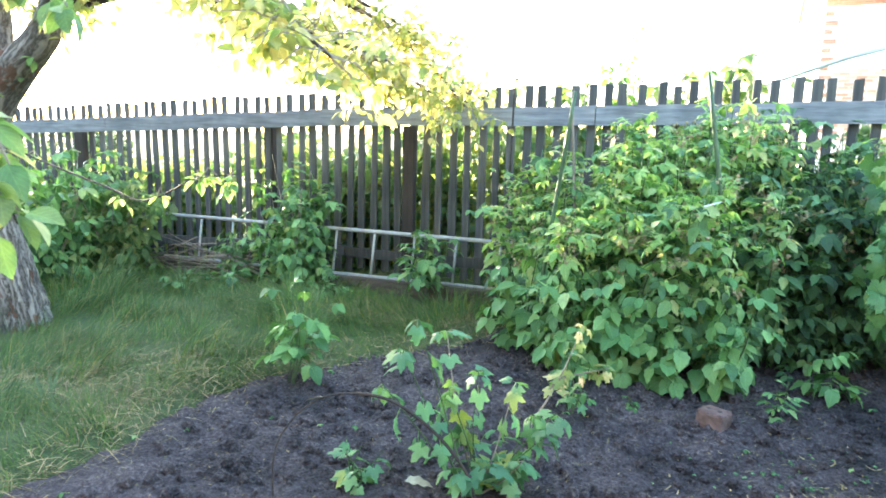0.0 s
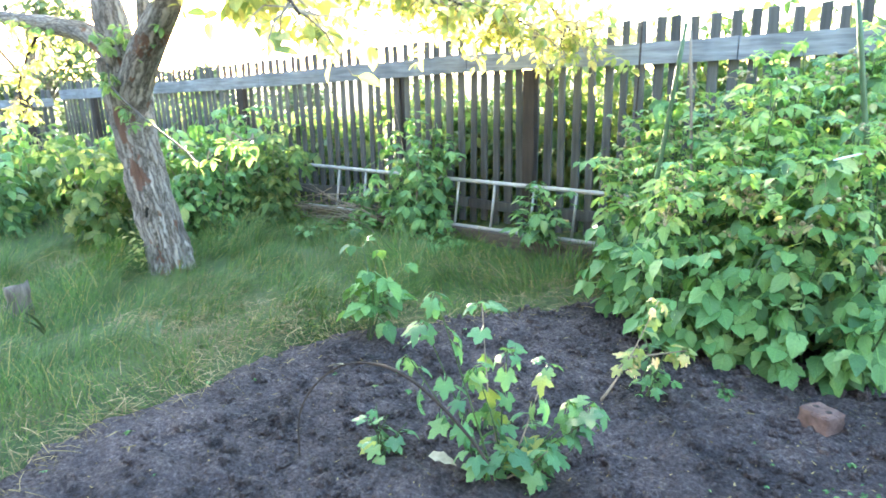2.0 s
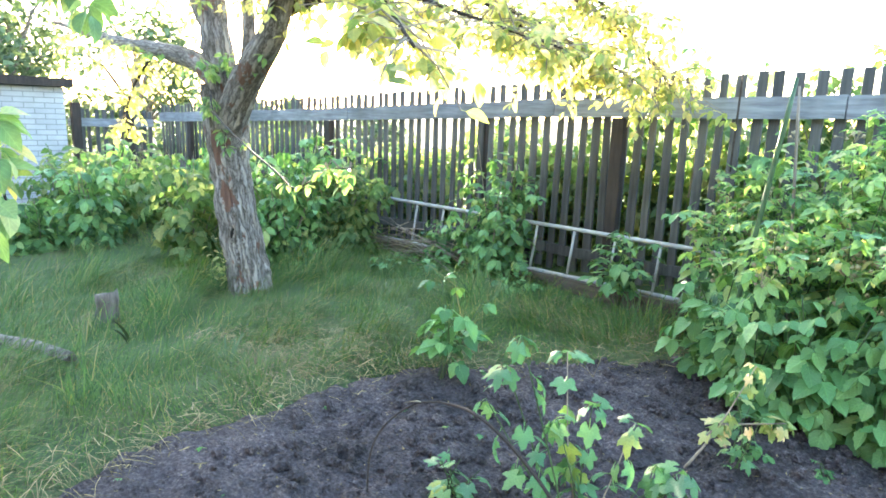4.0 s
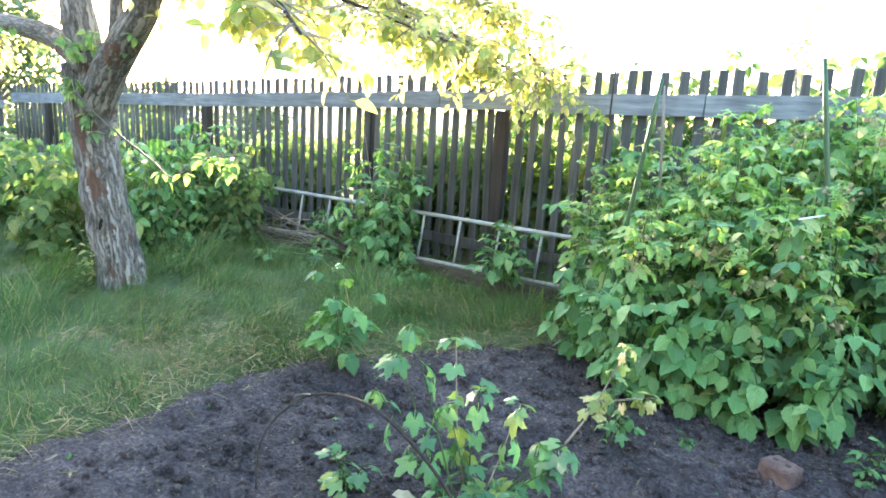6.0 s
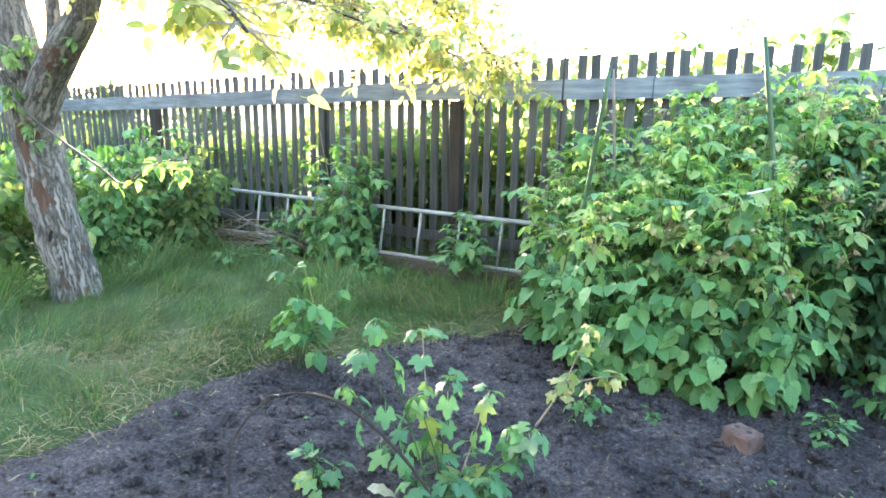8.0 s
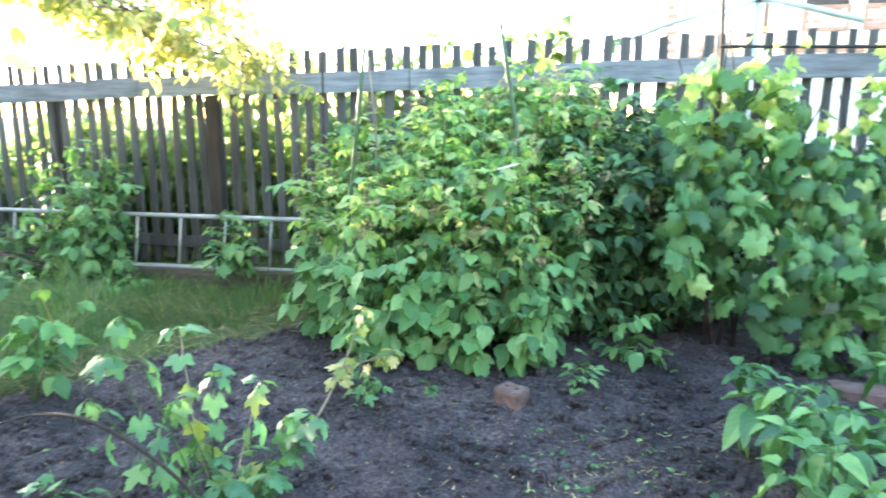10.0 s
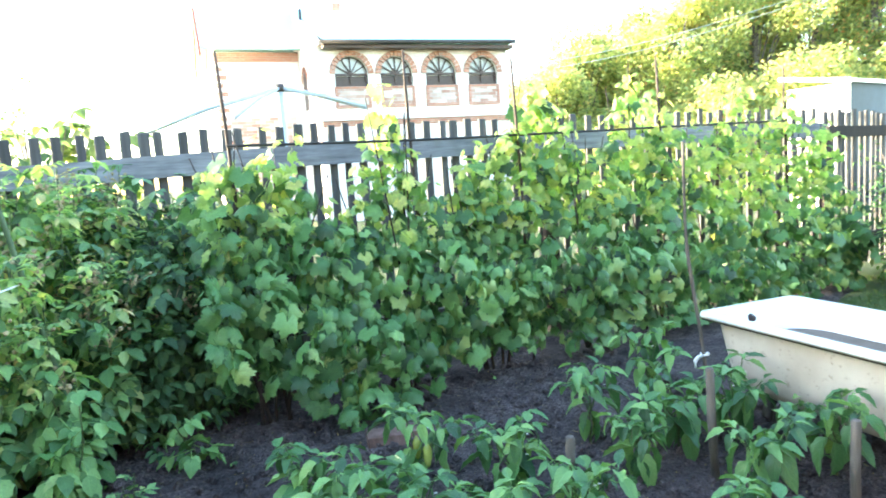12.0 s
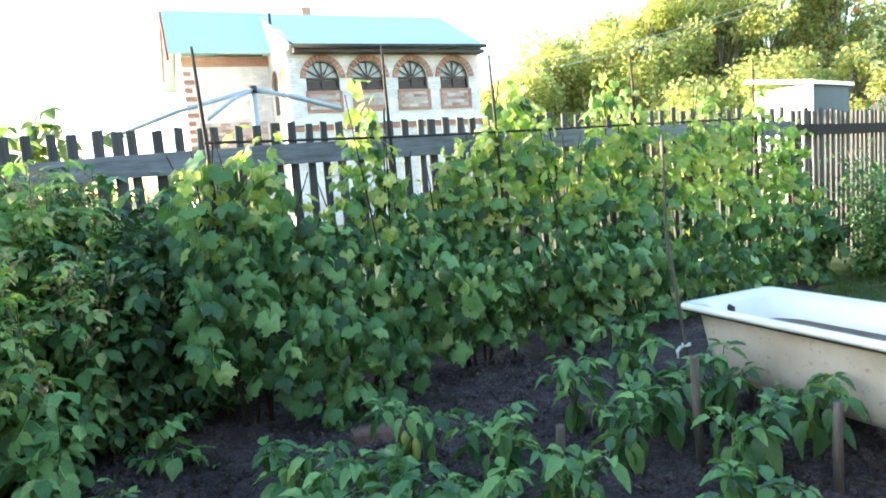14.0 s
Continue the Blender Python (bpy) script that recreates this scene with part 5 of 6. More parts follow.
stick = thing("tall_stick", (2.99, 2.86, -0.03), "thin crooked wooden stick tied with a white rag", "stick")
bm = bmesh.new()
tube(bm, bend([(0.0, 0, 0), (-0.035, 0, 0.36), (-0.075, 0.02, 0.7), (-0.10, 0.03, 0.95), (-0.105, 0.03, 1.40)], 5), [0.009] * 15 + [0.007] * 6, 7)
part("stick_shaft", bm, M_PEG, stick, smooth=True)
bm = bmesh.new()
tube(bm, bend([(-0.045, -0.012, 0.352), (-0.025, -0.016, 0.356), (-0.012, -0.004, 0.354), (-0.03, 0.014, 0.352), (-0.05, 0.0, 0.35), (-0.08, -0.008, 0.348), (-0.098, -0.01, 0.335), (-0.1, -0.01, 0.30)], 4), 0.0075, 7)
for v in bm.verts:
    v.co += 0.006 * Vector((noise.noise(v.co * 60), noise.noise(v.co * 60 + Vector((9, 0, 0))), noise.noise(v.co * 60 + Vector((0, 9, 0)))))
part("rag", bm, M_WHITE_TIE, stick, "white rag knotted round the stick", smooth=True)


# ---- bricks lying in the bed ----
def brick(label, place, size, turn, holes):
    lx, ly, lz = size
    rng = random.Random(int(lx * 1000))
    thing_ob = thing("brick", place, label, "brick", turn=turn)
    bm = bmesh.new()
    box(bm, -lx / 2, lx / 2, -ly / 2, ly / 2, 0, lz)
    bmesh.ops.subdivide_edges(bm, edges=bm.edges, cuts=7, use_grid_fill=True)
    for v in bm.verts:
        n = noise.noise(v.co * 30 + Vector((place[0] * 9, 0, 0)))
        edge = sum((abs(abs(v.co.x) - lx / 2) < 1e-4, abs(abs(v.co.y) - ly / 2) < 1e-4, v.co.z > lz - 1e-4))
        pull = 0.003 * n + (0.008 * abs(noise.noise(v.co * 55)) + 0.003 if edge > 1 else 0.0)
        v.co.x -= math.copysign(pull, v.co.x)
        v.co.y -= math.copysign(pull, v.co.y)
        v.co.z -= pull * (v.co.z / lz)
    part("brick_body", bm, M_BRICK, thing_ob, smooth=False)
    for hx, hy in holes:
        bm = bmesh.new()
        tube(bm, [(hx, hy, lz - 0.004), (hx, hy, lz + 0.0015)], 0.011, 10)
        part("hole", bm, M_IRON, thing_ob, "dark round core hole")


brick("worn brown brick with core holes lying on the soil", (0.055, 3.06, -0.012), (0.125, 0.105, 0.10), -28, ((-0.026, 0.0), (0.026, 0.0)))
brick("broken brown brick lying flat under the vine", (1.50, 3.43, -0.008), (0.25, 0.12, 0.075), -9, ())


# ---- old bathtub ----
def rounded(cx, cy, hx, hy, r, z, n=7):
    pts = []
    for sx, sy, a0 in ((1, 1, 0), (-1, 1, 90), (-1, -1, 180), (1, -1, 270)):
        for k in range(n + 1):
            a = radians(a0 + 90 * k / n)
            pts.append((cx + sx * (hx - r) + r * math.cos(a), cy + sy * (hy - r) + r * math.sin(a), z))
    return pts


def skin(bm, loops, close_last=False):
    rings = [[bm.verts.new(p) for p in loop] for loop in loops]
    n = len(rings[0])
    for a, b in zip(rings, rings[1:]):
        for i in range(n):
            bm.faces.new((a[i], a[(i + 1) % n], b[(i + 1) % n], b[i]))
    if close_last:
        bm.faces.new(rings[-1])
    return rings


tub = thing("bathtub", (3.34, 2.225, 0.0), "old cream cast iron bathtub with white enamel, full of murky water", "bathtub", turn=-2.5)
HX, HY, RIM = 0.332, 0.76, 0.508
bm = bmesh.new()
skin(bm, [rounded(0, 0, HX - 0.035, HY - 0.05, 0.07, RIM - 0.028), rounded(0, 0, HX - 0.05, HY - 0.065, 0.09, RIM - 0.06), rounded(0, 0, HX - 0.055, HY - 0.075, 0.11, 0.36),
          rounded(0, 0, HX - 0.06, HY - 0.09, 0.13, 0.25), rounded(0, 0, HX - 0.075, HY - 0.12, 0.14, 0.18), rounded(0, -0.01, HX - 0.11, HY - 0.17, 0.14, 0.13), rounded(0, -0.01, HX - 0.2, HY - 0.3, 0.12, 0.10)], True)
bmesh.ops.recalc_face_normals(bm, faces=bm.faces)
part("tub_body", bm, M_TUB, tub, "cream painted outside with dirt", smooth=True)
bm = bmesh.new()
skin(bm, [rounded(0, 0, HX - 0.034, HY - 0.048, 0.06, RIM - 0.026), rounded(0, 0, HX - 0.004, HY - 0.004, 0.05, RIM - 0.030), rounded(0, 0, HX, HY, 0.05, RIM - 0.018), rounded(0, 0, HX - 0.006, HY - 0.006, 0.05, RIM - 0.002),
          rounded(0, 0, HX - 0.03, HY - 0.03, 0.05, RIM), rounded(0, 0.045, HX - 0.055, HY - 0.11, 0.13, RIM - 0.004), rounded(0, 0.045, HX - 0.07, HY - 0.14, 0.16, RIM - 0.03),
          rounded(0, 0.045, HX - 0.10, HY - 0.19, 0.18, 0.36), rounded(0, 0.02, HX - 0.14, HY - 0.26, 0.18, 0.22), rounded(0, -0.02, HX - 0.2, HY - 0.34, 0.14, 0.19)], True)
part("enamel_basin", bm, M_ENAMEL, tub, "white enamel rim and basin", smooth=True)
# thin dark strip that draws the rim's shadow on the tub
bm = bmesh.new()
skin(bm, [rounded(0, 0, HX - 0.003, HY - 0.003, 0.05, RIM - 0.031), rounded(0, 0, HX - 0.006, HY - 0.006, 0.05, RIM - 0.040), rounded(0, 0, HX - 0.03, HY - 0.04, 0.06, RIM - 0.042)])
part("rim_shadow", bm, M_IRON, tub, "dark strip drawn as the shadow under the rim", smooth=True)
bm = bmesh.new()
loop = rounded(0, 0.045, HX - 0.092, HY - 0.175, 0.165, 0.375)
bm.faces.new([bm.verts.new(p) for p in loop])
part("water", bm, M_WATER, tub, "murky brown water")
bm = bmesh.new()
tube(bm, [(-0.065, HY - 0.085, 0.45), (-0.065, HY - 0.116, 0.444)], [0.026, 0.022], 16)
part("overflow_hole", bm, M_IRON, tub, "dark overflow hole", smooth=True)
for sx in (-1, 1):
    for sy in (-1, 1):
        bm = bmesh.new()
        tube(bm, [(sx * 0.15, sy * 0.42, 0.15), (sx * 0.17, sy * 0.45, 0.07), (sx * 0.18, sy * 0.46, -0.03)], [0.035, 0.025, 0.03], 8)
        part("foot", bm, M_DARK_METAL, tub, smooth=True)


# ---- shrubs on both sides of the fence ----
def shrub(name, label, place, height, radius, leaves, shapes, material, size, seed, stems=7, group="", squash=0.8):
    rng = random.Random(seed)
    bush = thing(name, (place[0], place[1], lie(place[0], place[1]) - 0.03), label, "bush", group)
    tops, poses = [], []
    for _ in range(stems):
        a, r = rng.uniform(0, 2 * math.pi), radius * math.sqrt(rng.random()) * 0.8
        end = (r * math.cos(a), r * math.sin(a), height * rng.uniform(0.65, 1.0) * (1 - 0.25 * r / radius))
        line = cane(rng, (rng.uniform(-0.1, 0.1) * radius, rng.uniform(-0.1, 0.1) * radius, 0), end, 0.08 * radius)
        bm = bmesh.new()
        tube(bm, line, [lerp(0.006, 0.002, k / (len(line) - 1)) * max(1.0, height) for k in range(len(line))], 5)
        part("stem", bm, M_TWIG, bush)
        tops.append(line)
    for _ in range(leaves):
        line = rng.choice(tops)
        p = along(line, rng.uniform(0.18, 1.0)) + Vector((rng.gauss(0, 0.16), rng.gauss(0, 0.16), rng.gauss(0, 0.08))) * radius
        p.z = max(0.03, p.z)
        poses.append(leaf_pose(p, rng.uniform(0, 360), rng.uniform(-60, 20), rng.uniform(-30, 30), rng.uniform(*size)))
    cloud("foliage", shapes, poses, rng, material, bush)
    return bush


shrub("raspberry_bush", "dense raspberry bush growing through the ladder", (-3.2, 4.58), 1.24, 0.48, 400, S_RASP, M_RASP, (0.13, 0.19), 101, 9)
shrub("raspberry_bush", "raspberry bush with small leaves by the ladder end", (-3.75, 4.5), 0.62, 0.26, 90, S_RASP, M_RASP, (0.10, 0.15), 102, 6)
# darker wild-shrub leaf here puts the shade behind the tree into the colour
shrub("raspberry_bush", "leafy raspberry bush behind the apple tree", (-4.75, 4.2), 1.08, 0.45, 320, S_RASP, M_WILD, (0.14, 0.2), 103, 9)
shrub("raspberry_bush", "leafy raspberry bush behind the apple tree", (-5.6, 4.2), 1.05, 0.45, 260, S_RASP, M_WILD, (0.14, 0.2), 104, 9)
rng = random.Random(105)
for k in range(13):
    x, y = rng.uniform(-9.8, -5.0), rng.uniform(2.4, 4.5)
    # every third bramble takes the darker leaf, again for shade
    shrub("bramble_bush", "tangled green bramble beyond the apple tree", (x, y), rng.uniform(0.9, 1.35), rng.uniform(0.45, 0.65), 240, S_HEDGE if k % 2 else S_BEAN, M_WILD if k % 3 == 0 else M_RASP,
          (0.15, 0.24), 110 + k, 9, "brambles beyond the tree")
for k in range(5):
    x, y = rng.uniform(-9.5, -6.5), rng.uniform(0.2, 2.2)
    shrub("bramble_bush", "tangled green bramble beyond the apple tree", (x, y), rng.uniform(0.6, 0.9), rng.uniform(0.45, 0.65), 170, S_BEAN, M_RASP, (0.15, 0.24), 130 + k, 8, "brambles beyond the tree")
for k in range(18):
    x = -10.5 + 0.68 * k
    shrub("hedge_shrub", "sunlit green shrub behind the picket fence", (x, 5.65 + rng.uniform(-0.2, 0.7)), rng.uniform(1.55, 1.95) - (0.3 if x < -4 else -0.28 if -2.6 < x < -1.8 else -0.55 if -1.8 < x < 0.0 else 0.25), 0.66, 720, S_HEDGE, M_WILD, (0.16, 0.25), 150 + k, 11,
          "shrubs behind the fence")
FINE_LEAF = ovate(2, 0.5, 0.12, 0.25)
shrub("garden_shrub", "fine-leaved green shrub at the side fence", (7.1, 4.2), 1.5, 0.85, 5000, [FINE_LEAF], M_RASP, (0.05, 0.085), 171, 22)
shrub("garden_shrub", "fine-leaved green shrub at the side fence", (8.3, 4.35), 1.45, 0.85, 4000, [FINE_LEAF], M_RASP, (0.05, 0.085), 172, 20)
small_plant("weed_sprout", "small green plant at the edge of the lawn", "plant", (6.75, 4.35), 0.3, 0.06, 3, 7, P_BEAN, (0.08, 0.12), 173)

for k, (x, y) in enumerate(((-5.2, 3.75), (-4.55, 3.7), (-3.95, 4.05), (-3.55, 4.15), (-5.75, 3.55), (-2.75, 4.3))):
    small_plant("dock_plant", "low broad-leaved dock plant in the shade by the fence", "plant", (x, y), 0.2, 0.13, 4, 4, P_BEAN, (0.11, 0.18), 180 + k, "dock plants by the fence", (-20, 45), 0.2)

# ---- dry twigs heaped by the end of the ladder ----
rng = random.Random(190)
heap = thing("brush_pile", (-4.15, 4.45, -0.05), "pile of thin dry twigs by the end of the ladder", "twigs")
for _ in range(34):
    a, r = rng.uniform(-25, 25) + rng.choice((0, 180)), rng.uniform(0.25, 0.6)
    c = Vector((rng.uniform(-0.4, 0.45), rng.uniform(-0.12, 0.12), rng.uniform(0.04, 0.28)))
    d = Vector((r * math.cos(radians(a)), 0.25 * r * math.sin(radians(a)), rng.uniform(-0.14, 0.16)))
    bm = bmesh.new()
    tube(bm, [c - d, c + Vector((0, 0, rng.uniform(-0.03, 0.04))), c + d], [0.005, 0.004, 0.002], 5)
    part("dry_twig", bm, M_TWIG, heap, smooth=True)

# ---- log and stump in the grass ----
bm = bmesh.new()
rings = tube(bm, [(0, 0, -0.05), (0.005, 0, 0.06), (0.01, 0, 0.11), (0.012, 0, 0.16), (0.008, 0.0, 0.20)], [0.078, 0.068, 0.062, 0.064, 0.058], 16)
for ring in rings:
    for v in ring:
        v.co += 0.010 * noise.noise(v.co * 22) * Vector((1, 1, 0))
for k, v in enumerate(rings[-1]):
    v.co.z += 0.05 * noise.noise(v.co * 15 + Vector((4, 0, 0))) + 0.25 * v.co.x
tagged(mesh_object("stump", bm, M_STUMP, smooth=True), "small broken grey-brown stump standing in the grass", "stump").matrix_basis = pose(-3.87, 1.78, -0.03)
bm = bmesh.new()
tube(bm, [(-0.5, 0, 0.03), (-0.2, 0.02, 0.045), (0.12, 0, 0.05)], [0.035, 0.03, 0.026], 10)
tagged(mesh_object("log", bm, M_TRUNK, smooth=True), "grey fallen branch lying in the grass", "log").matrix_basis = pose(-3.3, 1.35, 0.01, 0, 0, 20)


# ---- pipe frame behind the fence: a post with sloping arms ----
frame_ob = thing("clothes_dryer", (1.93, 7.93, 0), "pale blue metal post with three drooping arms behind the fence", "clothes dryer")
bm = bmesh.new()
tube(bm, [(0, 0, -0.05), (0, 0, 1.2), (0, 0, 2.36)], 0.035, 12)
part("pole", bm, M_PIPE_BLUE, frame_ob, smooth=True)
for dx, dy, dz, r in ((-1.55, 0.1, -0.48, 0.022), (0.98, 0.0, -0.23, 0.028), (-0.62, -0.9, -0.40, 0.018)):
    bm = bmesh.new()
    tube(bm, [(0, 0, 2.35), (dx * 0.5, dy * 0.5, 2.35 + dz * 0.42), (dx, dy, 2.35 + dz)], r, 8)
    part("arm", bm, M_PIPE_BLUE, frame_ob, smooth=True)
bm = bmesh.new()
tube(bm, [(0, 0, 2.31), (0, 0, 2.39)], 0.045, 12)
part("hub", bm, M_DARK_METAL, frame_ob, smooth=True)

# ---- the brick house beyond the fence ----
house = thing("brick_house", (0, 0, 0), "white and red brick house with a turquoise roof and arched windows", "house")
house.matrix_basis = pose(5.27, 20.0, 0.0, 0, 0, -1.7) @ Matrix.Diagonal((0.985, 0.985, 1.0, 1)) @ pose(-5.35, -20.0, 0.0)
HL, HR, HF, HB, EAVE = 5.35, 11.7, 20.0, 27.5, 5.22
ARCHES = [6.38, 7.82, 9.32, 10.80]
AW, SILL, SPRING = 0.52, 4.05, 4.42


def arch_outline(cx, half, spring, n=12):
    return [(cx + half * math.cos(math.pi * k / n), spring + half * math.sin(math.pi * k / n)) for k in range(n + 1)]


def wall_with_arches(x0, x1, z0, z1, y, thick):
    """A wall of columns, each arch cut through, its reveal closed."""
    bm = bmesh.new()

    def quad(pts, yy, flip=False):
        vs = [bm.verts.new((px, yy, pz)) for px, pz in pts]
        bm.faces.new(vs[::-1] if flip else vs)

    cuts = [x0] + [(a + b) / 2 for a, b in zip(ARCHES, ARCHES[1:])] + [x1]
    for cx, a, b in zip(ARCHES, cuts, cuts[1:]):
        top = arch_outline(cx, AW, SPRING)
        for yy, flip in ((y, False), (y + thick, True)):
            quad([(a, z0), (b, z0), (b, SILL), (a, SILL)], yy, flip)
            quad([(a, SILL), (cx - AW, SILL), (cx - AW, SPRING), (a, SPRING)], yy, flip)
            quad([(cx + AW, SILL), (b, SILL), (b, SPRING), (cx + AW, SPRING)], yy, flip)
            for p, q in zip(top, top[1:]):
                quad([(q[0], q[1]), (p[0], p[1]), (p[0], z1), (q[0], z1)], yy, flip)
            quad([(a, SPRING), (cx - AW, SPRING), (cx - AW, z1), (a, z1)], yy, flip)
            quad([(cx + AW, SPRING), (b, SPRING), (b, z1), (cx + AW, z1)], yy, flip)
        ring = [(cx - AW, SILL)] + top[::-1] + [(cx + AW, SILL)]
        for p, q in zip(ring, ring[1:] + ring[:1]):
            bm.faces.new([bm.verts.new(c) for c in ((p[0], y, p[1]), (q[0], y, q[1]), (q[0], y + thick, q[1]), (p[0], y + thick, p[1]))])
    return bm


part("front_wall", wall_with_arches(HL, HR, 0.0, EAVE, HF, 0.3), M_WHITE_BRICK, house, "white silicate brick wall")
for name, b in (("side_wall", (HL, HL + 0.3, HF + 0.302, 23.0, 0, EAVE + 0.35)), ("side_wall", (HR - 0.3, HR, HF + 0.302, HB, 0, EAVE)), ("back_wall", (HL + 0.31, HR - 0.31, HB - 0.3, HB, 0, EAVE)),
                ("inner_wall", (HL + 0.31, HR - 0.31, HF + 2.2, HF + 2.4, 0, EAVE))):
    bm = bmesh.new()
    box(bm, *b)
    part(name, bm, M_WHITE_BRICK, house)
bm = bmesh.new()
box(bm, 2.62, HL - 0.005, 23.0, HB, 0, 5.62)
part("wing_wall", bm, M_WHITE_BRICK, house, "white brick wing")
bm = bmesh.new()
f = bm.faces.new([bm.verts.new(p) for p in ((2.62, 23.0, 5.622), (2.62, HB, 5.5), (2.62, 24.02, 7.1))])
bmesh.ops.solidify(bm, geom=[f], thickness=-0.25)
part("gable", bm, M_WHITE_BRICK, house, "white brick gable")
bm = bmesh.new()
box(bm, 2.59, HL - 0.006, 22.96, 22.997, 5.30, 5.60)
part("red_frieze", bm, M_RED_BRICK, house, "red brick band under the eaves")
for k in range(17):
    bm = bmesh.new()
    box(bm, 2.60, 2.96 if k % 2 else 2.84, 22.965, 22.998, 0.85 + 0.26 * k, 0.85 + 0.26 * k + 0.13)
    part("quoin", bm, M_RED_BRICK, house, "red brick quoin")
bm = bmesh.new()
near, far_side = [[bm.verts.new((HL + dx, y, z)) for y, z in ((20.0, EAVE + 0.005), (23.95, EAVE + 0.4), (23.95, 7.16), (19.7, 5.36), (19.7, EAVE + 0.005))] for dx in (0.01, 0.13)]
bm.faces.new(near)
bm.faces.new(far_side[::-1])
for i in range(5):
    bm.faces.new((near[i], far_side[i], far_side[(i + 1) % 5], near[(i + 1) % 5]))
bmesh.ops.recalc_face_normals(bm, faces=bm.faces)
part("side_gable", bm, M_WHITE_BRICK, house, "white brick gable over the loggia")
bm = bmesh.new()
box(bm, 2.95, 5.1, 22.955, 22.998, 1.4, 3.5)
part("brick_panel", bm, M_MIXED_BRICK, house, "patterned red and white brick panel")
bm = bmesh.new()
box(bm, 3.35, 4.55, 22.95, 22.998, 4.0, 5.0)
part("blind_window", bm, M_WHITE_BRICK, house, "bricked-up window")
# narrow arched openings in the side of the loggia
for y in (20.95, 22.1):
    bm = bmesh.new()
    ring = [(y + 0.32, 3.6)] + [(y + 0.32 * math.cos(math.pi * k / 8), 4.5 + 0.32 * math.sin(math.pi * k / 8)) for k in range(9)] + [(y - 0.32, 3.6)]
    bm.faces.new([bm.verts.new((HL - 0.004, p, q)) for p, q in ring])
    part("side_opening", bm, M_WINDOW_FRAME, house, "dark narrow arched opening")
    bm = bmesh.new()
    for k in range(8):
        a0, a1 = math.pi * k / 8, math.pi * (k + 1) / 8
        vs = [(y + r * math.cos(a), 4.5 + r * math.sin(a)) for a, r in ((a0, 0.33), (a1, 0.33), (a1, 0.5), (a0, 0.5))]
        bm.faces.new([bm.verts.new((HL - 0.03, p, q)) for p, q in vs])
    bmesh.ops.solidify(bm, geom=bm.faces[:], thickness=0.026)
    part("arch_bricks", bm, M_RED_BRICK, house, "red brick arch")
for cx in ARCHES:
    bm = bmesh.new()
    n = 15
    for k in range(n):
        a0, a1 = math.pi * (k + 0.06) / n, math.pi * (k + 0.94) / n
        c = [(cx + r * math.cos(a), SPRING + r * math.sin(a)) for a, r in ((a0, AW + 0.004), (a1, AW + 0.004), (a1, AW + 0.17), (a0, AW + 0.17))]
        f = [bm.verts.new((p, HF - 0.05, q)) for p, q in c]
        g = [bm.verts.new((p, HF - 0.004, q)) for p, q in c]
        bm.faces.new(f)
        for i in range(4):
            bm.faces.new((f[i], g[i], g[(i + 1) % 4], f[(i + 1) % 4]))
    part("arch_bricks", bm, M_RED_BRICK, house, "red brick arch over the window")
    bm = bmesh.new()
    box(bm, cx - AW, cx + AW, HF + 0.10, HF + 0.16, SPRING - 0.32, SPRING - 0.26)
    box(bm, cx - AW, cx + AW, HF + 0.10, HF + 0.16, SPRING - 0.03, SPRING + 0.03)
    box(bm, cx - AW, cx + AW, HF + 0.10, HF + 0.16, SILL, SILL + 0.06)
    for k in range(1, 6):
        a = math.pi * k / 6
        tube(bm, [(cx, HF + 0.13, SPRING), (cx + AW * math.cos(a), HF + 0.13, SPRING + AW * math.sin(a))], 0.025, 4)
    tube(bm, [(cx + AW * math.cos(math.pi * k / 12), HF + 0.13, SPRING + AW * math.sin(math.pi * k / 12)) for k in range(13)], 0.03, 4)
    for x in (cx - AW + 0.03, cx, cx + AW - 0.03):
        box(bm, x - 0.03, x + 0.03, HF + 0.10, HF + 0.16, SILL, SPRING)
    frame_part = part("window_frame", bm, M_WINDOW_FRAME, house, "dark arched window frame with a fan of bars")
    bm = bmesh.new()
    ring = [(cx - AW, SPRING - 0.3)] + arch_outline(cx, AW, SPRING)[::-1] + [(cx + AW, SPRING - 0.3)]
    bm.faces.new([bm.verts.new((p, HF + 0.19, q)) for p, q in ring])
    part("pane", bm, M_GLASS, frame_part, "glass with the sky's reflection in its pale colour")
    bm = bmesh.new()
    box(bm, cx - AW + 0.03, cx + AW - 0.03, HF + 0.17, HF + 0.2, SILL + 0.04, SPRING - 0.05)
    part("lower_panel", bm, M_WINDOW_FRAME, frame_part, "dark lower panel")
    bm = bmesh.new()
    box(bm, cx - AW + 0.05, cx + AW - 0.05, HF - 0.03, HF - 0.004, SILL - 0.55, SILL - 0.08)
    part("apron_panel", bm, M_MIXED_BRICK, house, "patterned red and white brick panel")
    bm = bmesh.new()
    x0, x1, z0, z1 = cx - AW - 0.04, cx + AW + 0.04, SILL - 0.64, SILL + 0.0
    for b in ((x0, x1, z0, z0 + 0.085), (x0, x1, z1 - 0.075, z1), (x0, x0 + 0.085, z0 + 0.09, z1 - 0.08), (x1 - 0.085, x1, z0 + 0.09, z1 - 0.08)):
        box(bm, b[0], b[1], HF - 0.045, HF - 0.004, b[2], b[3])
    part("apron_surround", bm, M_RED_BRICK, house, "red brick surround under the window")
bm = bmesh.new()
box(bm, HL - 0.08, HR + 0.08, HF - 0.12, HF - 0.004, 3.05, 3.16)
part("ledge", bm, M_SHED_ROOF, house, "grey metal ledge")
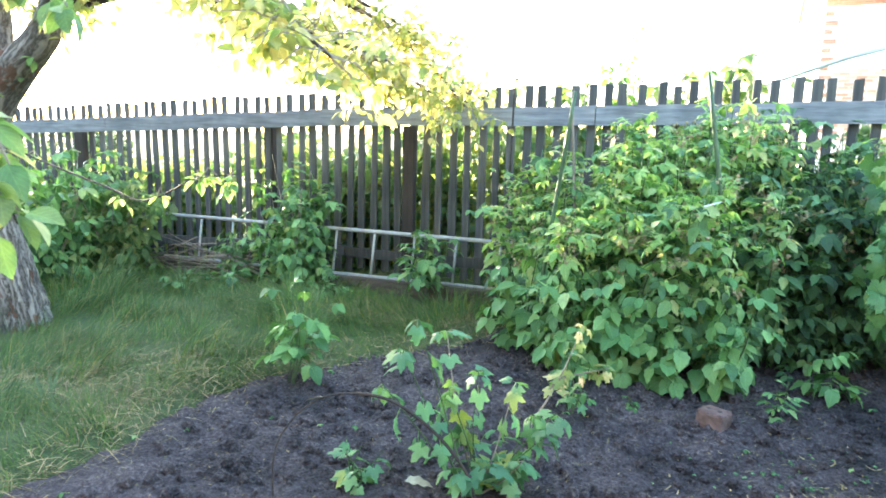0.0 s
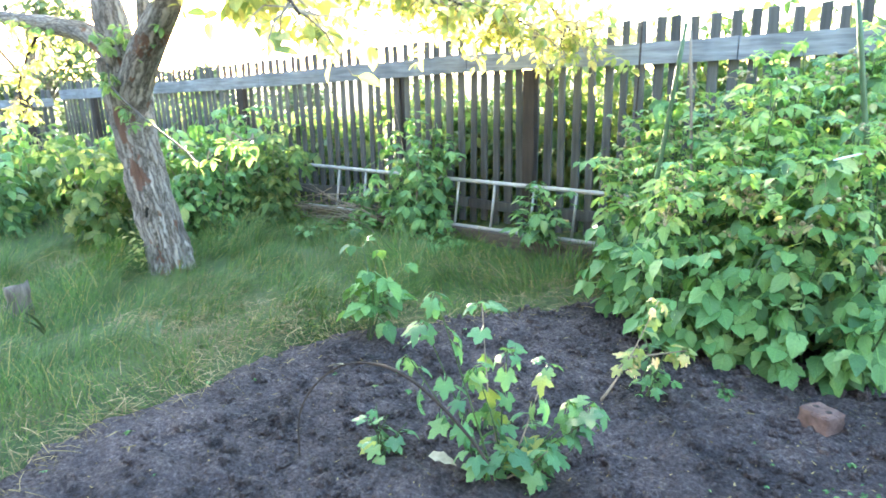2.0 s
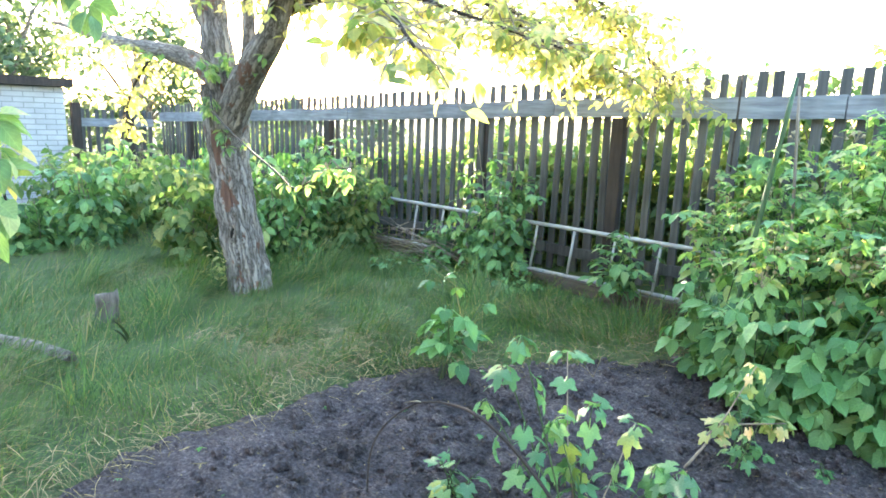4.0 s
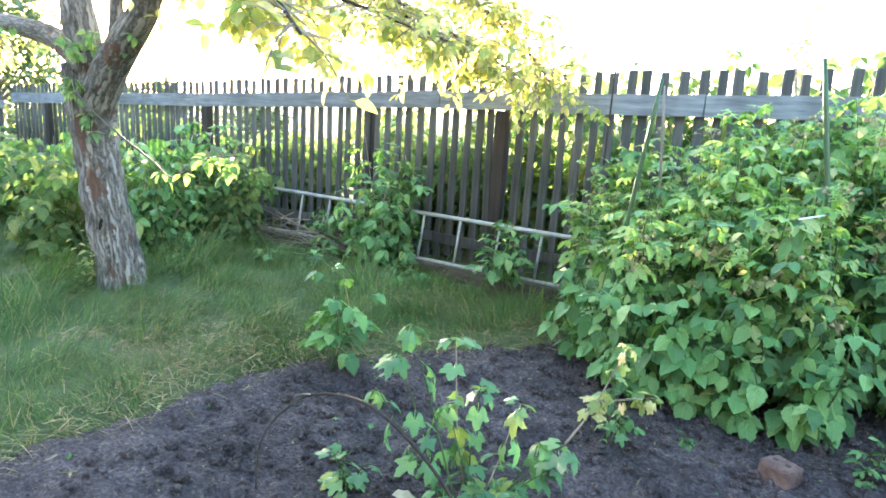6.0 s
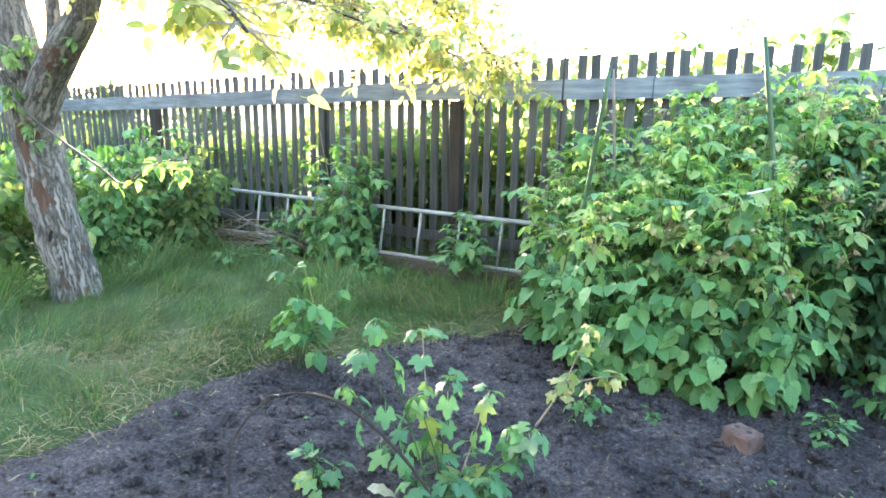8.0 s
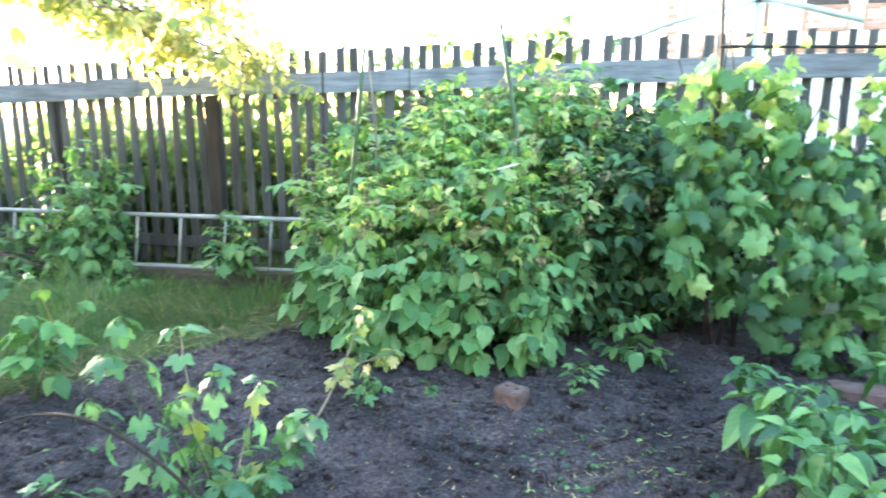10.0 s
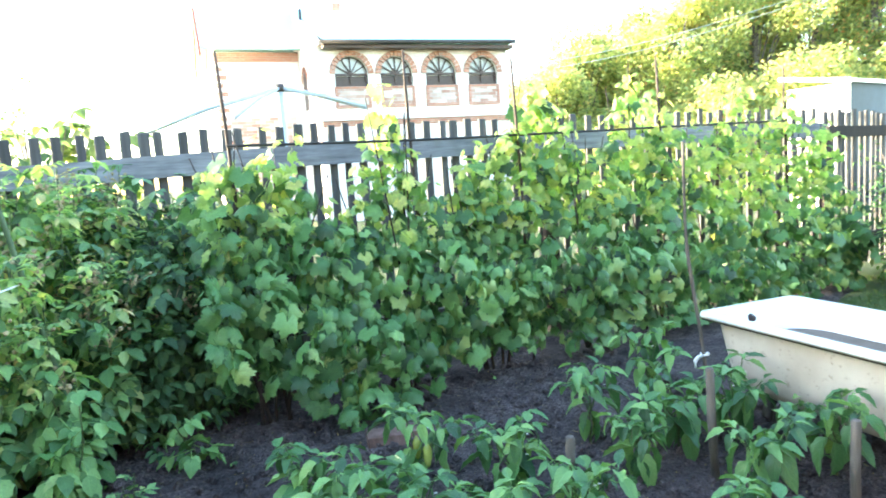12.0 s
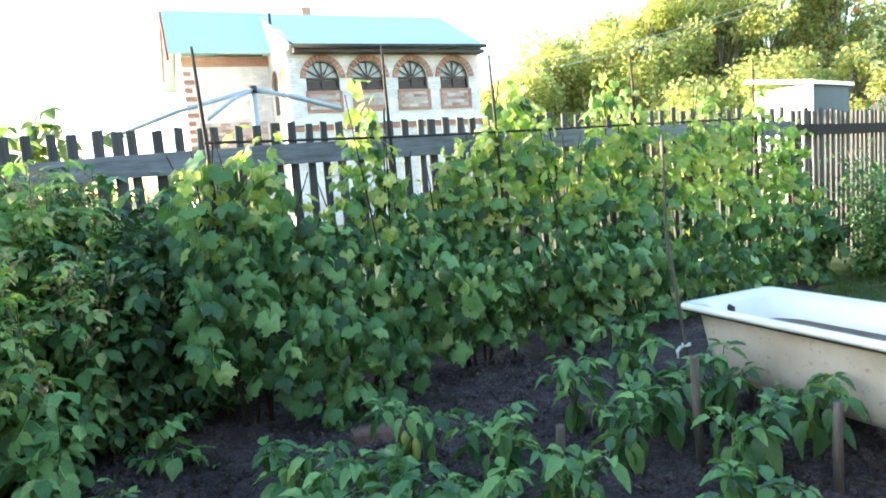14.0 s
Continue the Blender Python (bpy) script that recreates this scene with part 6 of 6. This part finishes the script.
bm = bmesh.new()
box(bm, HL, HR, HF - 0.05, HF - 0.005, 2.88, 3.045)
part("brick_band", bm, M_RED_BRICK, house, "red brick band")


def slab(name, corners, thick, material, label):
    bm = bmesh.new()
    f = bm.faces.new([bm.verts.new(c) for c in corners])
    bmesh.ops.recalc_face_normals(bm, faces=[f])
    bmesh.ops.solidify(bm, geom=[f], thickness=thick)
    return part(name, bm, material, house, label)


RIDGE = 7.22
slab("roof", [(5.5, 19.55, 5.3), (11.75, 19.55, 5.35), (12.2, 24.0, RIDGE + 0.06), (5.5, 24.0, RIDGE + 0.02)], 0.06, M_ROOF, "turquoise sheet metal roof")
slab("roof", [(2.22, 22.5, 5.6), (5.49, 22.5, 5.6), (5.49, 24.0, RIDGE), (2.22, 24.0, RIDGE)], 0.06, M_ROOF, "turquoise sheet metal roof")
slab("roof", [(2.22, 24.02, RIDGE), (12.2, 24.02, RIDGE + 0.06), (13.0, 28.2, 5.3), (2.22, 28.2, 5.3)], 0.06, M_ROOF, "turquoise sheet metal roof")
slab("roof", [(11.76, 19.56, 5.33), (13.0, 28.1, 5.28), (12.21, 24.0, RIDGE + 0.04)], 0.05, M_ROOF, "turquoise sheet metal hip")
bm = bmesh.new()
for p in ((2.18, 22.3, 5.4), (2.18, 24.0, 7.2)), ((2.18, 24.0, 7.2), (2.18, 27.2, 5.5)):
    tube(bm, p, 0.05, 4)
part("bargeboard", bm, M_RED_TRIM, house, "red painted bargeboard")
bm = bmesh.new()
tube(bm, [(5.45, 19.45, 5.26), (11.75, 19.45, 5.30)], 0.06, 8)
tube(bm, [(5.45, 19.45, 5.26), (5.45, 22.5, 6.3), (5.45, 22.5, 6.9)], 0.05, 6)
part("gutter", bm, M_DARK_METAL, house, "dark eaves gutter", smooth=True)
bm = bmesh.new()
box(bm, 5.5, HR + 0.05, 19.6, 19.99, 5.12, 5.22)
part("soffit", bm, M_WINDOW_FRAME, house, "dark wooden eaves")
bm = bmesh.new()
box(bm, 7.0, 7.32, 24.4, 24.7, 6.7, 7.62)
part("chimney", bm, M_RED_BRICK, house, "red brick chimney")

# ---- shed past the side fence ----
shed = thing("garden_shed", (13.5, 9.5, 0), "small white shed with a blue-grey side and a pale metal roof", "shed", turn=-78)
for name, b, mat, label in (("front_wall", (-1.25, 0.0, 0, 0.06, 0, 2.54), M_SHED_WHITE, "whitewashed wall"), ("side_wall", (-0.06, 0.0, 0.062, 1.75, 0, 2.54), M_SHED_BLUE, "blue-grey painted wall"),
                            ("back_wall", (-1.25, 0.0, 1.752, 1.81, 0, 2.54), M_SHED_BLUE, ""), ("left_wall", (-1.25, -1.19, 0.062, 1.75, 0, 2.54), M_SHED_WHITE, "")):
    bm = bmesh.new()
    box(bm, *b)
    part(name, bm, mat, shed, label)
bm = bmesh.new()
vs = box(bm, -1.38, 0.08, -0.12, 1.9, 2.67, 2.75)
for v in vs:
    v.co.z += -0.15 * v.co.x - 0.13
part("roof", bm, M_SHED_ROOF, shed, "pale metal roof")

# ---- white brick outbuilding beyond the tree ----
hut = thing("brick_outbuilding", (-12.0, 1.74, -0.3), "low whitewashed brick outbuilding beyond the apple tree", "outbuilding")
bm = bmesh.new()
box(bm, -1.5, 1.5, -2.2, 1.75, 0, 1.8)
part("wall", bm, M_GREY_BRICK, hut, "greying whitewashed brick wall")
bm = bmesh.new()
box(bm, -1.6, 1.62, -2.3, 1.85, 1.81, 1.93)
part("roof", bm, M_POST, hut, "dark board roof")


# ---- trees on the rise behind ----
FAR_LEAF = (np.array([(0, 0, 0), (-0.34, 0.45, 0.06), (0.34, 0.45, 0.06), (0, 1, -0.22)]), [(0, 2, 1), (1, 2, 3)], np.tile((1.0, 0.5), (4, 1)))


def far_tree(x, y, base, height, radius, leaves, seed, leaf=0.32, material=M_WOODS, label="broad-leaved tree on the rise behind the gardens"):
    rng = random.Random(seed)
    t = thing("tree", (x, y, base), label, "tree", "trees on the rise")
    slim = min(1.0, radius / 2.0)
    bm = bmesh.new()
    tube(bm, bend([(0, 0, -0.6), (rng.uniform(-0.2, 0.2), 0, height * 0.3), (rng.uniform(-0.4, 0.4), 0, height * 0.75)], 4), [lerp(0.22, 0.05, k / 8) * slim for k in range(9)], 7)
    knots = []
    for k in range(24):
        a, r = rng.uniform(0, 2 * math.pi), radius * rng.uniform(0.35, 0.9)
        z = height * rng.uniform(0.14, 0.92)
        c = Vector((r * math.cos(a), r * math.sin(a), z))
        if z > height * 0.75:
            c.x *= 0.6
            c.y *= 0.6
        knots.append((c, radius * rng.uniform(0.28, 0.48)))
        tube(bm, [(0, 0, z * 0.55), c * 0.6 + Vector((0, 0, z * 0.3)), c], [0.07 * slim, 0.045 * slim, 0.02 * slim], 5)
    part("trunk", bm, M_TRUNK, t)
    poses = []
    for _ in range(leaves):
        c, r = rng.choice(knots)
        d = Vector((rng.gauss(0, 1), rng.gauss(0, 1), rng.gauss(0, 0.8))).normalized() * r * rng.uniform(0.55, 1.15)
        poses.append(leaf_pose(c + d, rng.uniform(0, 360), rng.uniform(-60, 40), rng.uniform(-50, 50), leaf * rng.uniform(0.7, 1.3)))
    cloud("crown", [FAR_LEAF], poses, rng, material, t)


rng = random.Random(200)
FAR = [(23.6, 36, 8.4), (26.3, 36, 9.8), (29.0, 35.5, 11.0), (31.6, 35, 11.8), (34.4, 34, 12.8), (37.0, 32.5, 13.8), (39.5, 30.5, 14.4), (41.8, 27.5, 14.6), (19.4, 33, 5.2), (21.0, 34, 6.4), (22.5, 33, 7.2), (25.0, 34, 8.8), (27.6, 33, 10.0), (30.0, 32, 11.0), (32.8, 32, 12.0), (35.5, 31, 13.2), (38.0, 29, 14.0), (40.5, 27, 14.4), (42.5, 24, 13.6),
       (44.0, 21, 14.0), (45.0, 18, 14.0), (46, 14.5, 13.6), (24.0, 27.5, 3.6), (28.5, 27, 5.2), (32.0, 25, 6.2), (34.5, 22, 7.2), (36.0, 18.5, 7.6), (37.0, 15.5, 7.4)]
for k, (x, y, h) in enumerate(FAR):
    # low front trees and the far right ones get the shade-dark leaf
    far_tree(x, y, -0.2, h + rng.uniform(-0.4, 0.4), rng.uniform(2.5, 3.3), 11000, 210 + k, 0.25, M_WOODS_SHADED if x > 43.5 or (k > 21 and x > 35) else M_ROWAN if x > 36 else M_WOODS)
rng = random.Random(230)
for k in range(9):
    # backlit row on the left, darkened by leaf colour
    far_tree(-24 + rng.uniform(-5, 5), 0.5 + 2.4 * k + rng.uniform(-0.6, 0.6), -0.8, rng.uniform(2.0, 2.9) + (2.6 if k < 4 else 0.0), 1.9 if k < 4 else 1.6, 3000 if k < 4 else 1400, 240 + k, 0.22, M_WOODS_SHADED)
far_tree(14.0, 7.25, -0.2, 4.9, 1.25, 9000, 259, 0.13, M_WOODS_SHADED, "dark green tree behind the side fence, shade in its leaf colour")
# a lone tree top above the fence
far_tree(-2.2, 19.0, -0.2, 5.2, 0.45, 220, 260, 0.13, M_WILD)

# ---- overhead cables ----
for dz in (0.0, 0.35):
    bm = bmesh.new()
    tube(bm, bend([(14.0, 28.2, 5.3 + dz), (23.0, 28.0, 6.6 + dz), (33.0, 27.8, 8.9 + dz), (45.0, 27.5, 12.2 + dz)], 6), 0.02, 5)
    tagged(mesh_object("overhead_cable", bm, M_CABLE, smooth=True), "pale overhead cable crossing before the trees", "cable")


# ---- grass, weeds and litter ----
def blade(width, bend_out):
    v = [(-width, 0, 0), (width, 0, 0), (-width * 0.8, bend_out * 0.18, 0.45), (width * 0.8, bend_out * 0.18, 0.45), (-width * 0.45, bend_out * 0.6, 0.8), (width * 0.45, bend_out * 0.6, 0.8), (0, bend_out * 1.15, 0.95)]
    return np.array(v), [(0, 1, 3), (0, 3, 2), (2, 3, 5), (2, 5, 4), (4, 5, 6)], np.tile((1.0, 0.5), (7, 1))


BLADES = [blade(0.012, 0.5), blade(0.016, 0.9), blade(0.010, 0.25), blade(0.014, 1.3)]


def lawn(name, label, x0, x1, y0, y1, count, seed, keep, length=(0.09, 0.25)):
    rng = random.Random(seed)
    poses = []
    while len(poses) < count:
        x, y = rng.uniform(x0, x1), rng.uniform(y0, y1)
        if not keep(x, y, rng):
            continue
        n = noise.noise(Vector((x * 1.4, y * 1.4, 7.0)))
        tuft = 0.7 + 0.9 * noise.noise(Vector((x * 3.2, y * 3.2, 2.0)))
        if tuft < 0.25:
            tuft = 0.25
        h = rng.uniform(*length) * (1 + 0.45 * n) * tuft * min(1.0, 0.45 - 2.0 * min(0.0, edge_gap(x, y)))
        az = 200 * noise.noise(Vector((x * 0.9, y * 0.9, 11.0))) + rng.gauss(0, 38)
        poses.append(pose(x, y, turf_height(x, y) - 0.01, rng.uniform(-58, 0), rng.uniform(-15, 15), az) @ Matrix.Diagonal((max(0.13, 0.8 * h), h, h, 1)))
    return tagged(cloud(name, BLADES, poses, rng, M_GRASS), label, "grass")


lawn("lawn_grass", "long soft uncut grass, dry in patches", -7.5, -1.2, 0.2, 4.85, 70000, 301, lambda x, y, r: edge_gap(x, y) < 0.02 + 0.08 * r.random() and not (x > -2.45 and y > 4.42) and (x > -5.5 or r.random() < 0.35) and not (noise.noise(Vector((x * 1.1, y * 1.1, 4.0))) > 0.33 and r.random() < 0.55))
rng = random.Random(308)
THATCH = [(-3.15, 2.15, 0.25), (-3.4, 2.7, 0.3), (-2.68, 2.6, 0.28), (-2.4, 2.0, 0.22)]
M_STRAW = leaf_material("dry_straw", [(0.0, (0.10, 0.10, 0.05)), (0.6, (0.20, 0.20, 0.105)), (1.0, (0.33, 0.33, 0.19))], (1.0, 1.0, 0.8), 0.15, 0.8, 1.1)
poses = []
while len(poses) < 7500:
    x, y = rng.uniform(-5.0, -1.1), rng.uniform(0.3, 4.4)
    g = edge_gap(x, y)
    patch = noise.noise(Vector((x * 1.1, y * 1.1, 4.0)))
    if g < 0.22 and (rng.random() < 0.5 * math.exp(-abs(g - 0.02) / 0.16) or (g < 0 and (patch > 0.2 or any(math.hypot(x - a, (y - b) * 1.3) < r for a, b, r in THATCH)) and rng.random() < 0.6)):
        az = 150 * noise.noise(Vector((x * 1.3, y * 1.3, 21.0))) + rng.gauss(0, 60)
        poses.append(pose(x, y, max(turf_height(x, y), soil_height(x, y)) + rng.uniform(0.01, 0.05), rng.uniform(-94, -58), rng.uniform(-25, 25), az) @ Matrix.Diagonal((0.12, 0.09, rng.uniform(0.04, 0.16), 1)))
tagged(cloud("dry_thatch", BLADES, poses, rng, M_STRAW), "dry flattened straw in the lawn and along the soil", "straw")
lawn("lawn_grass", "long bent tufts standing in the lawn", -6.0, -1.2, 0.3, 4.8, 9000, 306,
     lambda x, y, r: edge_gap(x, y) < 0.0 and noise.noise(Vector((x * 2.3, y * 2.3, 15.0))) > 0.12, (0.2, 0.36))
lawn("lawn_grass", "dark tall grass under the fence", -6.0, -1.2, 3.7, 4.85, 9000, 305, lambda x, y, r: edge_gap(x, y) < 0.0 and not (x > -2.45 and y > 4.42) and r.random() < (y - 3.6), (0.10, 0.20))
lawn("lawn_grass", "short green lawn beyond the bathtub", 4.2, 10.0, 0.5, 4.8, 42000, 302, lambda x, y, r: edge_gap(x, y) < 0.03 and y < 4.9 - (x - 6.6) * 0.25, (0.08, 0.17))
lawn("hedge_bank_grass", "tall rough grass outside the fence", -10, 8, 5.1, 7.5, 7000, 303, lambda x, y, r: True, (0.25, 0.5))

rng = random.Random(310)
poses = []
for _ in range(3000):
    x, y = rng.uniform(-2.3, 3.2), rng.uniform(0.9, 4.4)
    g = edge_gap(x, y)
    if g > 0.0 and (rng.random() < 0.12 or g < 0.28 * rng.random() or (0.1 < x < 0.75 and 2.2 < y < 2.95 and rng.random() < 0.75)):
        poses.append(pose(x, y, soil_height(x, y) + 0.008, rng.uniform(84, 96), rng.uniform(-8, 8), rng.uniform(0, 360)) @ Matrix.Diagonal((0.22, 0.006, 0.012 + 0.06 * rng.random() ** 2, 1)))
for _ in range(2600):
    x, y = rng.uniform(-2.2, 3.2), rng.uniform(0.9, 4.3)
    if edge_gap(x, y) > 0.0:
        poses.append(pose(x, y, soil_height(x, y) + 0.006, rng.uniform(70, 110), rng.uniform(-20, 20), rng.uniform(0, 360)) @ Matrix.Diagonal((0.2, 0.006, rng.uniform(0.004, 0.014), 1)))
for _ in range(150):
    x, y = rng.gauss(0.45, 0.26), rng.gauss(2.55, 0.22)
    poses.append(pose(x, y, soil_height(x, y) + 0.008, rng.uniform(80, 96), rng.uniform(-8, 8), rng.uniform(0, 360)) @ Matrix.Diagonal((0.25, 0.006, rng.uniform(0.010, 0.035), 1)))
tagged(cloud("soil_litter", BLADES, poses, rng, M_STRAW), "dry straw and stalk bits scattered on the soil", "litter")

poses = []
for _ in range(900):
    x, y = rng.uniform(-2.2, 3.2), rng.uniform(0.9, 4.4)
    g = edge_gap(x, y)
    near = 0.05 < x < 0.8 and 2.2 < y < 2.95
    if g > 0.02 and (rng.random() < 0.06 or (near and rng.random() < 0.6) or (g < 0.3 and rng.random() < 0.3)):
        poses.append(leaf_pose((x, y, soil_height(x, y) + 0.01), rng.uniform(0, 360), rng.uniform(-5, 35), rng.uniform(-20, 20), rng.uniform(0.015, 0.05)))
for _ in range(110):
    x, y = rng.gauss(0.40, 0.28), rng.gauss(2.6, 0.25)
    poses.append(leaf_pose((x, y, soil_height(x, y) + 0.01), rng.uniform(0, 360), rng.uniform(-5, 35), rng.uniform(-20, 20), rng.uniform(0.010, 0.03)))
tagged(cloud("weed_seedlings", S_BEAN, poses, rng, M_GRAPE), "tiny weed seedlings sprouting in the soil", "weeds")

# loose clods on the dug soil
rng = random.Random(320)
poses = []
for _ in range(9000):
    x, y = rng.uniform(-2.0, 3.3), rng.uniform(0.9, 4.2)
    if edge_gap(x, y) > 0.06:
        s = 0.004 + 0.030 * rng.random() ** 4
        poses.append(pose(x, y, soil_height(x, y) + s * 0.3, rng.uniform(0, 360), rng.uniform(0, 360), rng.uniform(0, 360)) @ Matrix.Diagonal((s * rng.uniform(0.7, 1.4), s, s * rng.uniform(0.6, 1), 1)))
bm = bmesh.new()
bmesh.ops.create_icosphere(bm, subdivisions=1, radius=1.0)
bmesh.ops.triangulate(bm, faces=bm.faces)
bm.verts.index_update()
clod = (np.array([tuple(v.co * (1 + 0.25 * noise.noise(v.co * 3))) for v in bm.verts]), [tuple(v.index for v in f.verts) for f in bm.faces], np.zeros((len(bm.verts), 2)))
bm.free()
clods = tagged(cloud("soil_clods", [clod], poses, rng, M_SOIL), "loose dark clods on the dug soil", "soil")
clods.data.polygons.foreach_set("use_smooth", [False] * len(clods.data.polygons))


# ---- bare earth bank past the shed ----
def bank(x, y):
    d = math.hypot((x - 26.5) / 6.0, (y - 13.3) / 4.2)
    return 3.9 * max(0.0, 1 - d * d) - 0.3 + 0.15 * noise.noise(Vector((x * 0.8, y * 0.8, 0)))


M_BANK = plain("dry_tan_earth", (0.36, 0.28, 0.20), 0.95, 0.0, 0.3, 1.5, 0.6)
tagged(sheet("earth_bank", list(np.arange(20.5, 33.6, 0.4)), list(np.arange(9.0, 17.8, 0.4)), bank, M_BANK), "bare tan earth bank past the shed", "bank", kind="structure")
